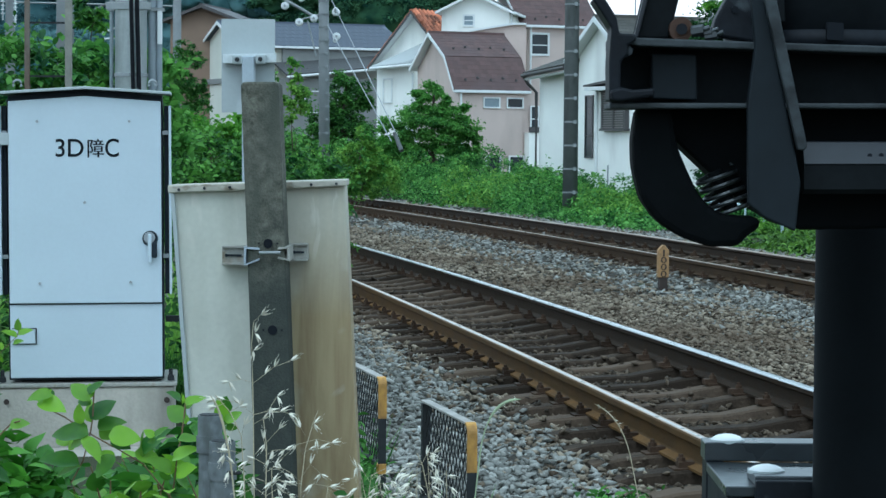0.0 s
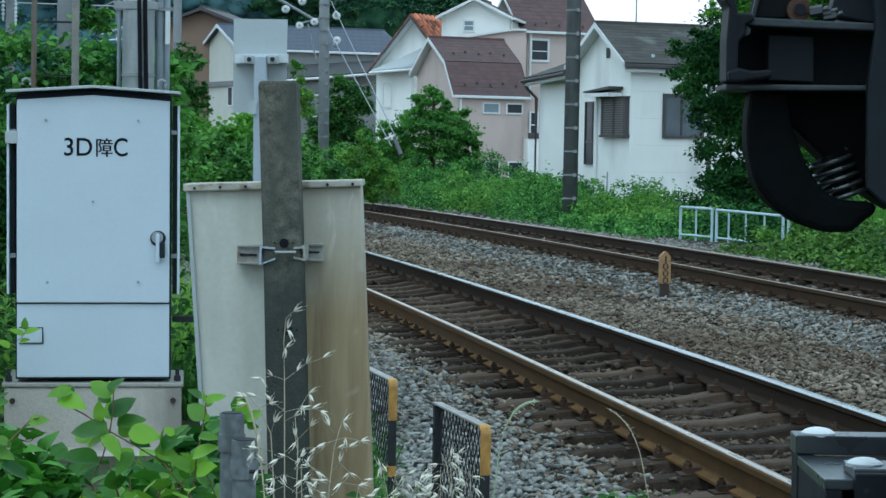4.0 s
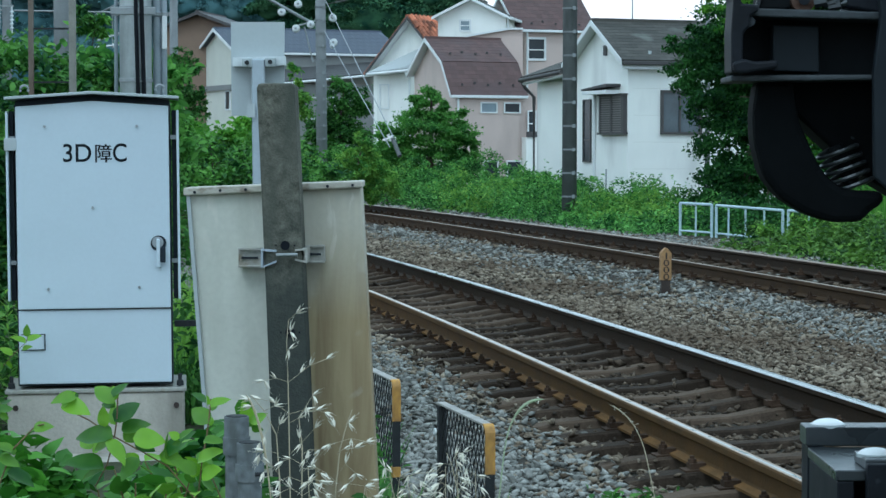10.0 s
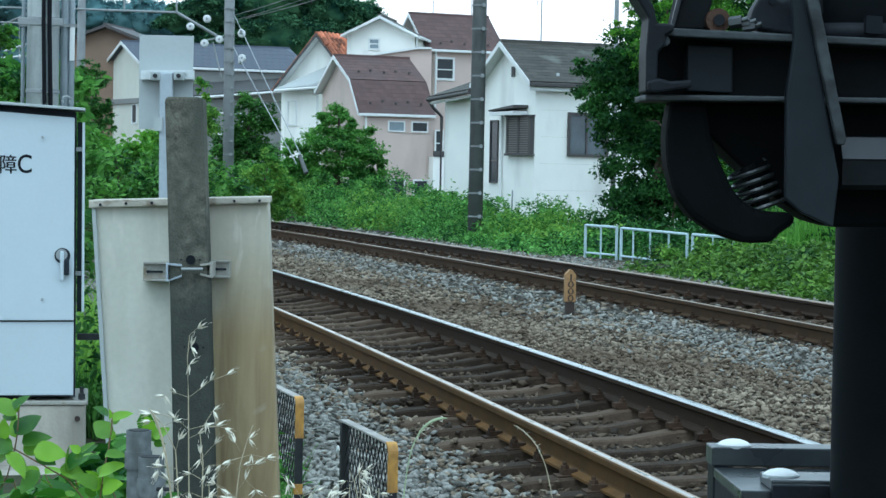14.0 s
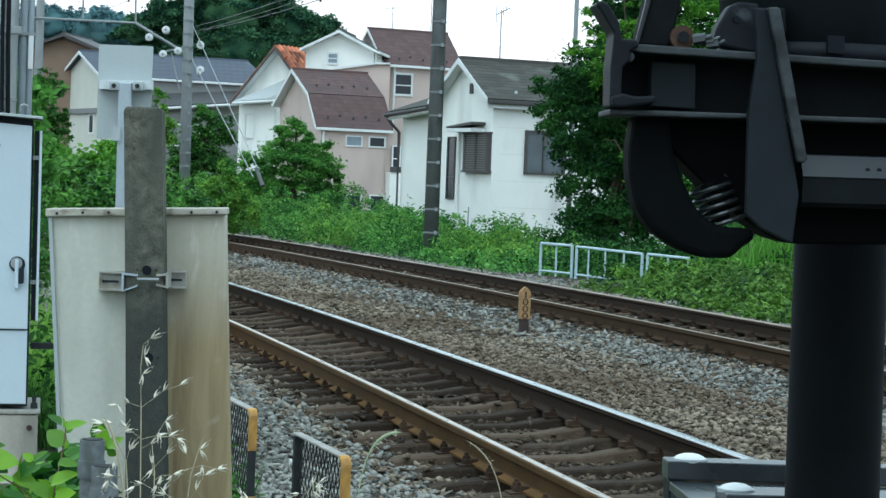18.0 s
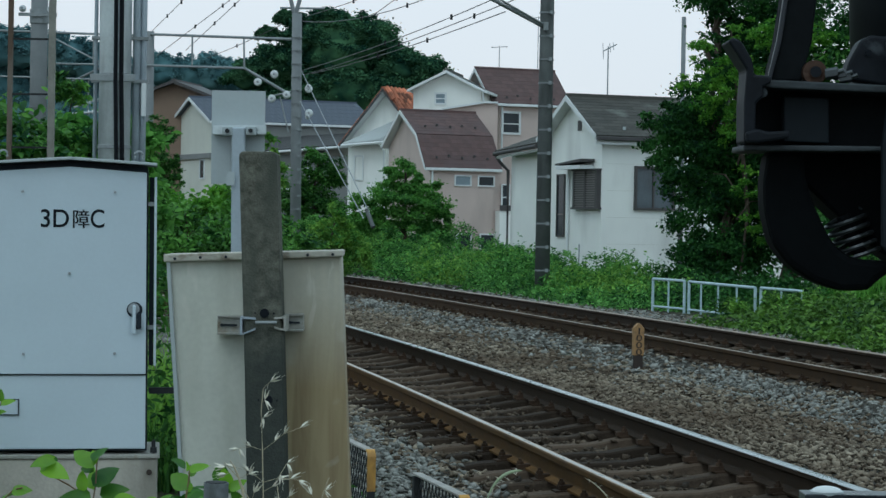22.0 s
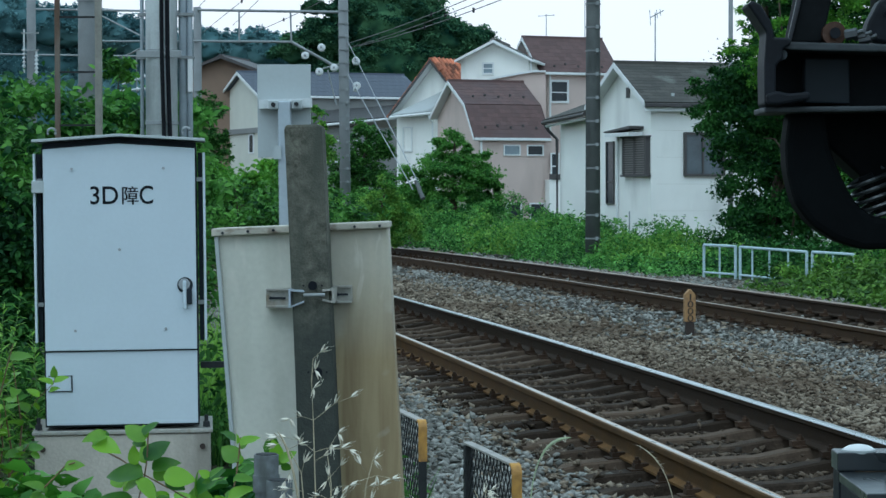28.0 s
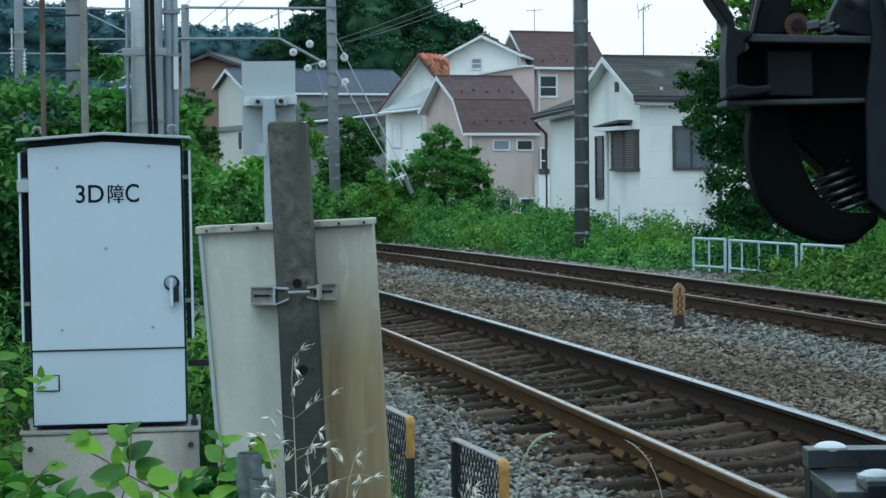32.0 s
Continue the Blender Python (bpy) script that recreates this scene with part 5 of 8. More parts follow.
    part("arm_top", mesh_of("arm_top", [(x, y - 0.0003, z + 0.0003 + 0.001 * k) for k, x in ((0, 0.2385), (1, 0.36)) for y, z in ledge], [tuple(range(7)), tuple(range(13, 6, -1))] + [(i, 7 + i, 7 + (i + 1) % 7, (i + 1) % 7) for i in range(7)], M_LITFACE), None, arm, "sloping top face, lighter for the sky on it")
    for x, z in ((0.2725, 1.4160), (0.2785, 1.4162)):
        # black discs again paint the dark inside of two holes
        part("screw_hole_disc", rodded((x, 1.170, z - 0.002), (x, 1.176, z - 0.002), 0.0013, 0.0013, 8), M_INK, arm)
    part("body", slab([(0.1676, 1.4388), (0.1717, 1.4244), (0.1761, 1.4207), (0.1918, 1.4063), (0.2087, 1.3908), (0.2226, 1.3823), (0.2310, 1.3772), (0.2433, 1.3741), (0.3600, 1.3775), (0.3600, 1.4400)], 1.206, 1.245, 0.002), M_COLUMN, t)
    part("claw", slab([(0.1536, 1.4386), (0.1512, 1.4219), (0.1518, 1.4072), (0.1561, 1.3902), (0.1649, 1.3786), (0.1778, 1.3702), (0.1923, 1.3654), (0.2079, 1.3659), (0.2113, 1.3708), (0.2195, 1.3759), (0.2186, 1.3818), (0.2103, 1.3815), (0.1988, 1.3828), (0.1921, 1.3867), (0.1864, 1.3931), (0.1805, 1.4053), (0.1753, 1.4175), (0.1720, 1.4387)], 1.188, 1.214, 0.0035), M_COLUMN, t, "curved claw")
    a, b = Vector((0.1962, 1.206, 1.4050)), Vector((0.2062, 1.206, 1.3835))
    ax = (b - a).normalized()
    sx = ax.cross(Vector((0, 1, 0))).normalized()
    coil = []
    for i in range(0, 141):
        an = i / 140 * 2 * math.pi * 5
        coil.append(a + (b - a) * (i / 140) + sx * 0.0105 * math.cos(an) + Vector((0, 1, 0)) * 0.0075 * math.sin(an))
    spring = part("coil_spring", tube_path(bmesh.new(), coil, 0.0013, 6), M_SPRING, t, "small steel coil spring")
    part("spring_rod", rodded(a, b, 0.004), M_BLACK, spring)
    part("column", rodded((0.2985, 1.335, 1.378), (0.3010, 1.310, -0.102), 0.0272, 0.0305, 40), M_COLUMN, t, "round black column", smooth=True)
    part("stub", rodded((0.2985, 1.335, 1.418), (0.2985, 1.335, 1.378), 0.0255, None, 32), M_BLACK, t)


def bolted_tray():
    """Grey steel tray with domed white bolt caps, below the gear."""
    t = thing("bolted_bracket", "grey steel bracket tray with white domed bolt caps", "bracket")
    x0, z0 = 0.2205, 1.2285
    rim = part("back_rim", boxed(x0, 1.452, z0 - 0.012, x0 + 0.16, 1.478, z0, 0.001), M_TRAY, t)
    # upright faces get black to paint their shade; upper faces stay grey
    part("left_wall", boxed(x0 + 0.001, 1.452, -0.08, x0 + 0.012, 1.476, z0 - 0.012, 0.001), M_BLACKWORN, t)
    part("low_side_wall", boxed(x0 + 0.002, 1.346, -0.08, x0 + 0.012, 1.4518, z0 - 0.019, 0.001), M_BLACKWORN, t)
    part("floor_plate", boxed(x0 + 0.001, 1.3455, z0 - 0.0188, x0 + 0.16, 1.4515, z0 - 0.0125, 0.0008), M_TRAY, t)
    part("front_block", boxed(x0 + 0.0185, 1.345, z0 - 0.0124, x0 + 0.16, 1.385, z0 - 0.006, 0.001), M_TRAY, t)
    part("front_face", boxed(x0 + 0.018, 1.338, -0.08, x0 + 0.16, 1.3448, z0 - 0.008, 0.001), M_BLACKWORN, t)
    part("back_face", boxed(x0 + 0.012, 1.448, -0.08, x0 + 0.16, 1.452, z0 - 0.02), M_BLACK, t)
    for bx, by in ((x0 + 0.0155, 1.463), (x0 + 0.0275, 1.365)):
        bm = bmesh.new()
        bmesh.ops.create_uvsphere(bm, u_segments=20, v_segments=10, radius=0.0105)
        for v in bm.verts:
            v.co = Vector((bx + v.co.x, by + v.co.y * 0.95, z0 - (0.0 if by > 1.4 else 0.006) + max(v.co.z, 0) * 0.42))
        c = part("bolt_cap", bm, M_BOLT, t, "white domed bolt cap", smooth=True)
        part("washer", rodded((bx, by, z0 - (0.001 if by > 1.4 else 0.007)), (bx, by, z0 + (0.001 if by > 1.4 else -0.005)), 0.0112, 0.0112, 20), M_PLATE, c)


# ---- plants near the camera ----


def broad_leaf(name, material, length, width, fold, droop):
    """A pointed oval leaf with a folded midrib and a hanging tip."""
    n = 10
    v, f = [], []
    for i in range(n + 1):
        u = i / n
        half = width / 2 * (1.04 * math.sin(math.pi * u ** 0.74) ** 0.7 * (1 - 0.25 * u ** 5) if 0 < u < 1 else 0.0)
        z = -droop * length * u * u + 0.02 * length * math.sin(u * 9)
        v += [(u * length, -half, z + fold * half), (u * length, 0, z), (u * length, half, z + fold * half)]
    for i in range(n):
        a = i * 3
        f += [(a, a + 1, a + 4, a + 3), (a + 1, a + 2, a + 5, a + 4)]
    return mesh_of(name, v, f, material, smooth=True)


def knotweed():
    """A leafy weed in front of the cabinet, each large leaf a part."""
    rr = random.Random(21)
    t = thing("knotweed_shrub", "bright green broad-leaved knotweed shrub with reddish stems", "shrub")
    kinds = [broad_leaf("leaf", L_SHRUB, 0.092 * k, 0.07 * k, fo, dr) for k, fo, dr in ((1, 0.25, 0.25), (0.85, 0.15, 0.1), (1.1, 0.35, 0.4), (0.7, 0.3, 0.2), (0.95, 0.1, 0.3))]
    # the upper sprays: a stem and the leaves along it, each from its stalk to its tip
    sprays = (
        ([(-0.548, 0.638, -0.610, 0.715), (-0.610, 0.715, -0.677, 0.753), (-0.677, 0.753, -0.732, 0.783), (-0.732, 0.783, -0.781, 0.816), (-0.781, 0.816, -0.839, 0.847), (-0.728, 0.783, -0.723, 0.820), (-0.723, 0.820, -0.721, 0.871), (-0.728, 0.783, -0.744, 0.722), (-0.744, 0.722, -0.770, 0.673)], [(-0.835, 0.857, -0.765, 0.843), (-0.806, 0.872, -0.858, 0.869), (-0.744, 0.806, -0.752, 0.857), (-0.723, 0.858, -0.774, 0.904), (-0.723, 0.872, -0.695, 0.913), (-0.729, 0.814, -0.670, 0.863), (-0.726, 0.784, -0.827, 0.792), (-0.716, 0.793, -0.648, 0.817), (-0.686, 0.780, -0.605, 0.775), (-0.746, 0.721, -0.839, 0.745), (-0.739, 0.777, -0.685, 0.734), (-0.781, 0.752, -0.811, 0.777), (-0.610, 0.741, -0.552, 0.812), (-0.632, 0.741, -0.563, 0.723), (-0.671, 0.741, -0.713, 0.692)], 5.0),
        ([(-0.541, 0.666, -0.531, 0.748), (-0.531, 0.748, -0.522, 0.797), (-0.522, 0.797, -0.517, 0.833), (-0.517, 0.833, -0.514, 0.869)], [(-0.519, 0.867, -0.547, 0.894), (-0.513, 0.852, -0.468, 0.880), (-0.516, 0.818, -0.565, 0.853), (-0.527, 0.782, -0.474, 0.787), (-0.574, 0.787, -0.548, 0.819), (-0.578, 0.787, -0.604, 0.803), (-0.541, 0.734, -0.481, 0.775), (-0.543, 0.712, -0.592, 0.748), (-0.531, 0.706, -0.483, 0.731)], 4.95),
        ([(-0.431, 0.768, -0.434, 0.821)], [(-0.433, 0.820, -0.436, 0.874), (-0.424, 0.822, -0.386, 0.849), (-0.431, 0.784, -0.474, 0.794)], 4.9),
        ([(-0.987, 0.654, -0.951, 0.751), (-0.951, 0.751, -0.901, 0.803), (-0.901, 0.803, -0.879, 0.810)], [(-0.903, 0.798, -0.854, 0.810), (-0.945, 0.751, -0.988, 0.778), (-0.976, 0.739, -0.921, 0.721), (-0.982, 0.837, -0.946, 0.846), (-0.963, 0.703, -0.890, 0.679)], 5.0),
        ([(-2.154, 0.331, -2.062, 0.433), (-2.062, 0.433, -1.996, 0.497), (-1.996, 0.497, -1.979, 0.559)], [(-1.984, 0.524, -1.990, 0.596), (-1.996, 0.492, -2.069, 0.544), (-1.994, 0.503, -1.907, 0.541), (-2.015, 0.460, -1.956, 0.487), (-2.062, 0.433, -2.129, 0.490), (-2.075, 0.411, -2.061, 0.358), (-2.101, 0.371, -2.168, 0.423)], 10.9))
    hero = [broad_leaf("leaf", L_SHRUB, 1.0, w, fo, dr) for w, fo, dr in ((0.62, 0.34, 0.22), (0.55, 0.45, 0.3), (0.68, 0.22, 0.15))]
    for stems, blades, dist in sprays:
        for x0, z0, x1, z1 in stems:
            part("stem", rodded((x0, dist, z0), (x1, dist + rr.uniform(-0.01, 0.01), z1), 0.0019, 0.0015, 6), M_STEM, t, "thin reddish stem")
        for j, (x0, z0, x1, z1) in enumerate(blades):
            a = Vector((x0, dist + rr.uniform(-0.05, 0.02), z0))
            b = Vector((x1, a.y + rr.uniform(-0.035, 0.03), z1))
            ax = (b - a).normalized()
            face = Vector((rr.uniform(-0.7, 0.7), -0.75, rr.uniform(0.3, 1.2)))
            side = face.cross(ax).normalized()
            up = ax.cross(side)
            k = (b - a).length * (0.88 if dist < 9 else 0.8)
            ob = part("leaf", hero[j % 3], None, t)
            ob.matrix_basis = Matrix.Translation(a) @ Matrix((ax, side, up)).transposed().to_4x4() @ Matrix.Scale(k, 4)
            if dist < 9:
                # a smaller leaf behind it, turned away
                ob = part("leaf", hero[(j + 1) % 3], None, t)
                ob.matrix_basis = Matrix.Translation(a + Vector((0, 0.02, -0.01))) @ Matrix.Rotation(rr.uniform(-1.4, 1.4), 4, "Y") @ Matrix((ax, side, up)).transposed().to_4x4() @ Matrix.Rotation(rr.uniform(-0.6, 0.6), 4, "X") @ Matrix.Scale(k * rr.uniform(0.55, 0.8), 4)
    tips = [(-0.855, 5.128, 0.575), (-0.747, 5.128, 0.692), (-0.520, 5.029, 0.689), (-0.893, 5.027, 0.560), (-0.831, 5.329, 0.576), (-0.706, 5.328, 0.684), (-0.653, 5.428, 0.678), (-0.599, 5.429, 0.685), (-0.673, 4.928, 0.690), (-0.628, 4.828, 0.675), (-0.760, 4.827, 0.668), (-1.026, 5.125, 0.519), (-0.479, 4.828, 0.664), (-0.533, 4.829, 0.684), (-0.661, 4.728, 0.678), (-0.819, 4.827, 0.541), (-0.606, 4.929, 0.691), (-0.955, 5.025, 0.516), (-0.769, 5.027, 0.662), (-0.570, 5.028, 0.676)]
    for k, tip in enumerate(tips):
        tip = Vector(tip)
        base = Vector((tip.x * 0.75 - 0.12 + rr.uniform(-0.1, 0.1), tip.y + rr.uniform(0.0, 0.25), -0.09))
        mid = base.lerp(tip, 0.6) + Vector((rr.uniform(-0.06, 0.06), 0, 0.08))
        pts = [base.lerp(mid, q) for q in (0, 0.5)] + [mid.lerp(tip, q) for q in (0, 0.35, 0.7, 1)]
        part("stem", tube_path(bmesh.new(), pts, [0.006, 0.005, 0.004, 0.0032, 0.0025, 0.0015], 6), M_STEM, t, "thin reddish stem")
        turn = rr.uniform(0, 360)
        for j in range(13):
            q = j / 12
            p = mid.lerp(tip, (q - 0.35) / 0.65) if q > 0.35 else base.lerp(mid, 0.45 + q * 1.5)
            turn += 150 + rr.uniform(-30, 30)
            ob = part("leaf", kinds[(k + j) % 5], None, t)
            s = rr.uniform(0.5, 0.78) * (0.7 if j == 12 else 1.0)
            ob.matrix_basis = pose(p.x, p.y, p.z, rr.uniform(-45, 45), rr.uniform(-60, 25), turn)
            ob.scale = (s, s, s)


def oat_mesh():
    """A ripe oat spikelet: two thin pale husks that gape."""
    v, f = [], []
    for s in (-1, 1):
        o = len(v)
        v += [(0, 0, 0), (s * 0.0034, 0.0016, -0.007), (s * 0.0036, 0, -0.021), (s * 0.0002, -0.0014, -0.008), (s * 0.0008, 0.002, -0.01)]
        f += [(o, o + 1, o + 2), (o, o + 2, o + 3), (o, o + 4, o + 1), (o + 1, o + 4, o + 2)]
    v += [(0.001, 0, -0.015), (0.0016, 0, -0.028), (0.0008, 0, -0.028)]
    f += [(10, 11, 12)]
    return mesh_of("spikelet", v, f, M_STRAW)


def oat_head(foot, tip, n, droop, seed):
    """A full oat head: many spikelets close together that hang to one side of a bowed stalk."""
    rr = random.Random(seed)
    sp = oat_mesh()
    t = thing("wild_oat", "dense pale oat head with many hanging spikelets", "grass", group="wild oat stalks")
    foot, tip = Vector(foot), Vector(tip)
    bow = Vector((0.25 * (tip.x - foot.x), 0, 0))
    path = [foot.lerp(tip, q) - bow * math.sin(math.pi * q) for q in np.linspace(0, 1, 9)]
    bm = tube_path(bmesh.new(), path, [0.0016 - 0.00012 * i for i in range(9)], 5)
    for j in range(n):
        q = 8 * (1 - 0.26 * rr.random() ** 0.8)
        i = min(7, int(q))
        a = path[i].lerp(path[i + 1], q - i)
        b = a + Vector((rr.uniform(-0.004, 0.022) * droop, rr.uniform(-0.012, 0.012), rr.uniform(-0.016, 0.004)))
        tube_path(bm, [a, a.lerp(b, 0.5) + Vector((0, 0, 0.003)), b], 0.0004, 4)
        ob = part("spikelet", sp, None, t)
        ob.matrix_basis = pose(*b, rr.uniform(-15, 15), -droop * rr.uniform(35, 85), rr.uniform(-30, 30)) @ Matrix.Scale(rr.uniform(0.8, 1.15), 4)
    part("stalk", bm, M_OATSTEM, t)
    return t


def oat_plant(stalk, sprays, dist, seed, size=1.0):
    """One oat: its stalk, side branches and the spikelets along them."""
    rr = random.Random(seed)
    sp = oat_mesh()
    t = thing("wild_oat", "dry pale wild oat stalk with hanging spikelets", "grass", group="wild oat stalks")
    bm = bmesh.new()
    first = stalk[0]
    pts = [Vector((first[0] + 0.01, dist, -0.09))] + [Vector((x, dist, z)) for x, z in stalk]
    n = len(pts)
    tube_path(bm, pts, [0.0013 - 0.0008 * i / n for i in range(n)], 5)
    for br in sprays:
        q = [Vector((x, dist + 0.012 * math.sin(i * 2 + seed), z)) for i, (x, z) in enumerate(br)]
        if len(q) > 1:
            tube_path(bm, q, 0.0004, 4)
        for i, p in enumerate(q):
            if len(q) > 1 and i == 0:
                continue
            d = (q[i] - q[i - 1]) if len(q) > 1 else Vector((0.3, 0, 1))
            for j in range(2 if i == len(q) - 1 else 1):
                out = math.degrees(math.atan2(d.x, -d.z)) + rr.uniform(-28, 28)
                if rr.random() < 0.35:
                    out = rr.uniform(-50, 50)
                ob = part("spikelet", sp, None, t)
                k = size * rr.uniform(0.68, 1.0)
                ob.matrix_basis = pose(p.x, p.y, p.z, rr.uniform(-15, 15), -out, rr.uniform(-30, 30)) @ Matrix.Scale(k, 4)
    part("stalk", bm, M_OATSTEM, t)
    return t


def nodding_grass(base, top, over, label, material, thick, awned=True):
    """One grass stem that bows over with a soft seed head."""
    t = thing("grass_stalk", label, "grass")
    a, b, c = Vector(base), Vector(top), Vector(over)
    bm = bmesh.new()
    mid = b + (b - a).normalized() * 0.02
    pts = [a.lerp(b, q) for q in (0, 0.3, 0.6)]
    lo = a.lerp(b, 0.7)
    for i in range(13):
        q = i / 12
        pts.append(lo * (1 - q) ** 2 + mid * (2 * q * (1 - q)) + c * q * q)
    n = len(pts)
    head = [0.0018] * 8 + [thick * (0.55 + 0.45 * math.sin(math.pi * i / 7)) for i in range(7)] + [0.0006]
    tube_path(bm, pts, head, 6)
    part("stalk", bm, material, t)
    if not awned:
        return
    # short awns along the head
    rr = random.Random(n)
    bm = bmesh.new()
    for i in range(26):
        p = pts[8].lerp(pts[-1], i / 26) + Vector((0, 0, 0.004))
        k = pts[min(n - 1, 8 + int(i / 26 * 7))]
        rod(bm, k, k + Vector((rr.uniform(-0.004, 0.02), rr.uniform(-0.01, 0.01), rr.uniform(-0.012, 0.008))), 0.0008, 0.0003, 4)
    part("awns", bm, M_STRAW, t)


def weed_fill():
    """The lower leaves of the shrub, too many to pick apart."""
    rng = np.random.default_rng(61)
    n = 7500
    x, y = rng.uniform(-1.5, -0.5, n), rng.uniform(5.1, 6.3, n)
    top = 0.55 + 0.09 * np.sin(x * 9) + 0.08 * np.sin(y * 7 + x * 4) - 0.12 * (x > -0.55) - 0.07 * np.clip((-0.82 - x) / 0.12, 0, 1)
    p = np.stack([x, y, top * rng.uniform(0.25, 1.0, n) ** 0.5], -1)
    v, f = leaves_at(p, 0.07, rng, 0.7, 0.62, fine=True)
    tagged(new("weed_undergrowth", big_mesh("weed_undergrowth", v, f, L_WEED)), "dense green weeds under the knotweed", "weeds", kind="stuff")


def verge_weeds():
    """Broad-leaved weeds at the feet of the guard panels and beside the rail."""
    rng = np.random.default_rng(64)
    pts = []
    for x0, y0, x1, y1, h, n in ((-0.42, 7.6, -0.27, 8.9, 0.5, 60), (-0.28, 5.9, -0.06, 6.9, 0.5, 60), (0.62, 8.85, 0.82, 9.1, 0.2, 80), (-0.65, 8.6, -0.3, 10.0, 0.35, 40)):
        for i in range(n):
            x, y, k = rng.uniform(x0, x1), rng.uniform(y0, y1), 26
            q = rng.uniform(0.1, 1, k)
            top = h * rng.uniform(0.4, 1.1)
            pts.append(np.stack([x + rng.normal(0, 0.035, k), y + rng.normal(0, 0.035, k), -0.15 + top * q], -1))
    v, f = leaves_at(np.concatenate(pts), 0.045, rng, 0.7, 0.45, fine=True)
    # tree-leaf colour chosen darker so these weeds look shaded
    tagged(new("verge_weeds", big_mesh("verge_weeds", v, f, L_TREE)), "green broad-leaved weeds round the guard panels", "weeds", kind="stuff")


def side_weeds():
    """Leafy weeds round the cabinet."""
    rng = np.random.default_rng(62)
    pts = []
    for i in range(300):
        if i < 210:
            x, y, h = rng.uniform(-4.6, -2.25), rng.uniform(11.3, 15.0), rng.uniform(0.3, 1.0)
        else:
            x, y, h = rng.uniform(-1.4, -0.8), rng.uniform(12.0, 14.5), rng.uniform(0.4, 1.1)
        k = 46
        q = rng.uniform(0.1, 1, k)
        lean = rng.normal(0, 0.12, 2)
        p = np.stack([x + lean[0] * q, y + lean[1] * q, h * q], -1) + rng.normal(0, 1, (k, 3)) * (0.07, 0.07, 0.03)
        pts.append(p)
    v, f = leaves_at(np.concatenate(pts), 0.06, rng, 0.5, 0.4, fine=True)
    # darker tree-leaf colour stands in for deep shade beside the cabinet
    tagged(new("tall_weeds", big_mesh("tall_weeds", v, f, L_TREE)), "tall leafy green weeds round the cabinet", "weeds", kind="stuff")


def willowherb():
    """Upright stalks with long narrow leaves beside the cabinet."""
    rr = random.Random(83)
    blade = [broad_leaf("leaf", L_HERB, 0.12 * k, 0.022 * k, 0.3, dr) for k, dr in ((1.0, 0.35), (0.8, 0.15), (1.15, 0.5))]
    for i in range(16):
        x, y, h = rr.uniform(-2.62, -2.2), rr.uniform(11.5, 12.3), rr.uniform(0.6, 1.02)
        t = thing("willowherb", "upright bright green weed with narrow leaves", "weed", (x, y, -0.08), group="upright weeds by the cabinet")
        lean = (rr.uniform(-0.1, 0.1), rr.uniform(-0.08, 0.05))
        path = [(lean[0] * q * q, lean[1] * q * q, h * q) for q in (0, 0.25, 0.5, 0.75, 1)]
        part("stem", tube_path(bmesh.new(), path, [0.0034, 0.003, 0.0026, 0.002, 0.001], 6), M_HERBSTEM, t)
        n = int(h * 40)
        turn = rr.uniform(0, 360)
        for j in range(n):
            q = 0.1 + 0.9 * j / n
            turn += 137
            ob = part("leaf", blade[j % 3], None, t)
            k = 1.15 - 0.6 * q
            ob.matrix_basis = pose(lean[0] * q * q, lean[1] * q * q, h * q, 0, -38 + rr.uniform(-18, 14), turn) @ Matrix.Scale(k, 4)


def side_knotweed():
    """Broad-leaved stems at the foot of the cabinet, away from the track."""
    rr = random.Random(29)
    t = thing("knotweed_shrub", "green broad-leaved knotweed at the foot of the cabinet", "shrub")
    kinds = [broad_leaf("leaf", L_SHRUB, 0.12 * k, 0.078 * k, fo, dr) for k, fo, dr in ((1, 0.25, 0.25), (0.85, 0.15, 0.1), (1.1, 0.35, 0.4))]
    for i in range(40):
        base = Vector((rr.uniform(-2.75, -2.12), rr.uniform(10.1, 10.9), -0.09))
        tip = base + Vector((rr.uniform(-0.1, 0.16), rr.uniform(-0.15, 0.1), rr.uniform(0.35, 0.85)))
        mid = base.lerp(tip, 0.5) + Vector((rr.uniform(-0.04, 0.04), 0, 0.05))
        part("stem", tube_path(bmesh.new(), [base, mid, tip], [0.006, 0.0045, 0.002], 6), M_STEM, t, "thin reddish stem")
        turn = rr.uniform(0, 360)
        for j in range(11):
            q = j / 10
            at = base.lerp(mid, 0.4 + q * 1.2) if q < 0.5 else mid.lerp(tip, q * 2 - 1)
            turn += 150 + rr.uniform(-30, 30)
            ob = part("leaf", kinds[(i + j) % 3], None, t)
            k = rr.uniform(0.55, 1.0) * (0.6 if j == 10 else 1.0)
            ob.matrix_basis = pose(*at, rr.uniform(-35, 35), rr.uniform(-45, 25), turn) @ Matrix.Scale(k, 4)


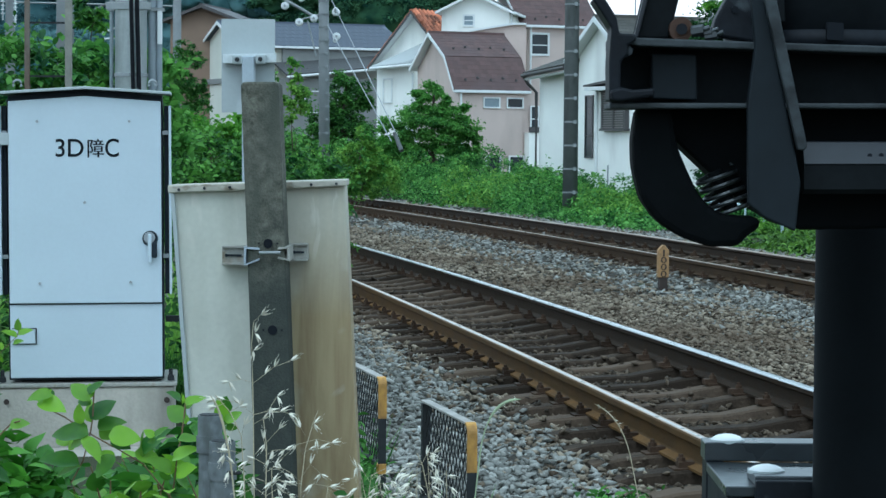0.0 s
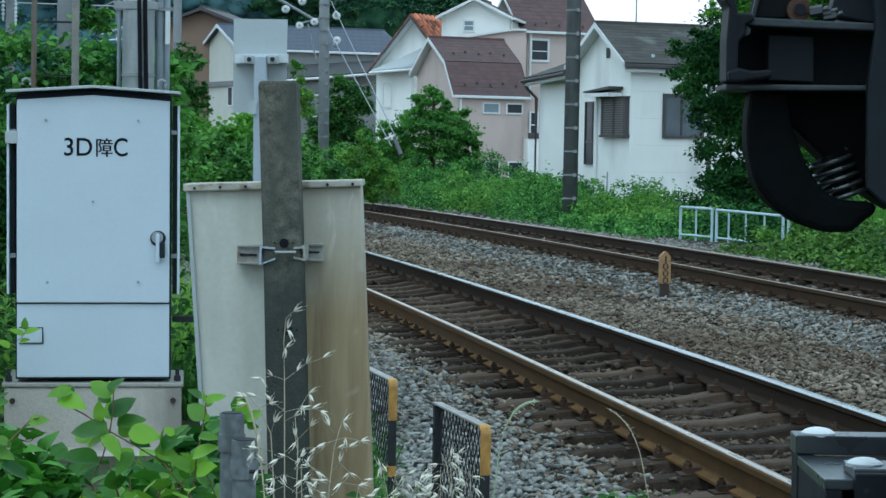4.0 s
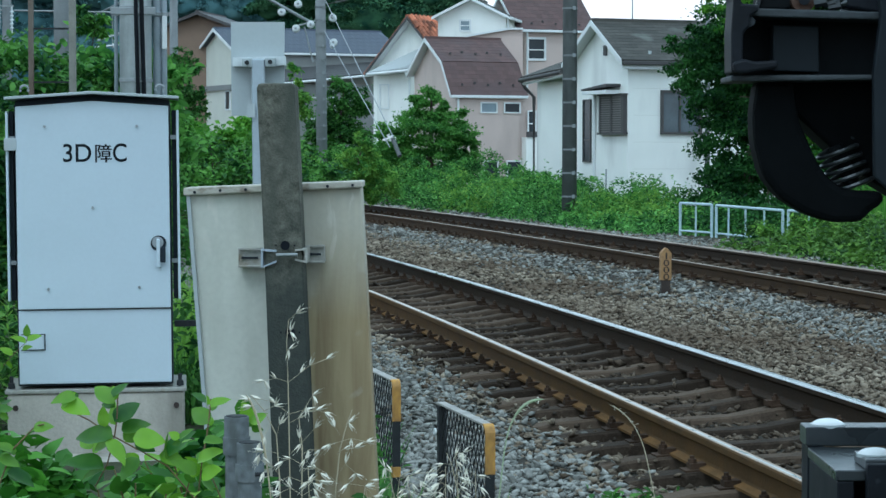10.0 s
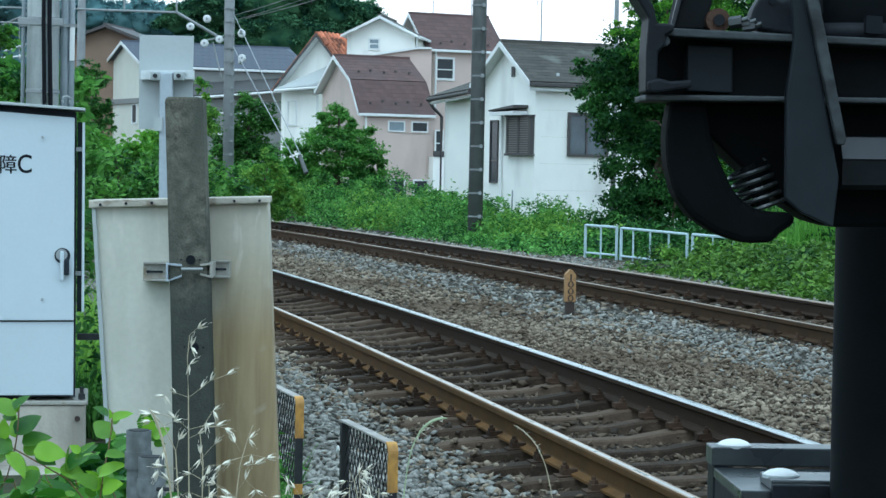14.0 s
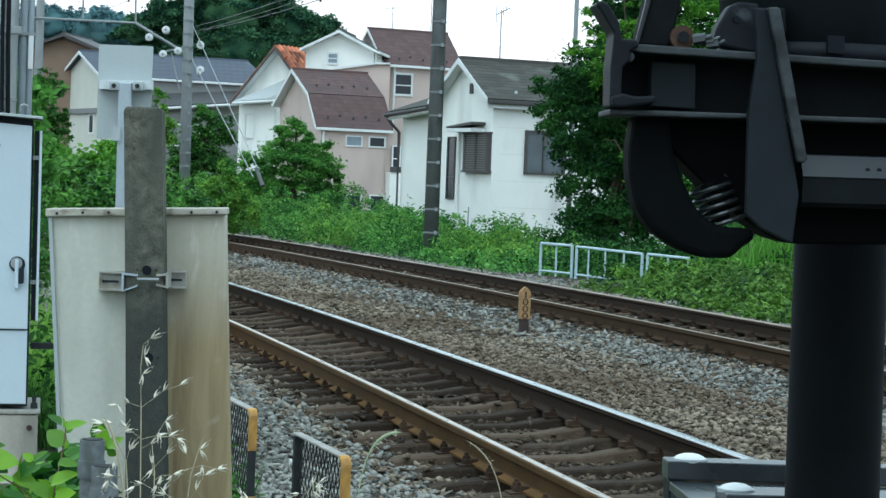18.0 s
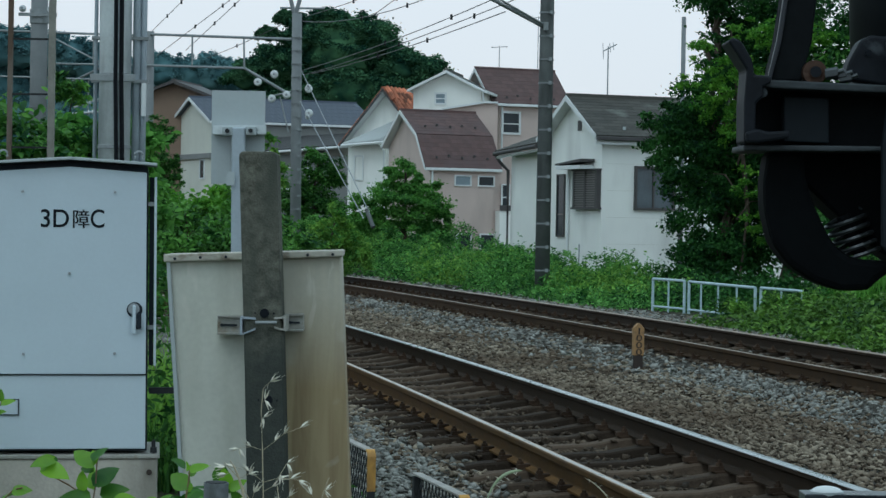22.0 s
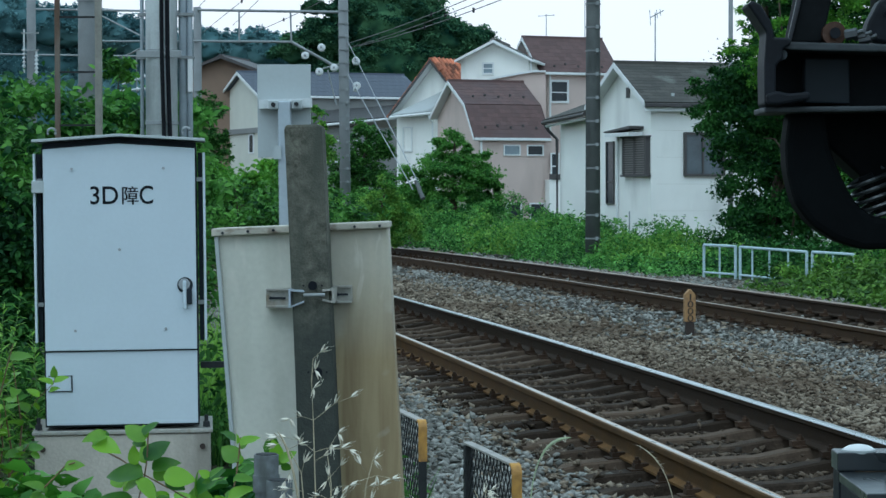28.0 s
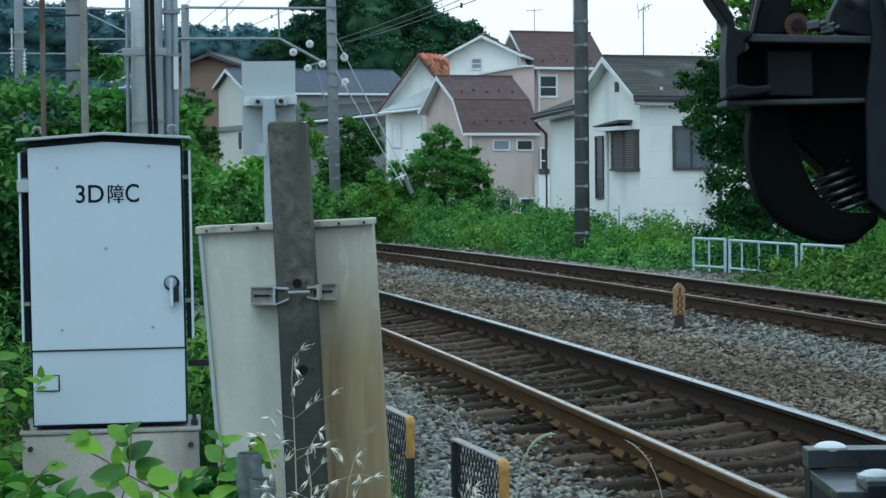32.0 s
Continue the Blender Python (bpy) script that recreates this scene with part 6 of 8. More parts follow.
def grass_tufts(name, boxes, n, height, seed, material, label):
    """Blades of grass over patches of the ground."""
    rng = np.random.default_rng(seed)
    pts = []
    for x0, y0, x1, y1, k in boxes:
        m = int(n * k)
        pts.append(np.stack([rng.uniform(x0, x1, m), rng.uniform(y0, y1, m)], -1))
    p = np.concatenate(pts)
    z = ground_z(p[:, 0], p[:, 1])
    m = len(p)
    h = height * rng.uniform(0.4, 1.2, m)
    an = rng.uniform(0, 2 * np.pi, m)
    lean = h * rng.uniform(0.1, 0.6, m)
    d = np.stack([np.cos(an), np.sin(an)], -1)
    w = np.stack([-np.sin(an), np.cos(an)], -1) * (0.004 + 0.01 * height)
    b3 = np.concatenate([p, z[:, None] - 0.02], 1)
    def at(q, k, side):
        o = np.zeros((m, 3))
        o[:, :2] = d * (lean * q * q)[:, None] + w * side * k
        o[:, 2] = h * q
        return b3 + o
    verts = np.stack([at(0, 1, 1), at(0, 1, -1), at(0.55, 0.8, -1), at(0.55, 0.8, 1), at(1.0, 0.05, -1), at(1.0, 0.05, 1)], 1).reshape(-1, 3)
    i = (np.arange(m) * 6)[:, None]
    f = np.concatenate([i + [0, 1, 2, 3], i + [3, 2, 4, 5]], 1).reshape(-1, 4)
    return tagged(new(name, big_mesh(name, verts, f, material)), label, "grass", kind="stuff")


relay_cabinet()
leaning_box()
concrete_post()
plate_on_pole()
conduits()
mesh_guard(0.124, 7.13, 0.556, 0.67, 13.2)
mesh_guard(-0.198, 8.60, 0.548, 0.72, 13.2)
crossing_clamp()
bolted_tray()
knotweed()
weed_fill()
OATS = [
    oat_plant([(-0.2490, 0.7520), (-0.2510, 0.8570), (-0.2530, 0.9900), (-0.2540, 1.0400), (-0.2560, 1.1030), (-0.2530, 1.1380)], [[(-0.2530, 1.1380), (-0.2420, 1.1480)], [(-0.2540, 1.1160), (-0.2510, 1.1200)], [(-0.2560, 1.0900), (-0.2530, 1.0920)], [(-0.2540, 1.0400), (-0.2720, 1.0470), (-0.2900, 1.0450)], [(-0.2540, 1.0400), (-0.2350, 1.0550), (-0.2200, 1.0680), (-0.1950, 1.0760)], [(-0.2530, 0.9900), (-0.2740, 1.0080), (-0.2960, 1.0160), (-0.3120, 1.0140)], [(-0.2530, 0.9900), (-0.2300, 0.9970), (-0.2100, 0.9980), (-0.1980, 0.9930)], [(-0.2520, 0.9760), (-0.2390, 0.9840), (-0.2250, 1.0050), (-0.2160, 1.0200)], [(-0.2510, 0.9270), (-0.2340, 0.9450), (-0.2120, 0.9700)]], 3.6, 1),
    oat_plant([(-0.2600, 0.7610), (-0.2640, 0.8910), (-0.2690, 0.9640), (-0.2870, 1.0010), (-0.3100, 1.0270)], [[(-0.2780, 0.9840), (-0.2870, 0.9640), (-0.2940, 0.9530)], [(-0.2870, 1.0010), (-0.2720, 1.0100)], [(-0.2690, 0.9640), (-0.2640, 0.9810)], [(-0.2660, 0.9340), (-0.2870, 0.9420), (-0.2950, 0.9340)], [(-0.2640, 0.8990), (-0.2780, 0.9210), (-0.2880, 0.9080)], [(-0.2960, 1.0130), (-0.3060, 1.0100)]], 3.55, 2),
    oat_plant([(-0.1830, 0.7520), (-0.1790, 0.8750), (-0.1720, 0.9370), (-0.1610, 0.9760), (-0.1530, 0.9980)], [[(-0.1630, 0.9720), (-0.1580, 0.9790)], [(-0.1720, 0.9580), (-0.1790, 0.9720)], [(-0.1770, 0.9280), (-0.1660, 0.9380), (-0.1500, 0.9370)], [(-0.2120, 0.9190), (-0.1860, 0.9450), (-0.1550, 0.9520), (-0.1310, 0.9470)], [(-0.1780, 0.8930), (-0.1630, 0.9150), (-0.1480, 0.8970)], [(-0.1780, 0.8840), (-0.1940, 0.9010), (-0.2100, 0.9060)], [(-0.1800, 0.8660), (-0.1590, 0.8840), (-0.1340, 0.8770)]], 3.6, 3),
    oat_plant([(-0.2220, 0.7700), (-0.2240, 0.8810), (-0.2230, 0.9530), (-0.2280, 0.9960)], [[(-0.2240, 0.9410), (-0.2130, 0.9490), (-0.1960, 0.9480)], [(-0.2240, 0.9280), (-0.2400, 0.9360), (-0.2530, 0.9300)], [(-0.2250, 0.9150), (-0.2100, 0.9240), (-0.1970, 0.9120)], [(-0.2250, 0.9020), (-0.2440, 0.9080), (-0.2590, 0.8990)], [(-0.2250, 0.8980), (-0.2060, 0.9050), (-0.1930, 0.8980)], [(-0.2240, 0.8810), (-0.2400, 0.8910), (-0.2570, 0.8820)], [(-0.2240, 0.8790), (-0.2060, 0.8900), (-0.1890, 0.8790)], [(-0.2240, 0.9490), (-0.2270, 0.9660)], [(-0.2250, 0.9220), (-0.2190, 0.9350)], [(-0.2240, 0.8910), (-0.2140, 0.9010)]], 3.5, 4, 0.95)]
OATS += [oat_plant([(-0.0970, 0.5850), (-0.1040, 0.7190), (-0.0990, 0.7530), (-0.0710, 0.7670)], [[(-0.1020, 0.7420), (-0.1150, 0.7590), (-0.1290, 0.7700)], [(-0.0990, 0.7530), (-0.0820, 0.7530), (-0.0590, 0.7420)], [(-0.0980, 0.7480), (-0.0710, 0.7560), (-0.0420, 0.7590)], [(-0.1020, 0.7280), (-0.0760, 0.7370), (-0.0480, 0.7290)], [(-0.1040, 0.7190), (-0.0810, 0.7220), (-0.0590, 0.7140)]], 4.6, 5, 1.2),
    oat_plant([(0.0210, 0.5860), (0.0140, 0.7210), (0.0020, 0.7760), (-0.0090, 0.7990)], [[(0.0020, 0.7760), (-0.0150, 0.7760), (-0.0310, 0.7590)], [(0.0080, 0.7540), (0.0300, 0.7660), (0.0530, 0.7550)], [(0.0060, 0.7650), (-0.0090, 0.7540), (-0.0230, 0.7400)], [(0.0120, 0.7370), (0.0360, 0.7430), (0.0590, 0.7320)], [(0.0130, 0.7300), (-0.0090, 0.7340), (-0.0250, 0.7220)], [(0.0020, 0.7790), (0.0100, 0.7930), (0.0240, 0.8010)]], 4.6, 6, 1.2)]
OATS += [oat_head((-0.02, 4.6, -0.1), (-0.125, 4.6, 0.765), 18, -1, 11), oat_head((0.0, 4.62, -0.1), (-0.085, 4.62, 0.735), 16, -1, 12),
    oat_head((0.04, 4.6, -0.1), (0.012, 4.6, 0.80), 20, 1, 13), oat_head((-0.01, 4.58, -0.1), (-0.008, 4.58, 0.775), 16, -1, 14), oat_head((0.06, 4.63, -0.1), (0.05, 4.63, 0.76), 14, -1, 15),
    oat_head((-0.21, 3.6, -0.1), (-0.135, 3.6, 0.88), 16, 1, 16), oat_head((-0.21, 3.62, -0.1), (-0.225, 3.62, 0.905), 16, 1, 17)]
nodding_grass((-0.262, 3.58, -0.09), (-0.274, 3.58, 0.95), (-0.318, 3.58, 1.023), "straight dry white grass stem", M_OATSTEM, 0.0022, False)
nodding_grass((0.1, 5.56, 0.39), (0.143, 5.578, 0.783), (0.228, 5.579, 0.801), "pale green grass stem nodding over the guard panel", M_PALESTEM, 0.0042)
nodding_grass((0.763, 8.145, -0.001), (0.673, 8.165, 0.438), (0.569, 8.168, 0.502), "thin dry grass stem beside the rail", M_OATSTEM, 0.0022)
grass_tufts("verge_grass", [(-0.55, 5.6, 0.16, 8.6, 1.0), (-0.75, 8.4, -0.25, 10.5, 0.6), (0.2, 5.2, 0.75, 7.0, 0.5), (-1.62, 12.4, -1.1, 14.6, 1.0)], 1300, 0.36, 3, L_GRASS, "green verge grass round the guard panels")
grass_tufts("reed_grass", [(6.45, 34.6, 7.7, 37.6, 1.0)], 900, 0.95, 8, L_HERB, "tall bright green reed grass beside the white fence")
grass_tufts("tall_grass", [(-1.75, 12.6, -1.15, 15.6, 1.0)], 500, 0.75, 9, L_HERB, "tall bright green grass between the cabinet and the box")
verge_weeds()
side_weeds()
willowherb()
side_knotweed()



# ---- poles and overhead line ----


def steel_poles():
    """Tubes with cables just behind the cabinet."""
    t = thing("cable_pole", "grey-blue steel cable pole with black cables strapped on", "pole", (-1.882, 13.96, -0.08))
    part("tube", rodded((0, 0, 0), (0.0, 0, 6), 0.096, 0.094, 24), M_GALVPALE, t, smooth=True)
    part("cable", tube_path(bmesh.new(), [(0.066, -0.09, 0.2), (0.068, -0.09, 1.5), (0.048, -0.10, 2.3), (0.034, -0.108, 6)], 0.014, 8), M_CABLE, t, "black cable")
    part("cable", tube_path(bmesh.new(), [(0.034, -0.104, 0.2), (0.036, -0.104, 1.4), (0.014, -0.108, 2.3), (0.0, -0.112, 6)], 0.012, 8), M_CABLE, t, "black cable")
    for z in (1.89, 2.32, 3.2):
        part("strap", rodded((0, 0, z), (0, 0, z + 0.022), 0.102, 0.102, 24), M_GALV, t)
    part("cross_strap", boxed(-0.14, -0.102, 2.29, 0.13, -0.09, 2.335, 0.004), M_GALV, t)
    for dx, r, top, label in ((0.120, 0.026, 6.0, "thin grey-blue steel conduit pole"), (0.162, 0.018, 5.5, "thin grey-blue steel conduit pole"), (-0.128, 0.012, 6.0, "thin grey rod beside the cable pole"), (-0.1, 0.008, 6.0, "thin grey rod beside the cable pole")):
        p = thing("conduit_pole", label, "pole", (-1.882 + dx, 14.02, -0.08), group="conduit poles")
        part("tube", rodded((0, 0, 0), (0, 0, top), r, r, 14), M_STEELBLUE, p, smooth=True)
        for z in (2.29, 2.55, 3.1):
            part("strap", boxed(-r - 0.012, -r - 0.01, z, r + 0.012, r, z + 0.02), M_GALV, p)
        if dx > 0.15:
            part("tag", boxed(-0.008, -r - 0.02, 2.09, 0.02, -r, 2.29, 0.003), M_TRIM, p, "small white plastic tag")
    # two rusty posts joined by rungs
    f = thing("rusty_frame", "rusty steel posts joined by thin rungs", "frame", (-2.691, 14.95, -0.08))
    gap = 0.267
    part("post", boxed(-0.016, -0.016, 0, 0.016, 0.016, 6, 0.003), M_RUSTPOST, f)
    part("post", boxed(gap - 0.022, -0.016, 0, gap + 0.022, 0.016, 6, 0.003), M_RUSTPALE, f, "faded grey-brown post")
    for z in (1.833 + 0.08, 2.177 + 0.08, 2.532 + 0.08):
        part("rung", boxed(0.016, -0.008, z, gap - 0.022, 0.008, z + 0.012), M_FRAMEDARK, f)


def line_pole(x, y, r, h, label, lean=0.0, bands=(), material=None, foot=None):
    t = thing("line_pole", label, "utility pole", (x, y, -0.3), tilt=(0, lean), group="overhead line poles")
    part("shaft", rodded((0, 0, 0), (0, 0, h), r * 1.08, r * 0.94, 24), material or M_POLE, t, smooth=True)
    for z in bands:
        b = part("band", rodded((0, 0, z), (0, 0, z + 0.035), r * 1.09, r * 1.09, 24), M_POLEPALE, t, "thin steel band")
        part("buckle", boxed(r * 0.35, -r * 1.25, z - 0.02, r * 0.75, -r * 0.9, z + 0.055, 0.004), M_GALV, b)
    return t


def insulator(parent, p, r=0.16):
    bm = bmesh.new()
    for k in range(3):
        rod(bm, (p[0], p[1] - 0.06 + k * 0.05, p[2]), (p[0], p[1] - 0.03 + k * 0.05, p[2]), r * (0.75 + 0.12 * k), r * (0.8 + 0.12 * k), 18)
    i = part("insulator", bm, M_CERAMIC, parent, "white ceramic insulator")
    part("insulator_pin", rodded((p[0], p[1] - 0.02, p[2]), (p[0], p[1] - 0.1, p[2]), 0.04, 0.04, 10), M_GREYPIPE, i)


def overhead():
    near = line_pole(2.452, 46.993, 0.142, 9.5, "dark concrete overhead line pole with steel bands", 0.1, [0.75 + 0.475 * k for k in range(14)])
    top = Vector((2.429, 46.95, 5.389))
    part("bracket_arm", rodded(top, Vector((0.095, 45.091, 6.375)), 0.04), M_GALV, near).matrix_parent_inverse = near.matrix_basis.inverted()
    part("bracket_stay", rodded(Vector((2.387, 46.852, 5.448)), Vector((0.113, 45.091, 6.486)), 0.02), M_GALV, near).matrix_parent_inverse = near.matrix_basis.inverted()
    part("bracket_clamp", rodded(top + Vector((0, -0.17, -0.06)), top + Vector((0, -0.17, 0.1)), 0.05, 0.05, 8), M_GALV, near).matrix_parent_inverse = near.matrix_basis.inverted()
    far = line_pole(-4.016, 73.937, 0.165, 7.993 + 0.3, "pale concrete overhead line pole with a cantilever", -0.5, [1.2 + 0.42 * k for k in range(16)], M_POLEPALE)
    # the fork and cross-arm on its top
    foot = Vector((-4.183, 74.411, 7.919))
    for tip in ((-4.452, 74.432, 8.994), (-3.894, 74.398, 9.012)):
        part("fork_arm", rodded(foot, Vector(tip), 0.07, 0.06, 10), M_POLEPALE, far).matrix_parent_inverse = far.matrix_basis.inverted()
    part("cross_arm", rodded(Vector((-4.661, 74.441, 8.21)), Vector((-3.236, 74.355, 8.203)), 0.035, 0.035, 8), M_GALV, far).matrix_parent_inverse = far.matrix_basis.inverted()
    # the cantilever frame and portal beam
    fr = thing("cantilever_frame", "grey steel cantilever and portal beams with white insulators", "catenary frame")
    P = lambda q: Vector(q)
    for a, b, r in (((-3.991, 73.998, 5.245), (-5.748, 73.99, 6.227), 0.05), ((-5.748, 73.99, 6.227), (-9.587, 79.945, 6.656), 0.04), ((-4.093, 74.03, 7.175), (-9.496, 79.965, 7.73), 0.045), ((-5.748, 73.99, 6.227), (-5.772, 74.006, 7.165), 0.03), ((-4.227, 73.999, 5.514), (-4.894, 73.987, 5.33), 0.03), ((-7.707, 76.967, 6.468), (-7.714, 76.984, 7.445), 0.03), ((-9.593, 79.962, 7.671), (-16.881, 87.873, 8.409), 0.04), ((-9.587, 79.945, 6.656), (-13.764, 85.893, 7.05), 0.035), ((-11.601, 83.922, 6.93), (-13.77, 85.91, 8.015), 0.03), ((-11.976, 83.934, 7.952), (-11.97, 83.916, 6.928), 0.03), ((-14.718, 87.858, 5.804), (-11.6, 83.92, 6.848), 0.04)):
        part("beam", rodded(P(a), P(b), r, r, 10), M_GALV, fr)
    for q in ((-4.764, 73.601, 6.027), (-5.283, 73.589, 5.772), (-4.831, 73.586, 5.255), (-3.667, 73.609, 5.585), (-3.644, 73.595, 4.813), (-4.365, 73.595, 5.383)):
        insulator(fr, q, 0.125)
    part("drop_rod", rodded(P((-4.562, 73.591, 5.31)), P((-4.286, 73.575, 4.199)), 0.025), M_GALV, fr)
    line_pole(-9.46, 79.997, 0.145, 7.827 + 0.3, "weathered grey concrete pole of the portal", 0, [4.6, 5.2], M_POLEPALE)
    line_pole(-9.628, 57.9, 0.21, 11.0, "thick pale concrete pole among the trees", 0, [3.6, 4.4], M_POLEPALE)
    line_pole(-14.233, 74.854, 0.15, 10.0, "far pale concrete pole above the bushes", 0, [4.2, 4.6], M_POLEPALE)
    line_pole(6.465, 57.9, 0.06, 6.95, "slim pale pole behind the garden trees", 0, [], M_POLEPALE)
    arm = thing("pole_crossarm", "steel cross-arm with white insulators on a thick pole", "cross-arm")
    part("arm", boxed(-10.1, 57.6, 6.36, -9.15, 57.66, 6.44), M_GALV, arm)
    part("clamp", rodded((-9.628, 57.9, 6.2), (-9.628, 57.9, 6.55), 0.24, 0.24, 20), M_GALV, arm)
    for x in (-10.0, -9.3):
        insulator(arm, (x, 57.55, 6.54), 0.09)
    string = thing("insulator_string", "pale insulator strings and clamps on a far pole", "insulator")
    for x, z0, z1 in ((-14.42, 5.3, 6.7), (-14.02, 5.1, 6.0)):
        part("rod", rodded((x, 74.6, z0), (x, 74.6, z1), 0.03, 0.03, 8), M_GALVPALE, string)
        for k in range(5):
            z = z0 + 0.2 + k * 0.13
            part("disc", rodded((x, 74.6, z), (x, 74.6, z + 0.04), 0.07, 0.05, 14), M_GALVPALE, string)
    for z in (6.0, 6.55):
        part("bracket", boxed(-14.5, 74.55, z, -13.95, 74.62, z + 0.045), M_GALV, string)
    rail_line = thing("portal_rail", "thin grey rail between far portal poles", "beam")
    part("upper_rail", rodded((-17.2, 80.2, 6.25), (-9.6, 80.2, 6.12), 0.03, 0.03, 8), M_GALV, rail_line)
    for x in (-15.2, -13.4, -11.6):
        part("hanger", rodded((x, 80.2, 4.9), (x, 80.2, 6.2), 0.02, 0.02, 6), M_GALV, rail_line)
    for a, b in (((-12.1, 80.2, 5.18), (-10.9, 80.2, 5.6)), ((-12.2, 80.2, 4.95), (-10.85, 80.2, 5.08))):
        a, b = Vector(a), Vector(b)
        tie = part("strain_insulator", rodded(a, b, 0.035, 0.035, 8), M_GALVPALE, rail_line, "white strain insulator")
        for k in range(4):
            q = a.lerp(b, 0.45 + 0.1 * k)
            part("disc", rodded(q, q + (b - a) * 0.03, 0.08, 0.08, 12), M_CERAMIC, tie)
    # guy wires
    g = thing("guy_wires", "two thin guy wires with a grey foot guard", "guy wire")
    for a, b, q in (((-3.98, 74.06, 6.296), (-1.325, 59.97, 1.54), (-3.60, 72.03, 5.57)), ((-3.98, 74.035, 5.249), (-1.515, 59.97, 1.48), (-3.60, 71.92, 4.62))):
        part("wire", rodded(P(a), P(b), 0.013, 0.013, 6), M_GREYPIPE, g)
        insulator(g, q, 0.075)
    part("guard", rodded(P((-1.443, 59.98, 1.70)), P((-1.25, 59.62, 1.25)), 0.05, 0.06, 12), M_POLE, g, "grey sleeve")
    # overhead wires
    for a, b, sag in (((-3.87, 74.385, 6.07), (3.229, 42.897, 6.269), 0.15), ((-4, 74.393, 6.192), (2.558, 43.94, 6.26), 0.15), ((-3.601, 74.368, 6.115), (1.617, 47, 5.706), 0.1), ((-4.052, 74.403, 7.797), (1.087, 50.042, 6.741), 0.35), ((-3.805, 74.388, 7.95), (0.121, 55.112, 7.373), 0.05), ((-1.499, 66.231, 7.289), (0.123, 55.112, 7.333), 0.0), ((-10.164, 84.793, 8.026), (-6.043, 62.501, 7.777), 0.0), ((-9.813, 84.769, 7.3), (-4.247, 60.388, 7.771), 0.0), ((-8.716, 84.703, 7.541), (-4.216, 60.386, 7.713), 0.0), ((-7.99, 84.658, 7.258), (-4.705, 75.444, 7.736), 0.05)):
        w = thing("overhead_wire", "thin dark overhead line wire", "wire", group="overhead wires")
        a, b = P(a), P(b)
        part("strand", tube_path(bmesh.new(), [a.lerp(b, k / 8) + Vector((0, 0, -4 * sag * (k / 8) * (1 - k / 8))) for k in range(9)], 0.012, 5), M_WIRE, w)
        for k in (0.45, 0.7):
            q = a.lerp(b, k) + Vector((0, 0, -4 * sag * k * (1 - k)))
            part("spacer", rodded(q + Vector((0, 0, -0.06)), q + Vector((0, 0, 0.06)), 0.028, 0.028, 8), M_FRAMEDARK, w)


# ---- houses ----


def window(parent, face, a, z, w, h, frame=0.05, glass=None, bars=(0.5,), rim=None, proud=0.05):
    """A window on a wall: face 'f' lies at y = 0 along x, face 'g' at x = 0 along y."""
    def put(name, u0, v0, u1, v1, d0, d1, material, par, label=""):
        if face == "f":
            return part(name, boxed(u0, -d1, v0, u1, -d0, v1), material, par, label)
        return part(name, boxed(-d1, u0, v0, -d0, u1, v1), material, par, label)
    g = put("window", a, z, a + w, z + h, -0.03, 0.02, glass or M_GLASS, parent)
    rim = rim or M_TRIM
    put("frame", a - frame, z - frame, a + w + frame, z, 0, proud, rim, g)
    put("frame", a - frame, z + h, a + w + frame, z + h + frame, 0, proud, rim, g)
    put("frame", a - frame, z, a, z + h, 0, proud, rim, g)
    put("frame", a + w, z, a + w + frame, z + h, 0, proud, rim, g)
    for b in bars:
        put("glazing_bar", a, z + h * b - 0.02, a + w, z + h * b + 0.02, 0, proud * 0.8, rim, g)
    return g


def shutter(parent, face, a, z, w, h, boxes=True):
    """A window behind louvred shutters in a dark projecting frame."""
    def put(name, u0, v0, u1, v1, d0, d1, material, par, label=""):
        if face == "f":
            return part(name, boxed(u0, -d1, v0, u1, -d0, v1), material, par, label)
        return part(name, boxed(-d1, u0, v0, -d0, u1, v1), material, par, label)
    # backing in a dark colour, for the shade between the louvres
    s = put("shutter", a, z, a + w, z + h, 0, 0.10, M_FASCIA, parent, "brown louvred shutter")
    put("shutter_frame", a - 0.05, z - 0.06, a + w + 0.05, z, 0, 0.16, M_FASCIA, s)
    put("shutter_frame", a - 0.05, z + h, a + w + 0.05, z + h + 0.05, 0, 0.16, M_FASCIA, s)
    n = 16
    for k in range(n):
        put("louvre", a + 0.02, z + h * k / n + 0.012, a + w - 0.02, z + h * (k + 0.62) / n, 0.10, 0.125, M_SHUTTER, s)
    for u in (0.0, 0.46, 0.93):
        put("stile", a + w * u, z, a + w * (u + 0.07), z + h, 0.10, 0.135, M_FASCIA, s)
    return s


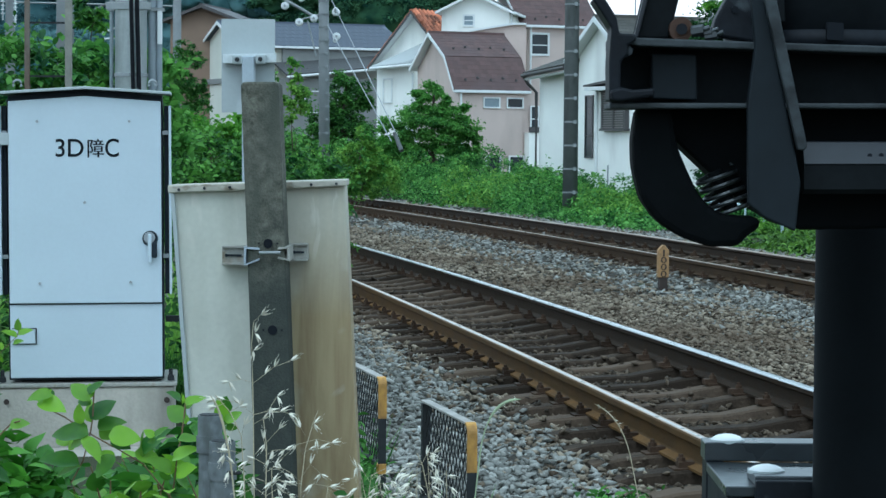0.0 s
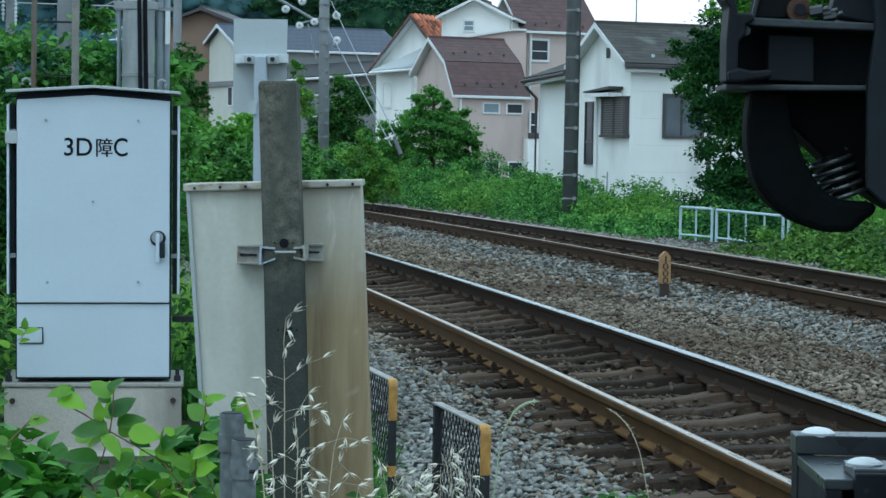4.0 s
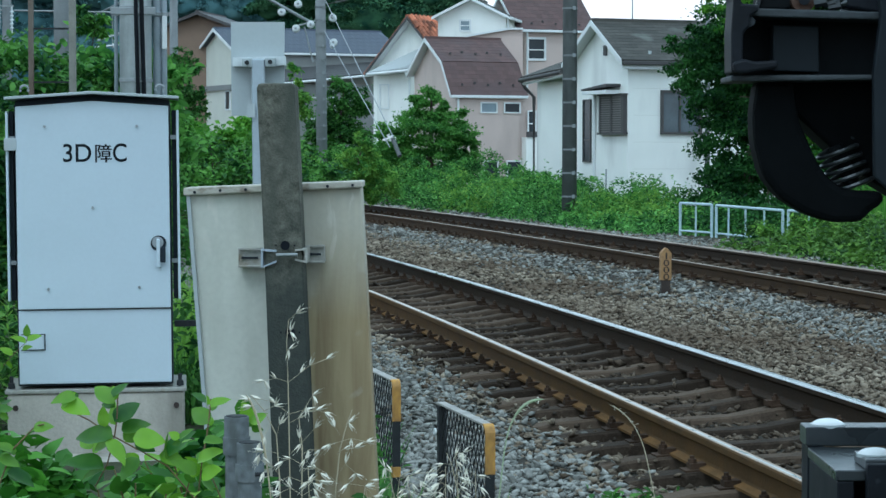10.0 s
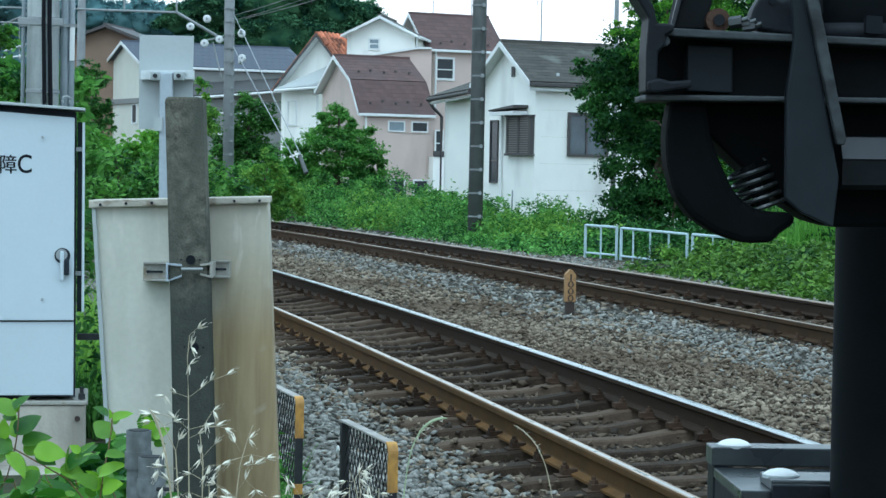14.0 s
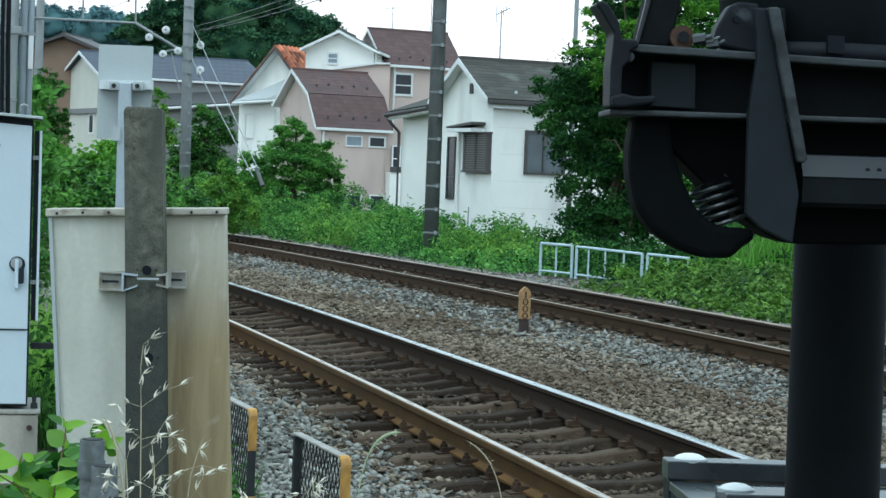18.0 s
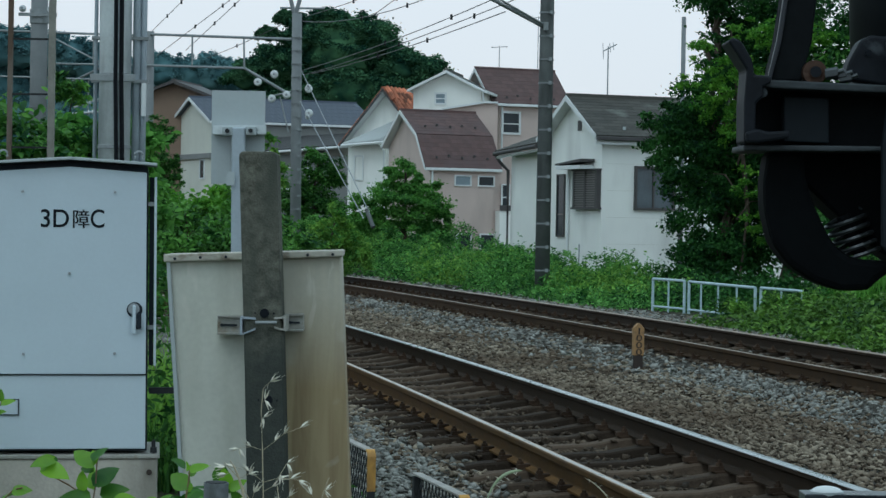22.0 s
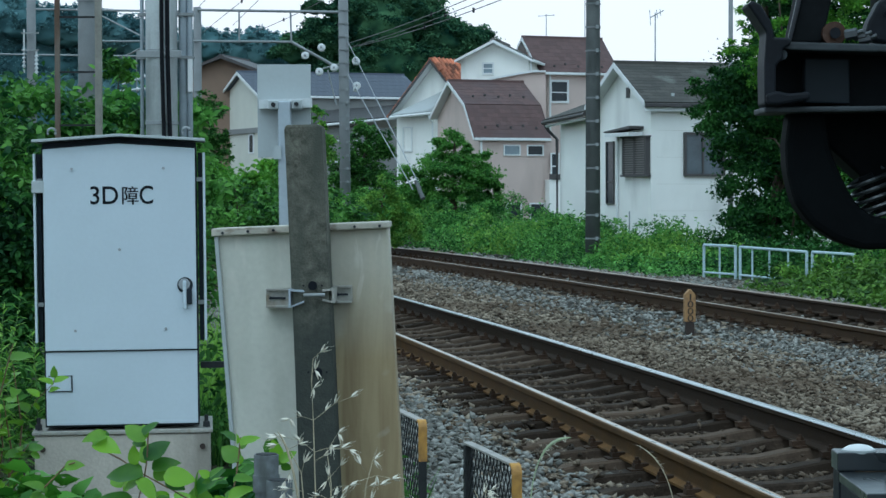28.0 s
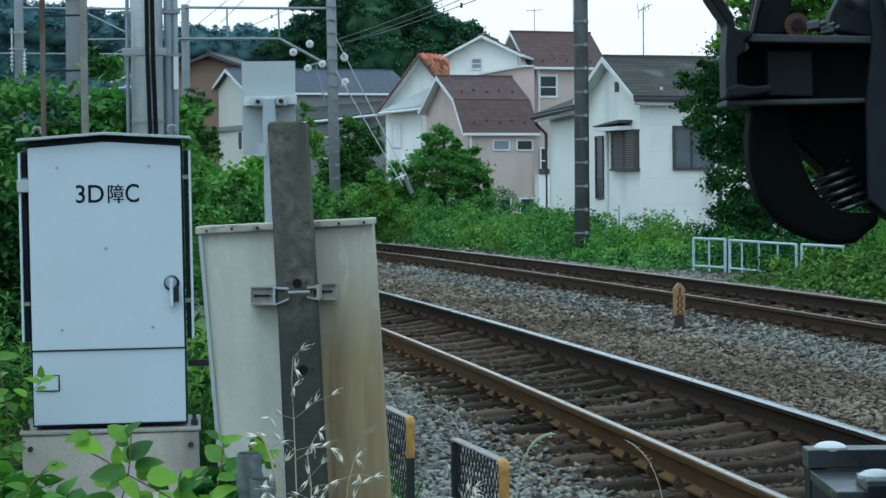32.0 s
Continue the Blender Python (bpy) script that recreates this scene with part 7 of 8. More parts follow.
def slope(parent, name, p0, p1, q1, q0, thick, material, rows, per, guard=False, z_guard=()):
    """A roof slope between the eave p0-p1 and the ridge q0-q1, laid with separate slates."""
    p0, p1, q0, q1 = map(Vector, (p0, p1, q0, q1))
    nrm = (p1 - p0).cross(q0 - p0).normalized()
    if nrm.z < 0:
        nrm = -nrm
    bm = bmesh.new()
    lo = [bm.verts.new(v) for v in (p0, p1, q1, q0)]
    hi = [bm.verts.new(v + nrm * thick) for v in (p0, p1, q1, q0)]
    bm.faces.new(lo[::-1])
    bm.faces.new(hi)
    for i in range(4):
        j = (i + 1) % 4
        bm.faces.new((lo[i], lo[j], hi[j], hi[i]))
    sl = part(name, bm, material, parent)
    bm = bmesh.new()
    for r in range(rows):
        u0, u1 = r / rows, (r + 1) / rows
        for c in range(per):
            off = (r % 2) * 0.5
            a, b = max(0, (c - off) / per), min(1, (c + 1 - off) / per - 0.004)
            if b <= a:
                continue
            def at(k, u, lift):
                return p0.lerp(p1, k).lerp(q0.lerp(q1, k), u) + nrm * (thick + lift * 0.5)
            vs = [bm.verts.new(at(k, u, l)) for k, u, l in ((a, u0, 0.016), (b, u0, 0.016), (b, u1, 0.006), (a, u1, 0.006), (a, u0, 0.002), (b, u0, 0.002))]
            bm.faces.new(vs[:4])
            bm.faces.new((vs[4], vs[5], vs[1], vs[0]))
    tagged(part("roof_covering", bm, material, sl), kind="stuff")
    return sl, nrm


def gable_house(name, label, x, y, turn, L, W, eave, ridge, over, wall, roof, trim, break_at=None, rows=9, per=14, base=-0.4, rake=0.35, snow=True, thick=0.09, downpipe=True, left=None, gutter=None, soffit=None, snow_at=0.3):
    """A house with its near corner at x, y: its long wall along x of its own space, its gable wall along y."""
    t = thing(name, label, "house", (x, y, 0), turn)
    mid = W / 2
    def outline(z0):
        pts = [(0, z0), (left[0], z0), left] if left else [(0, z0), (W, z0), (W, eave)]
        if break_at:
            bz, by = break_at
            pts += [(mid, ridge), (by, bz)] if left else [(W - by, bz), (mid, ridge), (by, bz)]
        else:
            pts += [(mid, ridge)]
        return pts + [(0, eave)]
    # gable walls
    for xa, xb in ((0.0, 0.15), (L - 0.15, L)):
        pts = outline(base)
        bm = bmesh.new()
        a = [bm.verts.new((xa, p[0], p[1] - (0.05 if p[1] > eave else 0))) for p in pts]
        b = [bm.verts.new((xb, p[0], p[1] - (0.05 if p[1] > eave else 0))) for p in pts]
        bm.faces.new(a)
        bm.faces.new(b[::-1])
        for i in range(len(pts)):
            j = (i + 1) % len(pts)
            bm.faces.new((a[i], b[i], b[j], a[j]))
        part("gable_wall", bm, wall, t)
    part("front_wall", boxed(0.15, 0.0, base, L - 0.15, 0.15, eave), wall, t)
    back = left or (W, eave)
    part("back_wall", boxed(0.15, back[0] - 0.15, base, L - 0.15, back[0], back[1]), wall, t)
    prof = [(0, eave)] + ([(break_at[1], break_at[0])] if break_at else []) + [(mid, ridge)]
    # push the eave out along its slope
    (ya, za), (yb, zb) = prof[0], prof[1]
    k = (zb - za) / (yb - ya)
    prof[0] = (-over, eave - over * k)
    # the far side may fall in one slope to an eave of its own
    drop = (ridge - left[1]) / (left[0] - mid) if left else 0.0
    prof_far = [(W - left[0] - over, left[1] - over * drop), (mid, ridge)] if left else prof
    for side in (0, 1):
        for (ya, za), (yb, zb) in zip(prof_far if side else prof, (prof_far if side else prof)[1:]):
            fy = (lambda q: q) if side == 0 else (lambda q: W - q)
            sl, nrm = slope(t, "roof_slope", (-rake, fy(ya), za), (L + rake, fy(ya), za), (L + rake, fy(yb), zb), (-rake, fy(yb), zb), thick, roof, rows if side == 0 else 2, per)
            if soffit:
                low = [(-rake + 0.04, ya, za), (L, ya, za), (L, yb, zb), (-rake + 0.04, yb, zb)]
                part("soffit", mesh_of("soffit", [(x, fy(y), z - d) for d in (0.012, 0.004) for x, y, z in low], [(0, 1, 2, 3), (7, 6, 5, 4), (0, 4, 5, 1), (1, 5, 6, 2), (2, 6, 7, 3), (3, 7, 4, 0)], soffit), None, sl)
            if side == 0 and snow:
                for r_ in (snow_at,):
                    for c in range(5):
                        q = Vector((L * (c + 0.5) / 5, ya + (yb - ya) * (r_ + 0.06 * (c % 2)), za + (zb - za) * (r_ + 0.06 * (c % 2)))) + nrm * (thick + 0.06)
                        part("snow_guard", boxed(q.x - 0.04, q.y - 0.02, q.z - 0.06, q.x + 0.04, q.y + 0.02, q.z + 0.025), M_FASCIA if roof is M_ROOFBROWN else M_GALVPALE, sl)
    part("ridge_cap", boxed(-rake, mid - 0.08, ridge + thick - 0.03, L + rake, mid + 0.08, ridge + thick + 0.06), roof, t)
    # barge boards at the near gable
    for side in (0, 1):
        fy = (lambda q: q) if side == 0 else (lambda q: W - q)
        for (ya, za), (yb, zb) in zip(prof_far if side else prof, (prof_far if side else prof)[1:]):
            bm = bmesh.new()
            a = [bm.verts.new((-rake - 0.03, fy(q), z)) for q, z in ((ya, za - 0.04), (ya, za + thick), (yb, zb + thick), (yb, zb - 0.06))]
            b = [bm.verts.new((-rake + 0.02, fy(q), z)) for q, z in ((ya, za - 0.04), (ya, za + thick), (yb, zb + thick), (yb, zb - 0.06))]
            bm.faces.new(a)
            bm.faces.new(b[::-1])
            for i in range(4):
                j = (i + 1) % 4
                bm.faces.new((a[i], b[i], b[j], a[j]))
            part("barge_board", bm, trim, t)
    ez = prof[0][1]
    part("gutter", boxed(-rake, -over - 0.09, ez - 0.06, L + rake, -over + 0.01, ez + 0.05, 0.02), gutter or trim, t)
    if gutter:
        part("fascia_board", boxed(-rake + 0.02, -over + 0.02, ez - 0.17, L + rake, -over + 0.06, ez - 0.01), trim, t)
    if downpipe:
        part("downpipe", rodded((0.06, -0.08, base), (0.06, -0.08, ez), 0.04, 0.04, 10), trim, t)
    return t


def antenna(x, y, z, h, label, arms=3):
    t = thing("antenna", label, "antenna", (x, y, z))
    part("mast", rodded((0, 0, -0.1), (0, 0, h), 0.022, 0.018, 6), M_GREYPIPE, t)
    part("boom", rodded((-0.35, 0, h - 0.08), (0.35, 0, h - 0.03), 0.014, 0.014, 6), M_GREYPIPE, t)
    for k in range(arms):
        q = -0.3 + 0.6 * k / max(1, arms - 1)
        part("element", rodded((q - 0.03, -0.25, h - 0.05), (q + 0.03, 0.25, h - 0.05), 0.01, 0.01, 5), M_GREYPIPE, t)


def houses():
    # white house beside the big trees
    W = 3.3
    h = gable_house("white_house", "white rendered house with a grey-green slate roof", 4.798, 62.022, 22, 6.5, W, 3.87, 4.86, 0.23, M_WALLWHITE, M_ROOFGREY, M_TRIM, rake=0.3, rows=13, per=18, downpipe=False, gutter=M_FASCIA, soffit=M_TRIM, snow_at=0.16)
    shutter(h, "g", 0.04, 1.886, 1.48, 0.99)
    pane = window(h, "f", 1.04, 1.90, 1.1, 1.05, 0.07, bars=(), rim=M_FASCIA, proud=0.07, glass=M_GLASSMID)
    part("sash", boxed(1.52, -0.05, 1.90, 1.57, -0.02, 2.95), M_FASCIA, pane)
    window(h, "g", 2.27, 1.11, 0.42, 1.66, 0.04, bars=(0.35,), rim=M_FASCIA)
    part("vent", boxed(-0.03, 1.27, 3.98, 0.0, 1.47, 4.26), M_FASCIA, h)
    part("canopy", prism([(0.42, 3.11), (2.0, 3.03), (2.0, 3.07), (0.42, 3.19)], Matrix.Translation((-0.45, 0, 0)) @ Matrix(((0, 0, 1, 0), (1, 0, 0, 0), (0, 1, 0, 0), (0, 0, 0, 1))), 0.44), M_FASCIA, h)
    part("canopy_trim", boxed(-0.44, 0.44, 2.92, -0.02, 1.95, 3.02), M_TRIM, h)
    part("pipe", rodded((-0.05, 1.96, -0.3), (-0.05, 1.96, 2.95), 0.04, 0.04, 8), M_TRIM, h)
    part("wall_lamp_post", rodded((-0.2, 0.9, -0.3), (-0.2, 0.9, 0.888), 0.02, 0.02, 8), M_GREYPIPE, h)
    for z in (0.9, 1.62, 2.34, 3.06):
        part("siding_joint", boxed(0.16, -0.004, z, 6.3, -0.0005, z + 0.006), M_WALLCREAM, h)
    q = h.matrix_basis @ Vector((0.95, W / 2, 0))
    t = thing("antenna", "thin television antenna with a tilted boom", "antenna", (q.x, q.y, 4.99))
    part("mast", rodded((0, 0, -0.1), (0, 0, 1.36), 0.022, 0.018, 6), M_GREYPIPE, t)
    part("boom", rodded((-0.14, 0, 1.22), (0.24, 0, 1.42), 0.016, 0.014, 6), M_GREYPIPE, t)
    for u, k in ((-0.13, 0.22), (0.06, 0.12), (0.15, 0.1)):
        part("element", rodded((u, -0.05, 1.29 + 0.5 * u - k), (u - 0.02, 0.05, 1.29 + 0.5 * u + k), 0.011, 0.011, 5), M_GREYPIPE, t)
    # its lower wing
    y1 = 5.95
    part("wing_wall", boxed(0.02, W, -0.4, 4.0, y1, 3.5), M_WALLWHITE, h)
    slope(h, "wing_roof", (-0.4, y1 + 0.2, 3.43), (-0.4, W - 0.1, 3.60), (1.6, W - 0.1, 4.36), (1.0, y1 - 0.9, 4.05), 0.1, M_ROOFGREY, 7, 10)
    part("wing_gutter", tube_path(bmesh.new(), [(-0.45, y1 + 0.2, 3.43), (-0.45, W - 0.05, 3.59)], 0.06, 8), M_FASCIA, h)
    part("wing_fascia", tube_path(bmesh.new(), [(-0.38, y1 + 0.18, 3.33), (-0.38, W - 0.05, 3.49)], 0.045, 4), M_TRIM, h)
    part("wing_downpipe", tube_path(bmesh.new(), [(-0.4, y1 + 0.15, 3.38), (-0.3, y1 + 0.12, 3.2), (-0.07, y1 + 0.03, 2.95), (-0.07, y1 + 0.03, -0.3)], 0.05, 8), M_FASCIA, h)
    part("wing_window", boxed(-0.02, y1 - 0.9, 0.2, 0.03, y1 - 0.3, 0.5), M_GLASS, h)
    # pink house with a gambrel roof
    W = 4.5
    h = gable_house("pink_house", "pink-beige house with a brown gambrel slate roof", 0.293, 87.968, 25, 2.7, W, 3.62, 5.66, 0.12, M_WALLPINK, M_ROOFBROWN, M_TRIM, break_at=(4.72, 0.74), rows=8, per=14, rake=0.28, left=(3.85, 4.40), soffit=M_TRIM)
    for a in (893, 935):
        window(h, "f", 1.066 + (2.06 - 1.066) * (a == 935), 2.865, 0.62, 3.187 - (2.865), 0.05, M_GLASSPALE if a == 893 else M_GLASS, bars=())
        window(h, "f", 1.184 + (2.179 - 1.184) * (a == 935), 0.312, 0.55, 0.956 - (0.312), 0.06, bars=())
    part("cornice", boxed(-0.05, -0.1, 3.359, 2.7, 0.0, 3.552), M_WALLPINK, h)
    part("side_annex", boxed(2.842, -0.3, -0.4, 2.842 + 0.9, 0.8, 1.9), M_WALLWHITE, h, "white balcony box")
    part("annex_rail", boxed(2.842, -0.34, 1.9, 2.842 + 0.9, -0.28, 2.114), M_FASCIA, h)
    window(h, "f", 3.079, 2.114, 0.28, 2.887 - (2.114), 0.05, bars=(0.4,))
    part("end_wall", boxed(2.7, 0.1, -0.4, 3.6, 1.2, 3.48), M_WALLPINK, h)
    # taller pink house behind
    W = 2.9
    h = gable_house("tall_pink_house", "tall pink-beige house with a brown slate roof", 3.21, 97.003, 25, 2.819, W, 6.55, 7.90, 0.18, M_WALLPINK, M_ROOFBROWN, M_TRIM, rows=9, per=14, rake=0.5, soffit=M_TRIM, snow_at=0.15)
    window(h, "f", 0.15, 5.24, 0.73, 0.80, 0.09, bars=(0.45,))
    w = thing("pink_wing", "pink-beige house wing with a sloping white coping", "house wing")
    part("wall", slab([(0.7620, 5.93), (2.4370, 6.21), (2.9800, 6.21), (2.9800, -0.3820), (0.7620, -0.3810)], 92.9, 93.6), M_WALLPINK, w)
    part("coping", slab([(0.7160, 5.99), (2.4340, 6.29), (2.9770, 6.29), (2.9770, 6.22), (2.4340, 6.215), (0.7390, 5.92)], 92.75, 93.7), M_TRIM, w)
    for u, high, text, arms in ((0.653, 8.715, "thin television antenna on the brown roof", 3), (2.506, 10.063, "thin antenna mast on the brown roof", 1)):
        q = h.matrix_basis @ Vector((u, W / 2, 0))
        antenna(q.x, q.y, 7.90 + 0.13, high - 7.77, text, arms)
    # far white gable
    W = 2.809
    h = gable_house("far_white_house", "white gabled house seen behind the others", 2.344, 94.493, 80, 3.2, W, 6.86, 7.56, 0.2, M_WALLWHITE, M_ROOFGREY, M_TRIM, rows=4, per=8, rake=0.4, snow=False, soffit=M_TRIM, thick=0.06)
    window(h, "g", 1.50, 6.30, 0.36, 0.36, 0.07, M_GLASSPALE, bars=(0.5,))
    # orange tile roof
    W = 3.844
    h = gable_house("orange_roof_house", "white house with an orange clay tile roof", 0.184, 97.967, 62, 2.4, W, 4.79, 7.0, 0.15, M_WALLWHITE, M_ROOFORANGE, M_FASCIA, rows=10, per=9, rake=0.5, snow=False, soffit=M_TRIM)
    # half-round tiles on the sunny slope
    lie = Vector((0, W / 2 + 0.15, 7.0 - 4.61)).normalized()
    for r_ in range(10):
        for c in range(9):
            foot = Vector((-0.42 + c * 0.36 + 0.06 * (r_ % 2), -0.12, 4.70)) + lie * (r_ * 0.305)
            lift = Vector((0, -lie.z, lie.y)) * 0.08
            part("roof_tile", rodded(foot + lift, foot + lie * 0.36 + lift * 1.3, 0.15, 0.12, 8), M_ROOFORANGE, h)
    part("porch_wall", boxed(-1.0, 1.45, -0.4, -0.05, 3.1, 4.62), M_WALLWHITE, h)
    slope(h, "porch_roof", (-1.5, 3.25, 4.64), (-1.5, 1.3, 4.78), (-0.1, 1.5, 5.68), (-0.1, 3.45, 4.92), 0.06, M_PORCHROOF, 5, 9)
    part("porch_gutter", tube_path(bmesh.new(), [(-1.55, 3.3, 4.60), (-1.55, 1.25, 4.74)], 0.06, 8), M_TRIM, h)
    part("porch_downpipe", tube_path(bmesh.new(), [(-1.5, 1.5, 4.70), (-1.3, 1.5, 4.5), (-1.06, 1.5, 4.4), (-1.06, 1.5, -0.4)], 0.04, 8), M_TRIM, h)
    window(h, "g", 2.55, 3.2, 0.36, 0.95, 0.05, bars=(), proud=1.06)
    # blue slate roofs
    W = 5.57
    h = gable_house("blue_roof_house", "cream house with a long blue-grey slate roof", -9.804, 107.846, 24, 8.1, W, 6.02, 7.10, 0.3, M_WALLCREAM, M_ROOFBLUE, M_TRIM, rows=6, per=24, rake=0.25, snow=False)
    part("string_course", boxed(-0.12, -0.1, 4.229, 0.0, W + 0.1, 4.466), M_WALLDARK, h)
    part("upper_wall", boxed(2.0, -0.2, 5.05, 8.0, -0.02, 5.98), M_WALLDARK, h)
    slope(h, "lower_roof", (1.6, -1.9, 4.50), (7.6, -1.9, 5.10), (7.6, -0.1, 5.62), (1.6, -0.1, 5.10), 0.08, M_ROOFDARK, 6, 22)
    part("lower_wall", boxed(1.8, -1.6, -0.4, 7.785, -0.2, 4.44), M_WALLDARK, h)
    part("lower_gutter", tube_path(bmesh.new(), [(1.6, -1.95, 4.46), (7.6, -1.95, 5.06)], 0.06, 8), M_TRIM, h)
    window(h, "g", 1.036, 3.334, 0.6, 4.229 - (3.413), 0.06, bars=(), rim=M_TRIM)
    window(h, "f", 2.6, 2.886, 1.6, 3.808 - (2.886), 0.06, bars=(), proud=1.65)
    # brown house further back
    W = 3.329
    gable_house("brown_house", "brown house with a dark low roof among trees", -10.358, 111.84, 80, 4.0, W, 7.338, 7.966, 0.35, M_WALLBROWN, M_FASCIA, M_FASCIA, rows=3, per=6, rake=0.5, snow=False)


# ---- hedge, bushes and trees ----


def before_fence(p):
    """Whether a place lies on the track's side of the white fence."""
    return 3.4 < p.x < 7.5 and p.y < 38.6 - 1.36 * (p.x - 3.86) + 0.75


def hedge():
    """Weeds and shrubs along the far side of the second track."""
    rng = np.random.default_rng(11)
    pts = []
    for i in range(620):
        s = rng.uniform(37.5, 100)
        v = rng.uniform(6.7, 10.5)
        top = np.interp(s, [33, 38, 44, 50, 58, 66, 80, 100], [0.2, 0.28, 0.48, 0.75, 1.04, 1.2, 1.5, 1.9]) * (0.55 + 0.45 * np.clip((v - 6.6) / 1.2, 0, 1))
        top *= 1 + 0.3 * math.sin(s * 0.9) * math.sin(s * 0.37 + 1)
        p = on_line(s, v)
        if before_fence(p):
            continue
        # a mound of leaves, dense on its outside
        r = rng.uniform(0.22, 0.6)
        k = int(290 * r / 0.4)
        d = rng.normal(size=(k, 3))
        d /= np.linalg.norm(d, axis=1)[:, None]
        d[:, 2] = np.abs(d[:, 2]) - 0.35
        z = top * rng.uniform(0.35, 1.0) - r * 0.62
        pts.append(np.array([p.x, p.y, z]) + d * r * rng.uniform(0.75, 1.12, (k, 1)))
    p = np.concatenate(pts)
    p[:, 2] = np.maximum(p[:, 2], -0.05)
    # upright sprigs stand out of the mounds
    tall = []
    for i in range(1500):
        c = p[rng.integers(len(p))]
        if c[2] < 0.25:
            continue
        k, high = 9, rng.uniform(0.12, 0.34)
        q = np.linspace(0, 1, k)
        lean = rng.normal(0, 0.06, 2)
        tall.append(np.stack([c[0] + lean[0] * q, c[1] + lean[1] * q, c[2] + high * q], -1) + rng.normal(0, 0.022, (k, 3)))
    p = np.concatenate([p, *tall])
    lime = np.sin(p[:, 0] * 1.1 + 0.6) * np.sin(p[:, 1] * 0.33 + 2.2) + rng.normal(0, 0.35, len(p)) > 0.42
    for name, some, leaf, text in (("hedge", ~lime, L_HEDGE, "rough green hedge of weeds along the far track"), ("yellow_green_hedge", lime, L_LIME, "yellow-green young growth in the hedge")):
        v, f = leaves_at(p[some], 0.08, rng, 0.55, 0.5, 0.5)
        tagged(new(name, big_mesh(name, v, f, leaf)), text, "hedge", kind="stuff")
    low = []
    for i in range(620):
        s, v = rng.uniform(33, 46), rng.uniform(6.7, 8.2)
        p = on_line(s, v)
        if before_fence(p):
            continue
        high = 0.08 if s > 36 else float(np.interp(s, (20, 33.5, 35.5), (0.4, 0.34, 0.12)))
        low.append(np.array([p.x, p.y, rng.uniform(-0.03, high)]) + rng.normal(0, 1, (22, 3)) * (0.2, 0.2, 0.03))
    v, f = leaves_at(np.concatenate(low), 0.075, rng, 0.8)
    tagged(new("low_weeds", big_mesh("low_weeds", v, f, L_HEDGE)), "low green weeds at the ballast edge", "weeds", kind="stuff")
    # leafy mounds growing down to the rail past the end of the fence
    pts = []
    for i in range(420):
        s, v = rng.uniform(19, 34.6), rng.uniform(5.95, 8.4)
        p = on_line(s, v)
        if before_fence(p) and p.y > 33.4:
            continue
        r = rng.uniform(0.12, 0.3)
        high = float(np.interp(v, (5.9, 6.4, 7.2, 8.4), (0.05, 0.16, 0.34, 0.5))) * rng.uniform(0.3, 1.3) * float(np.interp(s, (28, 34.6), (1.0, 0.45)))
        k = int(420 * r)
        d = rng.normal(size=(k, 3))
        d /= np.linalg.norm(d, axis=1)[:, None]
        pts.append(np.array([p.x, p.y, high - r * 0.4]) + d * (r, r, r * 0.7) * rng.uniform(0.6, 1.15, (k, 1)))
    p = np.concatenate(pts)
    p = p[p[:, 2] > -0.12]
    v, f = leaves_at(p, 0.085, rng, 0.7)
    tagged(new("leafy_weeds", big_mesh("leafy_weeds", v, f, L_NETTLE)), "dark green leafy weeds growing down to the far rail", "weeds", kind="stuff")
    # leafy weeds that grow up through the fence
    for name, leaf, text, seed, share in (("fence_weeds", L_LIME, "yellow-green leafy weeds growing over the white fence", 3, 26), ("dark_fence_weeds", L_NETTLE, "dark green leafy weeds growing over the white fence", 4, 40)):
        own = np.random.default_rng(seed)
        pts = []
        for a, b, high, n in (((5.36, 35.75), (5.72, 34.75), 0.36, share), ((5.72, 34.75), (6.3, 33.6), 0.44, share), ((4.85, 36.75), (5.15, 36.1), 0.26, share // 4), ((6.3, 33.6), (7.0, 32.6), 0.4, share)):
            for i in range(n):
                u = own.uniform(0, 1)
                top = high * own.uniform(0.45, 1.1)
                c = np.array([a[0] + (b[0] - a[0]) * u, a[1] + (b[1] - a[1]) * u, 0.0]) + own.normal(0, 0.1, 3) * (1, 1, 0)
                pts.append(c + own.normal(0, 1, (40, 3)) * (0.07, 0.07, 0.03) + np.outer(own.uniform(0.0, 1.0, 40) ** 0.7 * top, (0, 0, 1)))
        v, f = leaves_at(np.concatenate(pts), 0.075, own, 0.7)
        tagged(new(name, big_mesh(name, v, f, leaf)), text, "weeds", kind="stuff")
    # the strip in front of the trees, behind the fence
    pts, dim = [], []
    for i in range(1150):
        s, v = rng.uniform(24, 40), rng.uniform(7.6, 13)
        low_strip = float(np.interp(s, (29, 31), (1.0, 0.3))) if v < 10 else 1.0
        top = low_strip * 0.32 * (v - 7.4) + 0.45 * low_strip + 0.06 + 0.12 * math.sin(s * 1.7)
        p = on_line(s, v)
        if before_fence(p):
            continue
        q = np.array([p.x, p.y, top * rng.uniform(0.05, 1) ** 0.6]) + rng.normal(0, 1, (34, 3)) * (0.25, 0.12, 0.14)
        (dim if s > 31 else pts).append(q)
    # the far part takes darker leaves to stand in for the trees' shade
    for name, group, leaf, text in (("undergrowth", pts, L_HEDGE, "low green undergrowth beside the white fence"), ("shaded_undergrowth", dim, L_DARK, "undergrowth behind the white fence, leaves darkened for shade")):
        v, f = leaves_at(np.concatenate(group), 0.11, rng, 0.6)
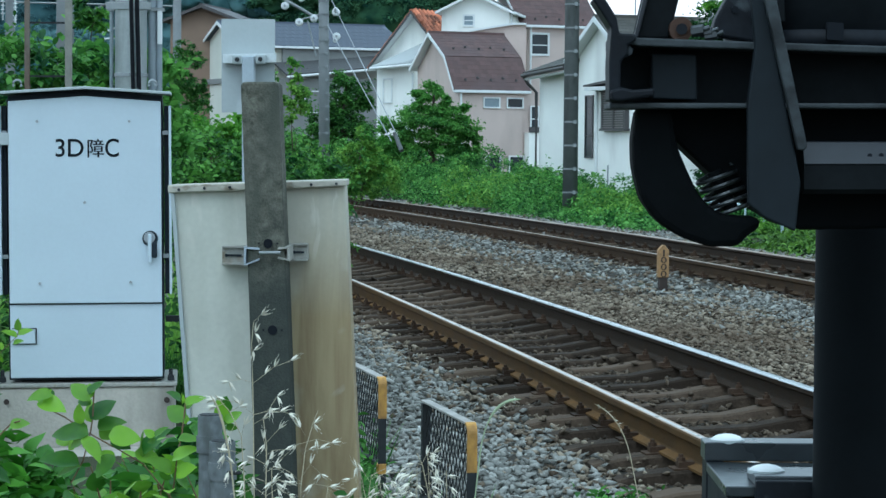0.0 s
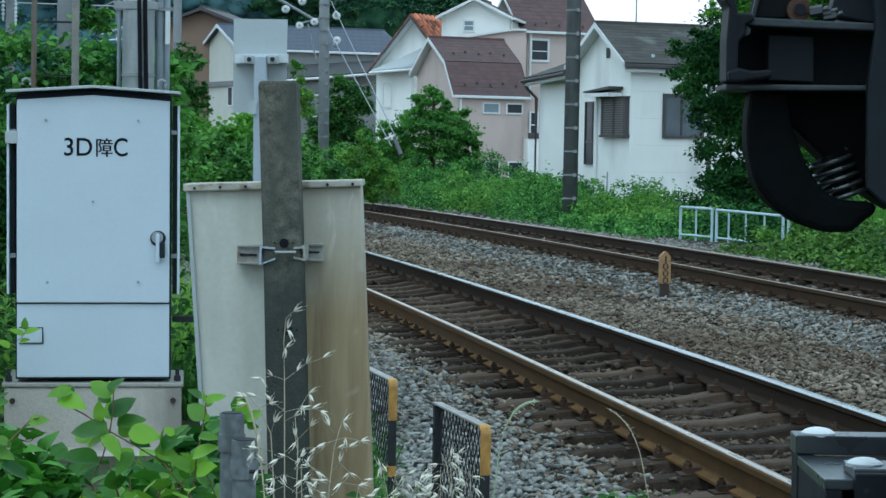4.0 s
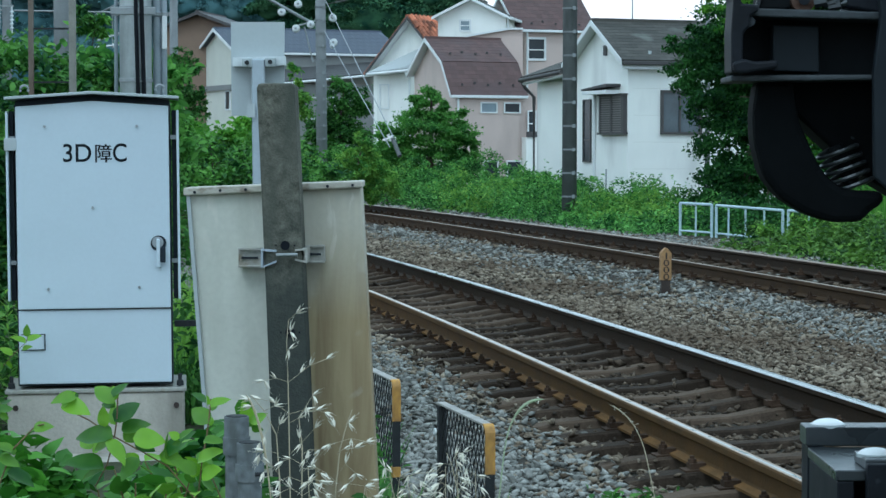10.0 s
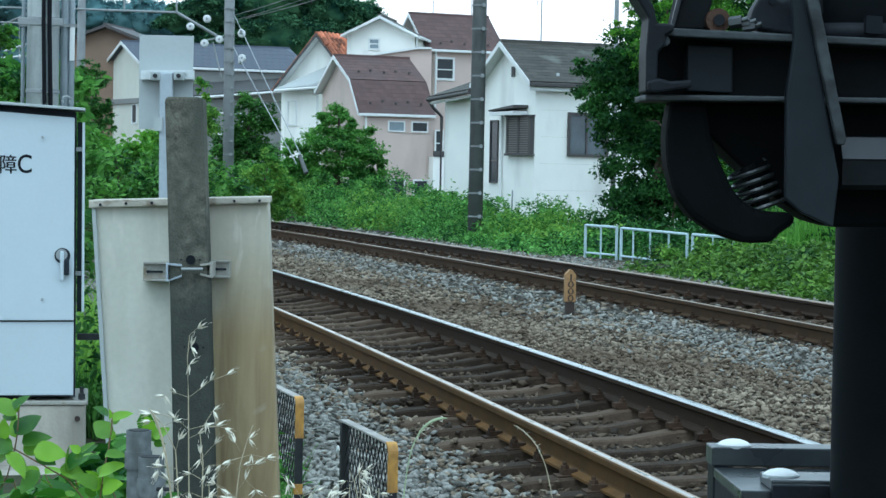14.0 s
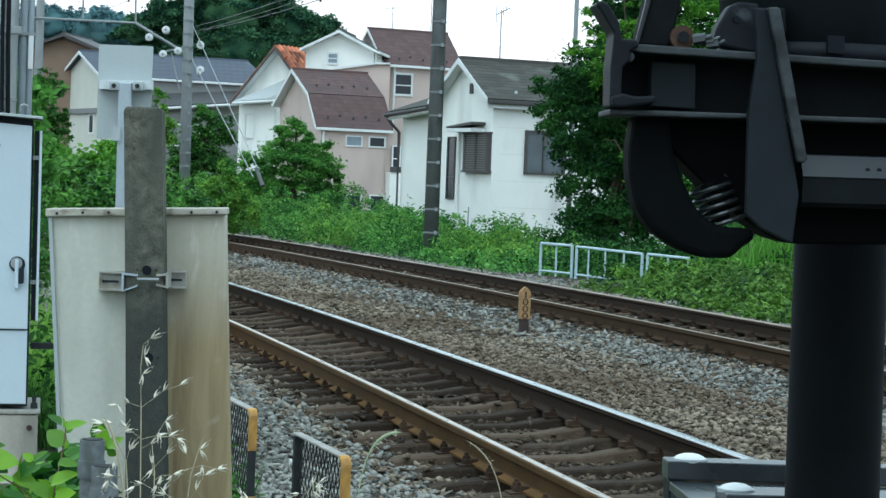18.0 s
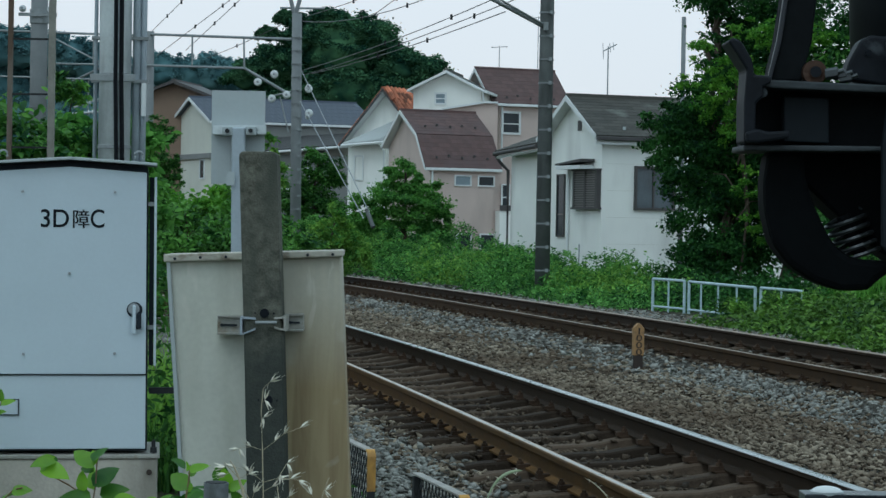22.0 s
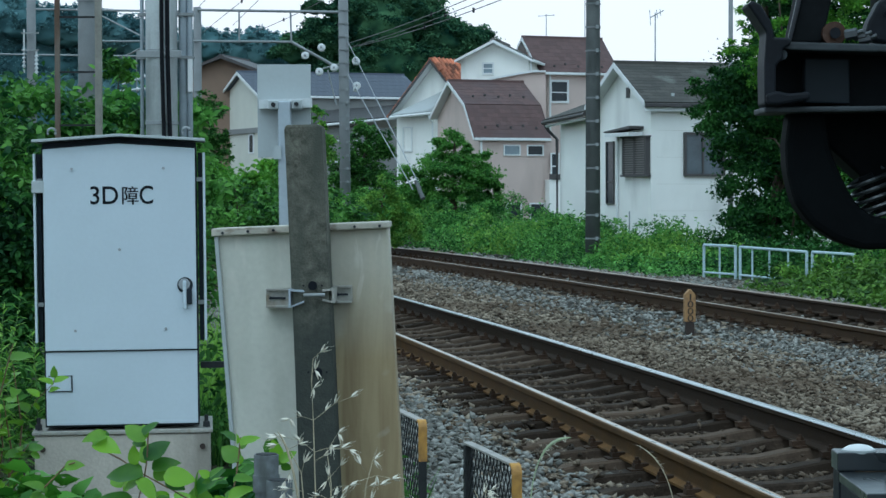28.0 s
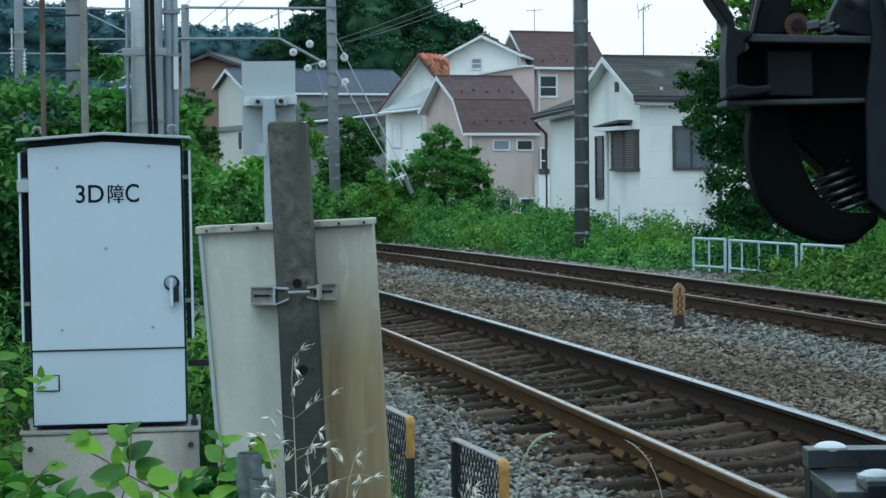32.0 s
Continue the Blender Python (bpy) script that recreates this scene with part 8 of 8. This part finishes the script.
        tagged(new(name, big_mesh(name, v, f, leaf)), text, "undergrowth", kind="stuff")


def trees():
    tree("round_tree", "small round green tree in front of the houses", "tree", (-0.541, 63.965, 0.795)[:2] + (0.0,), [((0, 0, 1.75), (1.25, 1.0, 0.85)), ((0.0, 0, 2.65), (0.7, 0.6, 0.42)), ((0.95, 0, 1.5), (0.5, 0.6, 0.75)), ((-1.0, 0.2, 1.65), (0.7, 0.6, 0.5)), ((-1.35, 0, 1.1), (0.5, 0.6, 0.55)), ((0.5, 0, 2.25), (0.6, 0.6, 0.4)), ((0.1, -0.2, 1.0), (1.3, 0.8, 0.55))], L_ROUND, 0.08, 31, clumps=230, per=210)
    tree("light_green_bush", "light green bush beside the round tree", "shrub", (-1.99, 51.946, 0.909)[:2] + (0.0,), [((0.05, 0, 1.5), (0.2, 0.25, 0.3)), ((-0.25, 0, 1.1), (0.3, 0.3, 0.35)), ((0.3, 0, 1.15), (0.28, 0.3, 0.3)), ((0.55, 0, 0.7), (0.35, 0.4, 0.45)), ((-0.55, 0, 0.65), (0.35, 0.4, 0.45)), ((0.0, 0, 0.6), (0.4, 0.4, 0.5))], L_LIME, 0.075, 32, 0.04, clumps=170, per=70)
    tree("dark_shrub", "dark shrub under the blue roof", "shrub", (-3.42, 75.932, 0.683)[:2] + (0.0,), [((0, 0, 1.3), (1.2, 0.9, 1.2)), ((0.05, 0, 2.944), (0.8, 0.7, 0.75)), ((-0.9, 0, 1.6), (0.6, 0.6, 0.7))], L_TREE, 0.12, 33, clumps=260, per=70)
    big = [((0.2, -0.5, 0.6), (1.0, 0.8, 0.8)), ((0.05, 0, 1.7), (0.75, 1.2, 1.5)), ((0.15, 0, 3.9), (0.85, 1.2, 1.0)), ((-0.25, 0, 2.9), (0.8, 1.0, 1.0)), ((-0.8, 0, 3.35), (0.55, 0.7, 0.75)), ((1.5, 0.3, 2.2), (1.2, 1.3, 2.0)), ((1.4, 0, 4.9), (1.2, 1.2, 1.3)), ((0.45, 0.2, 5.2), (0.5, 0.7, 0.7)), ((0.9, 0, 6.4), (1.2, 1.0, 0.9))]
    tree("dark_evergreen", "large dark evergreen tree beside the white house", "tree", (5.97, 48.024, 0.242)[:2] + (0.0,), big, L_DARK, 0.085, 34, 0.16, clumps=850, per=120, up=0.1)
    # added tree of light clumps, for the bright patches in the evergreen
    q = (6.34, 46.666, 0.149)
    tree("light_leaf_clumps", "light green leaf clumps among the dark evergreen", "tree", q[:2] + (0.0,), [((x - q[0], -0.5, z), (r, 0.4, r * 0.8)) for x, z, r in ((5.51, 4.91, 0.3), (6.19, 4.55, 0.5), (5.91, 3.95, 0.5), (5.47, 4.35, 0.35), (6.14, 3.23, 0.35), (6.65, 2.34, 0.42), (6.89, 1.56, 0.4), (6.62, 5.25, 0.5), (6.4, 3.68, 0.4), (7.5, 5.2, 0.6), (7.3, 4.4, 0.5), (7.156, 1.398, 0.5))], L_SPRING, 0.075, 57, 0.06, clumps=250, per=60)
    more = [((0, 0, 2.2), (2.0, 1.6, 2.2)), ((0.5, 0, 5.0), (1.9, 1.5, 2.0)), ((2.6, 0, 3.0), (1.8, 1.6, 3.0))]
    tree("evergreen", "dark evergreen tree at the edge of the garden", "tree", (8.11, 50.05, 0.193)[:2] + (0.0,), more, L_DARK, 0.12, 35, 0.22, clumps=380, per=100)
    tree("evergreen", "dark evergreen tree at the edge of the garden", "tree", (9.703, 46.07, 0.289)[:2] + (0.0,), more, L_TREE, 0.13, 36, 0.22, clumps=260, per=90)
    q = (-1.779, 26.938, 0.88)
    top = 2.394 + 0.08
    tree("sapling", "slim light green sapling behind the concrete post", "sapling", q[:2] + (-0.08,), [((0, 0, top - 0.17), (0.08, 0.08, 0.22)), ((0.02, 0, top - 0.55), (0.16, 0.14, 0.35))], L_LIME, 0.05, 51, 0.012, clumps=44, per=40)
    # this shrub's dark leaf colour paints the shaded hollow under the bushes
    tree("dark_shrub", "dense shrub beside the cabinet, leaves darkened for shade", "shrub", (-2.95, 13.6, -0.08), [((0, 0, 0.75), (0.45, 0.35, 0.7)), ((-0.5, 0.1, 0.8), (0.5, 0.4, 0.8)), ((0.25, 0.2, 1.15), (0.3, 0.3, 0.4))], L_DARK, 0.06, 58, 0.03, clumps=240, per=70, fine=True)
    # behind the cabinet
    for k, (q, blobs, m, sd) in enumerate((
        ((-3.021, 16.906, 0.009), [((0, 0, 1.2), (0.75, 0.6, 1.1)), ((-0.7, 0, 1.25), (0.7, 0.6, 1.0)), ((0.45, 0.1, 1.5), (0.4, 0.4, 0.8))], L_BUSH, 41),
        ((-3.275, 15.903, 0.088), [((0, 0, 1.1), (0.6, 0.6, 1.1)), ((-0.8, 0, 1.2), (0.7, 0.6, 1.2))], L_BUSH, 42),
        ((-2.62, 17.3, 0.0), [((0, 0, 1.45), (0.6, 0.45, 0.75)), ((-0.5, 0, 1.85), (0.45, 0.4, 0.42)), ((0.32, 0, 1.75), (0.36, 0.35, 0.5)), ((-1.0, 0.1, 1.8), (0.5, 0.4, 0.5))], L_ROUND, 49),
        ((-3.036, 19.902, -0.233), [((0, 0, 1.2), (0.5, 0.5, 1.1)), ((0.0, 0, 2.3), (0.14, 0.14, 0.45))], L_BUSH, 43),
        ((-2.444, 23.924, 0.502), [((0, 0, 0.9), (0.75, 0.6, 0.8)), ((-0.35, 0, 1.35), (0.3, 0.3, 0.5)), ((0.55, 0, 0.8), (0.5, 0.5, 0.7))], L_BUSH, 44),
        ((-2.186, 26.927, 0.393), [((0, 0, 0.8), (0.5, 0.5, 0.9)), ((0.1, 0, 1.8), (0.13, 0.13, 0.6)), ((0.55, 0, 0.75), (0.45, 0.4, 0.7))], L_BUSH, 45),
        ((-6.872, 59.903, 2.373), [((0, 0, 2.1), (0.5, 0.5, 1.1)), ((0.1, 0, 3.3), (0.45, 0.45, 0.75)), ((0.35, 0, 2.6), (0.35, 0.35, 0.5))], L_TREE, 46),
        ((-3.077, 30.926, 0.997), [((0, 0, 1.262 + 0.08), (0.75, 0.5, 0.5)), ((-0.35, 0, 1.563 + 0.08), (0.4, 0.4, 0.25)), ((0.3, 0, 1.603 + 0.08), (0.3, 0.4, 0.25))], L_SPRING, 48),
        ((-3.454, 33.92, 0.958), [((0, 0, 0.9), (1.1, 0.6, 0.9)), ((1.2, 0, 0.8), (0.8, 0.6, 0.8))], L_BUSH, 47))):
        tree("green_bush", "leafy green bush growing beside the line", "bush", q[:2] + (-0.08,), blobs, m, 0.075 if k < 3 else 0.06 if k < 6 else 0.085, sd, 0.02, clumps=190 if k < 6 else 130, per=60, group="bushes by the line", fine=k < 6)


def woods():
    """The wooded rise and the far hill behind the houses."""
    rng = np.random.default_rng(77)
    def wood(name, label, lobes, material, leaf, per, clumps):
        p = np.concatenate([clump_points(c, r, clumps, per, rng, clump=0.22, shell=0.75, low=-0.2) for c, r in lobes])
        v, f = leaves_at(p, leaf, rng, 0.5)
        # rough solid cores, added so that no sky shows through the crowns
        ball = bmesh.new()
        bmesh.ops.create_icosphere(ball, subdivisions=3, radius=1.0)
        unit = np.array([tuple(q.co) for q in ball.verts])
        sides = np.array([[q.index for q in t.verts] for t in ball.faces])
        ball.free()
        for c, r in lobes:
            rough = unit * rng.uniform(0.6, 0.86, (len(unit), 1)) * np.array(r) + np.array(c)
            f = np.concatenate([f, sides + len(v)])
            v = np.concatenate([v, rough])
        tagged(new(name, big_mesh(name, v, f, material)), label, "woods", kind="stuff")
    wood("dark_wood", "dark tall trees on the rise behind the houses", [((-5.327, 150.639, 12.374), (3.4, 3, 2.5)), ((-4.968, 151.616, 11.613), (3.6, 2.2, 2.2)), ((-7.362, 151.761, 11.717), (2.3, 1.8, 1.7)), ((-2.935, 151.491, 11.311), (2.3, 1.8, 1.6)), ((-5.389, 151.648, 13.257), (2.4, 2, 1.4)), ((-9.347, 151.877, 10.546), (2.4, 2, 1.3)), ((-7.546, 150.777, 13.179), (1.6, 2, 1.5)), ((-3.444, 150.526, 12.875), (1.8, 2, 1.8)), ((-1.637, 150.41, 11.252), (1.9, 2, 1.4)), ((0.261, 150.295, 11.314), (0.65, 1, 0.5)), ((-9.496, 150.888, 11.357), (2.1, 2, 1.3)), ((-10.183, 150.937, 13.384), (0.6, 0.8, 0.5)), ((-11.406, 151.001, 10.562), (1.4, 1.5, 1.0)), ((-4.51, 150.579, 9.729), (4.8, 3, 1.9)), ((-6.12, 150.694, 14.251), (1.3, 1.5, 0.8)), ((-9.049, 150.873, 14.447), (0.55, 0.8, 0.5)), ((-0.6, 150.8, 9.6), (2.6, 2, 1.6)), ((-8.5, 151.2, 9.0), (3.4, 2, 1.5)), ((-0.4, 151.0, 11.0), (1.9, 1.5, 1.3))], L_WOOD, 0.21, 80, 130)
    lobes = []
    for x, y, r in [(-57.4, 23.2, 4), (-53.6, 22.0, 3), (-51.7, 21.3, 2.8), (-48.5, 20.6, 2.6), (-46.0, 20.4, 2.6), (-43.5, 20.4, 2.6), (-40.3, 19.8, 2.6), (-37.7, 18.8, 2.4), (-34.6, 18.0, 2.4), (-30.1, 18.3, 2.2), (-27.6, 17.7, 2.4), (-25.1, 18.0, 2.6), (-21.9, 17.7, 2.4), (-19.3, 17.1, 2.4), (-54.9, 17.5, 5), (-49.8, 16.3, 4), (-44.1, 15.7, 4.5), (-37.7, 15.1, 4), (-31.4, 15.1, 4), (-25.0, 14.5, 4.2), (-18.7, 14.6, 4), (-12.3, 14.0, 4)] + [(-62 + 6.2 * i, z - 0.12 * i, 3.6) for z in (13.2, 9.6, 6.0) for i in range(9)]:
        lobes.append(((x, 262 + 2 * r, y), (r * 1.5, 2.0, r)))
    wood("far_hill_woods", "wooded hill on the horizon, tinted for haze", lobes, L_HILL, 0.34, 50, 50)
    # the slab behind has the same haze painted into its colour
    part_hill = [(-68.29, 22.4), (-55.256, 21.8), (-48.72, 20.4), (-38.916, 19.3), (-29.113, 18.9), (-16.041, 17.9), (3.566, 12.502), (23.174, -2), (-68.327, -2)]
    tagged(new("hill", done(slab(part_hill, 270, 320), "hill", mat("haze_tinted_hill", (0.075, 0.15, 0.165), 0.9, 0.5, 0.5, 0.0, spec=0.05))), "blue-green wooded hillside, tinted for haze", "hill", kind="structure")


steel_poles()
overhead()
houses()
hedge()
trees()
woods()


def motions():
    """The dry oat stalks sway a little in the wind."""
    for k, t in enumerate(OATS):
        rows = []
        for i in range(0, 33, 1):
            a = 0.15 * math.sin(i * 1.9 + k * 1.3) + 0.1 * math.sin(i * 0.83 + k) + (float(np.interp(i, (0, 9, 16, 22, 28, 32), (0, 0, -1.0, -1.5, -1.0, -1.0))) if k < 4 else 0.0)
            rows.append((i, pose(0, 0, 0, 0, a * 0.5, 0)))
        walk(t, rows)


motions()
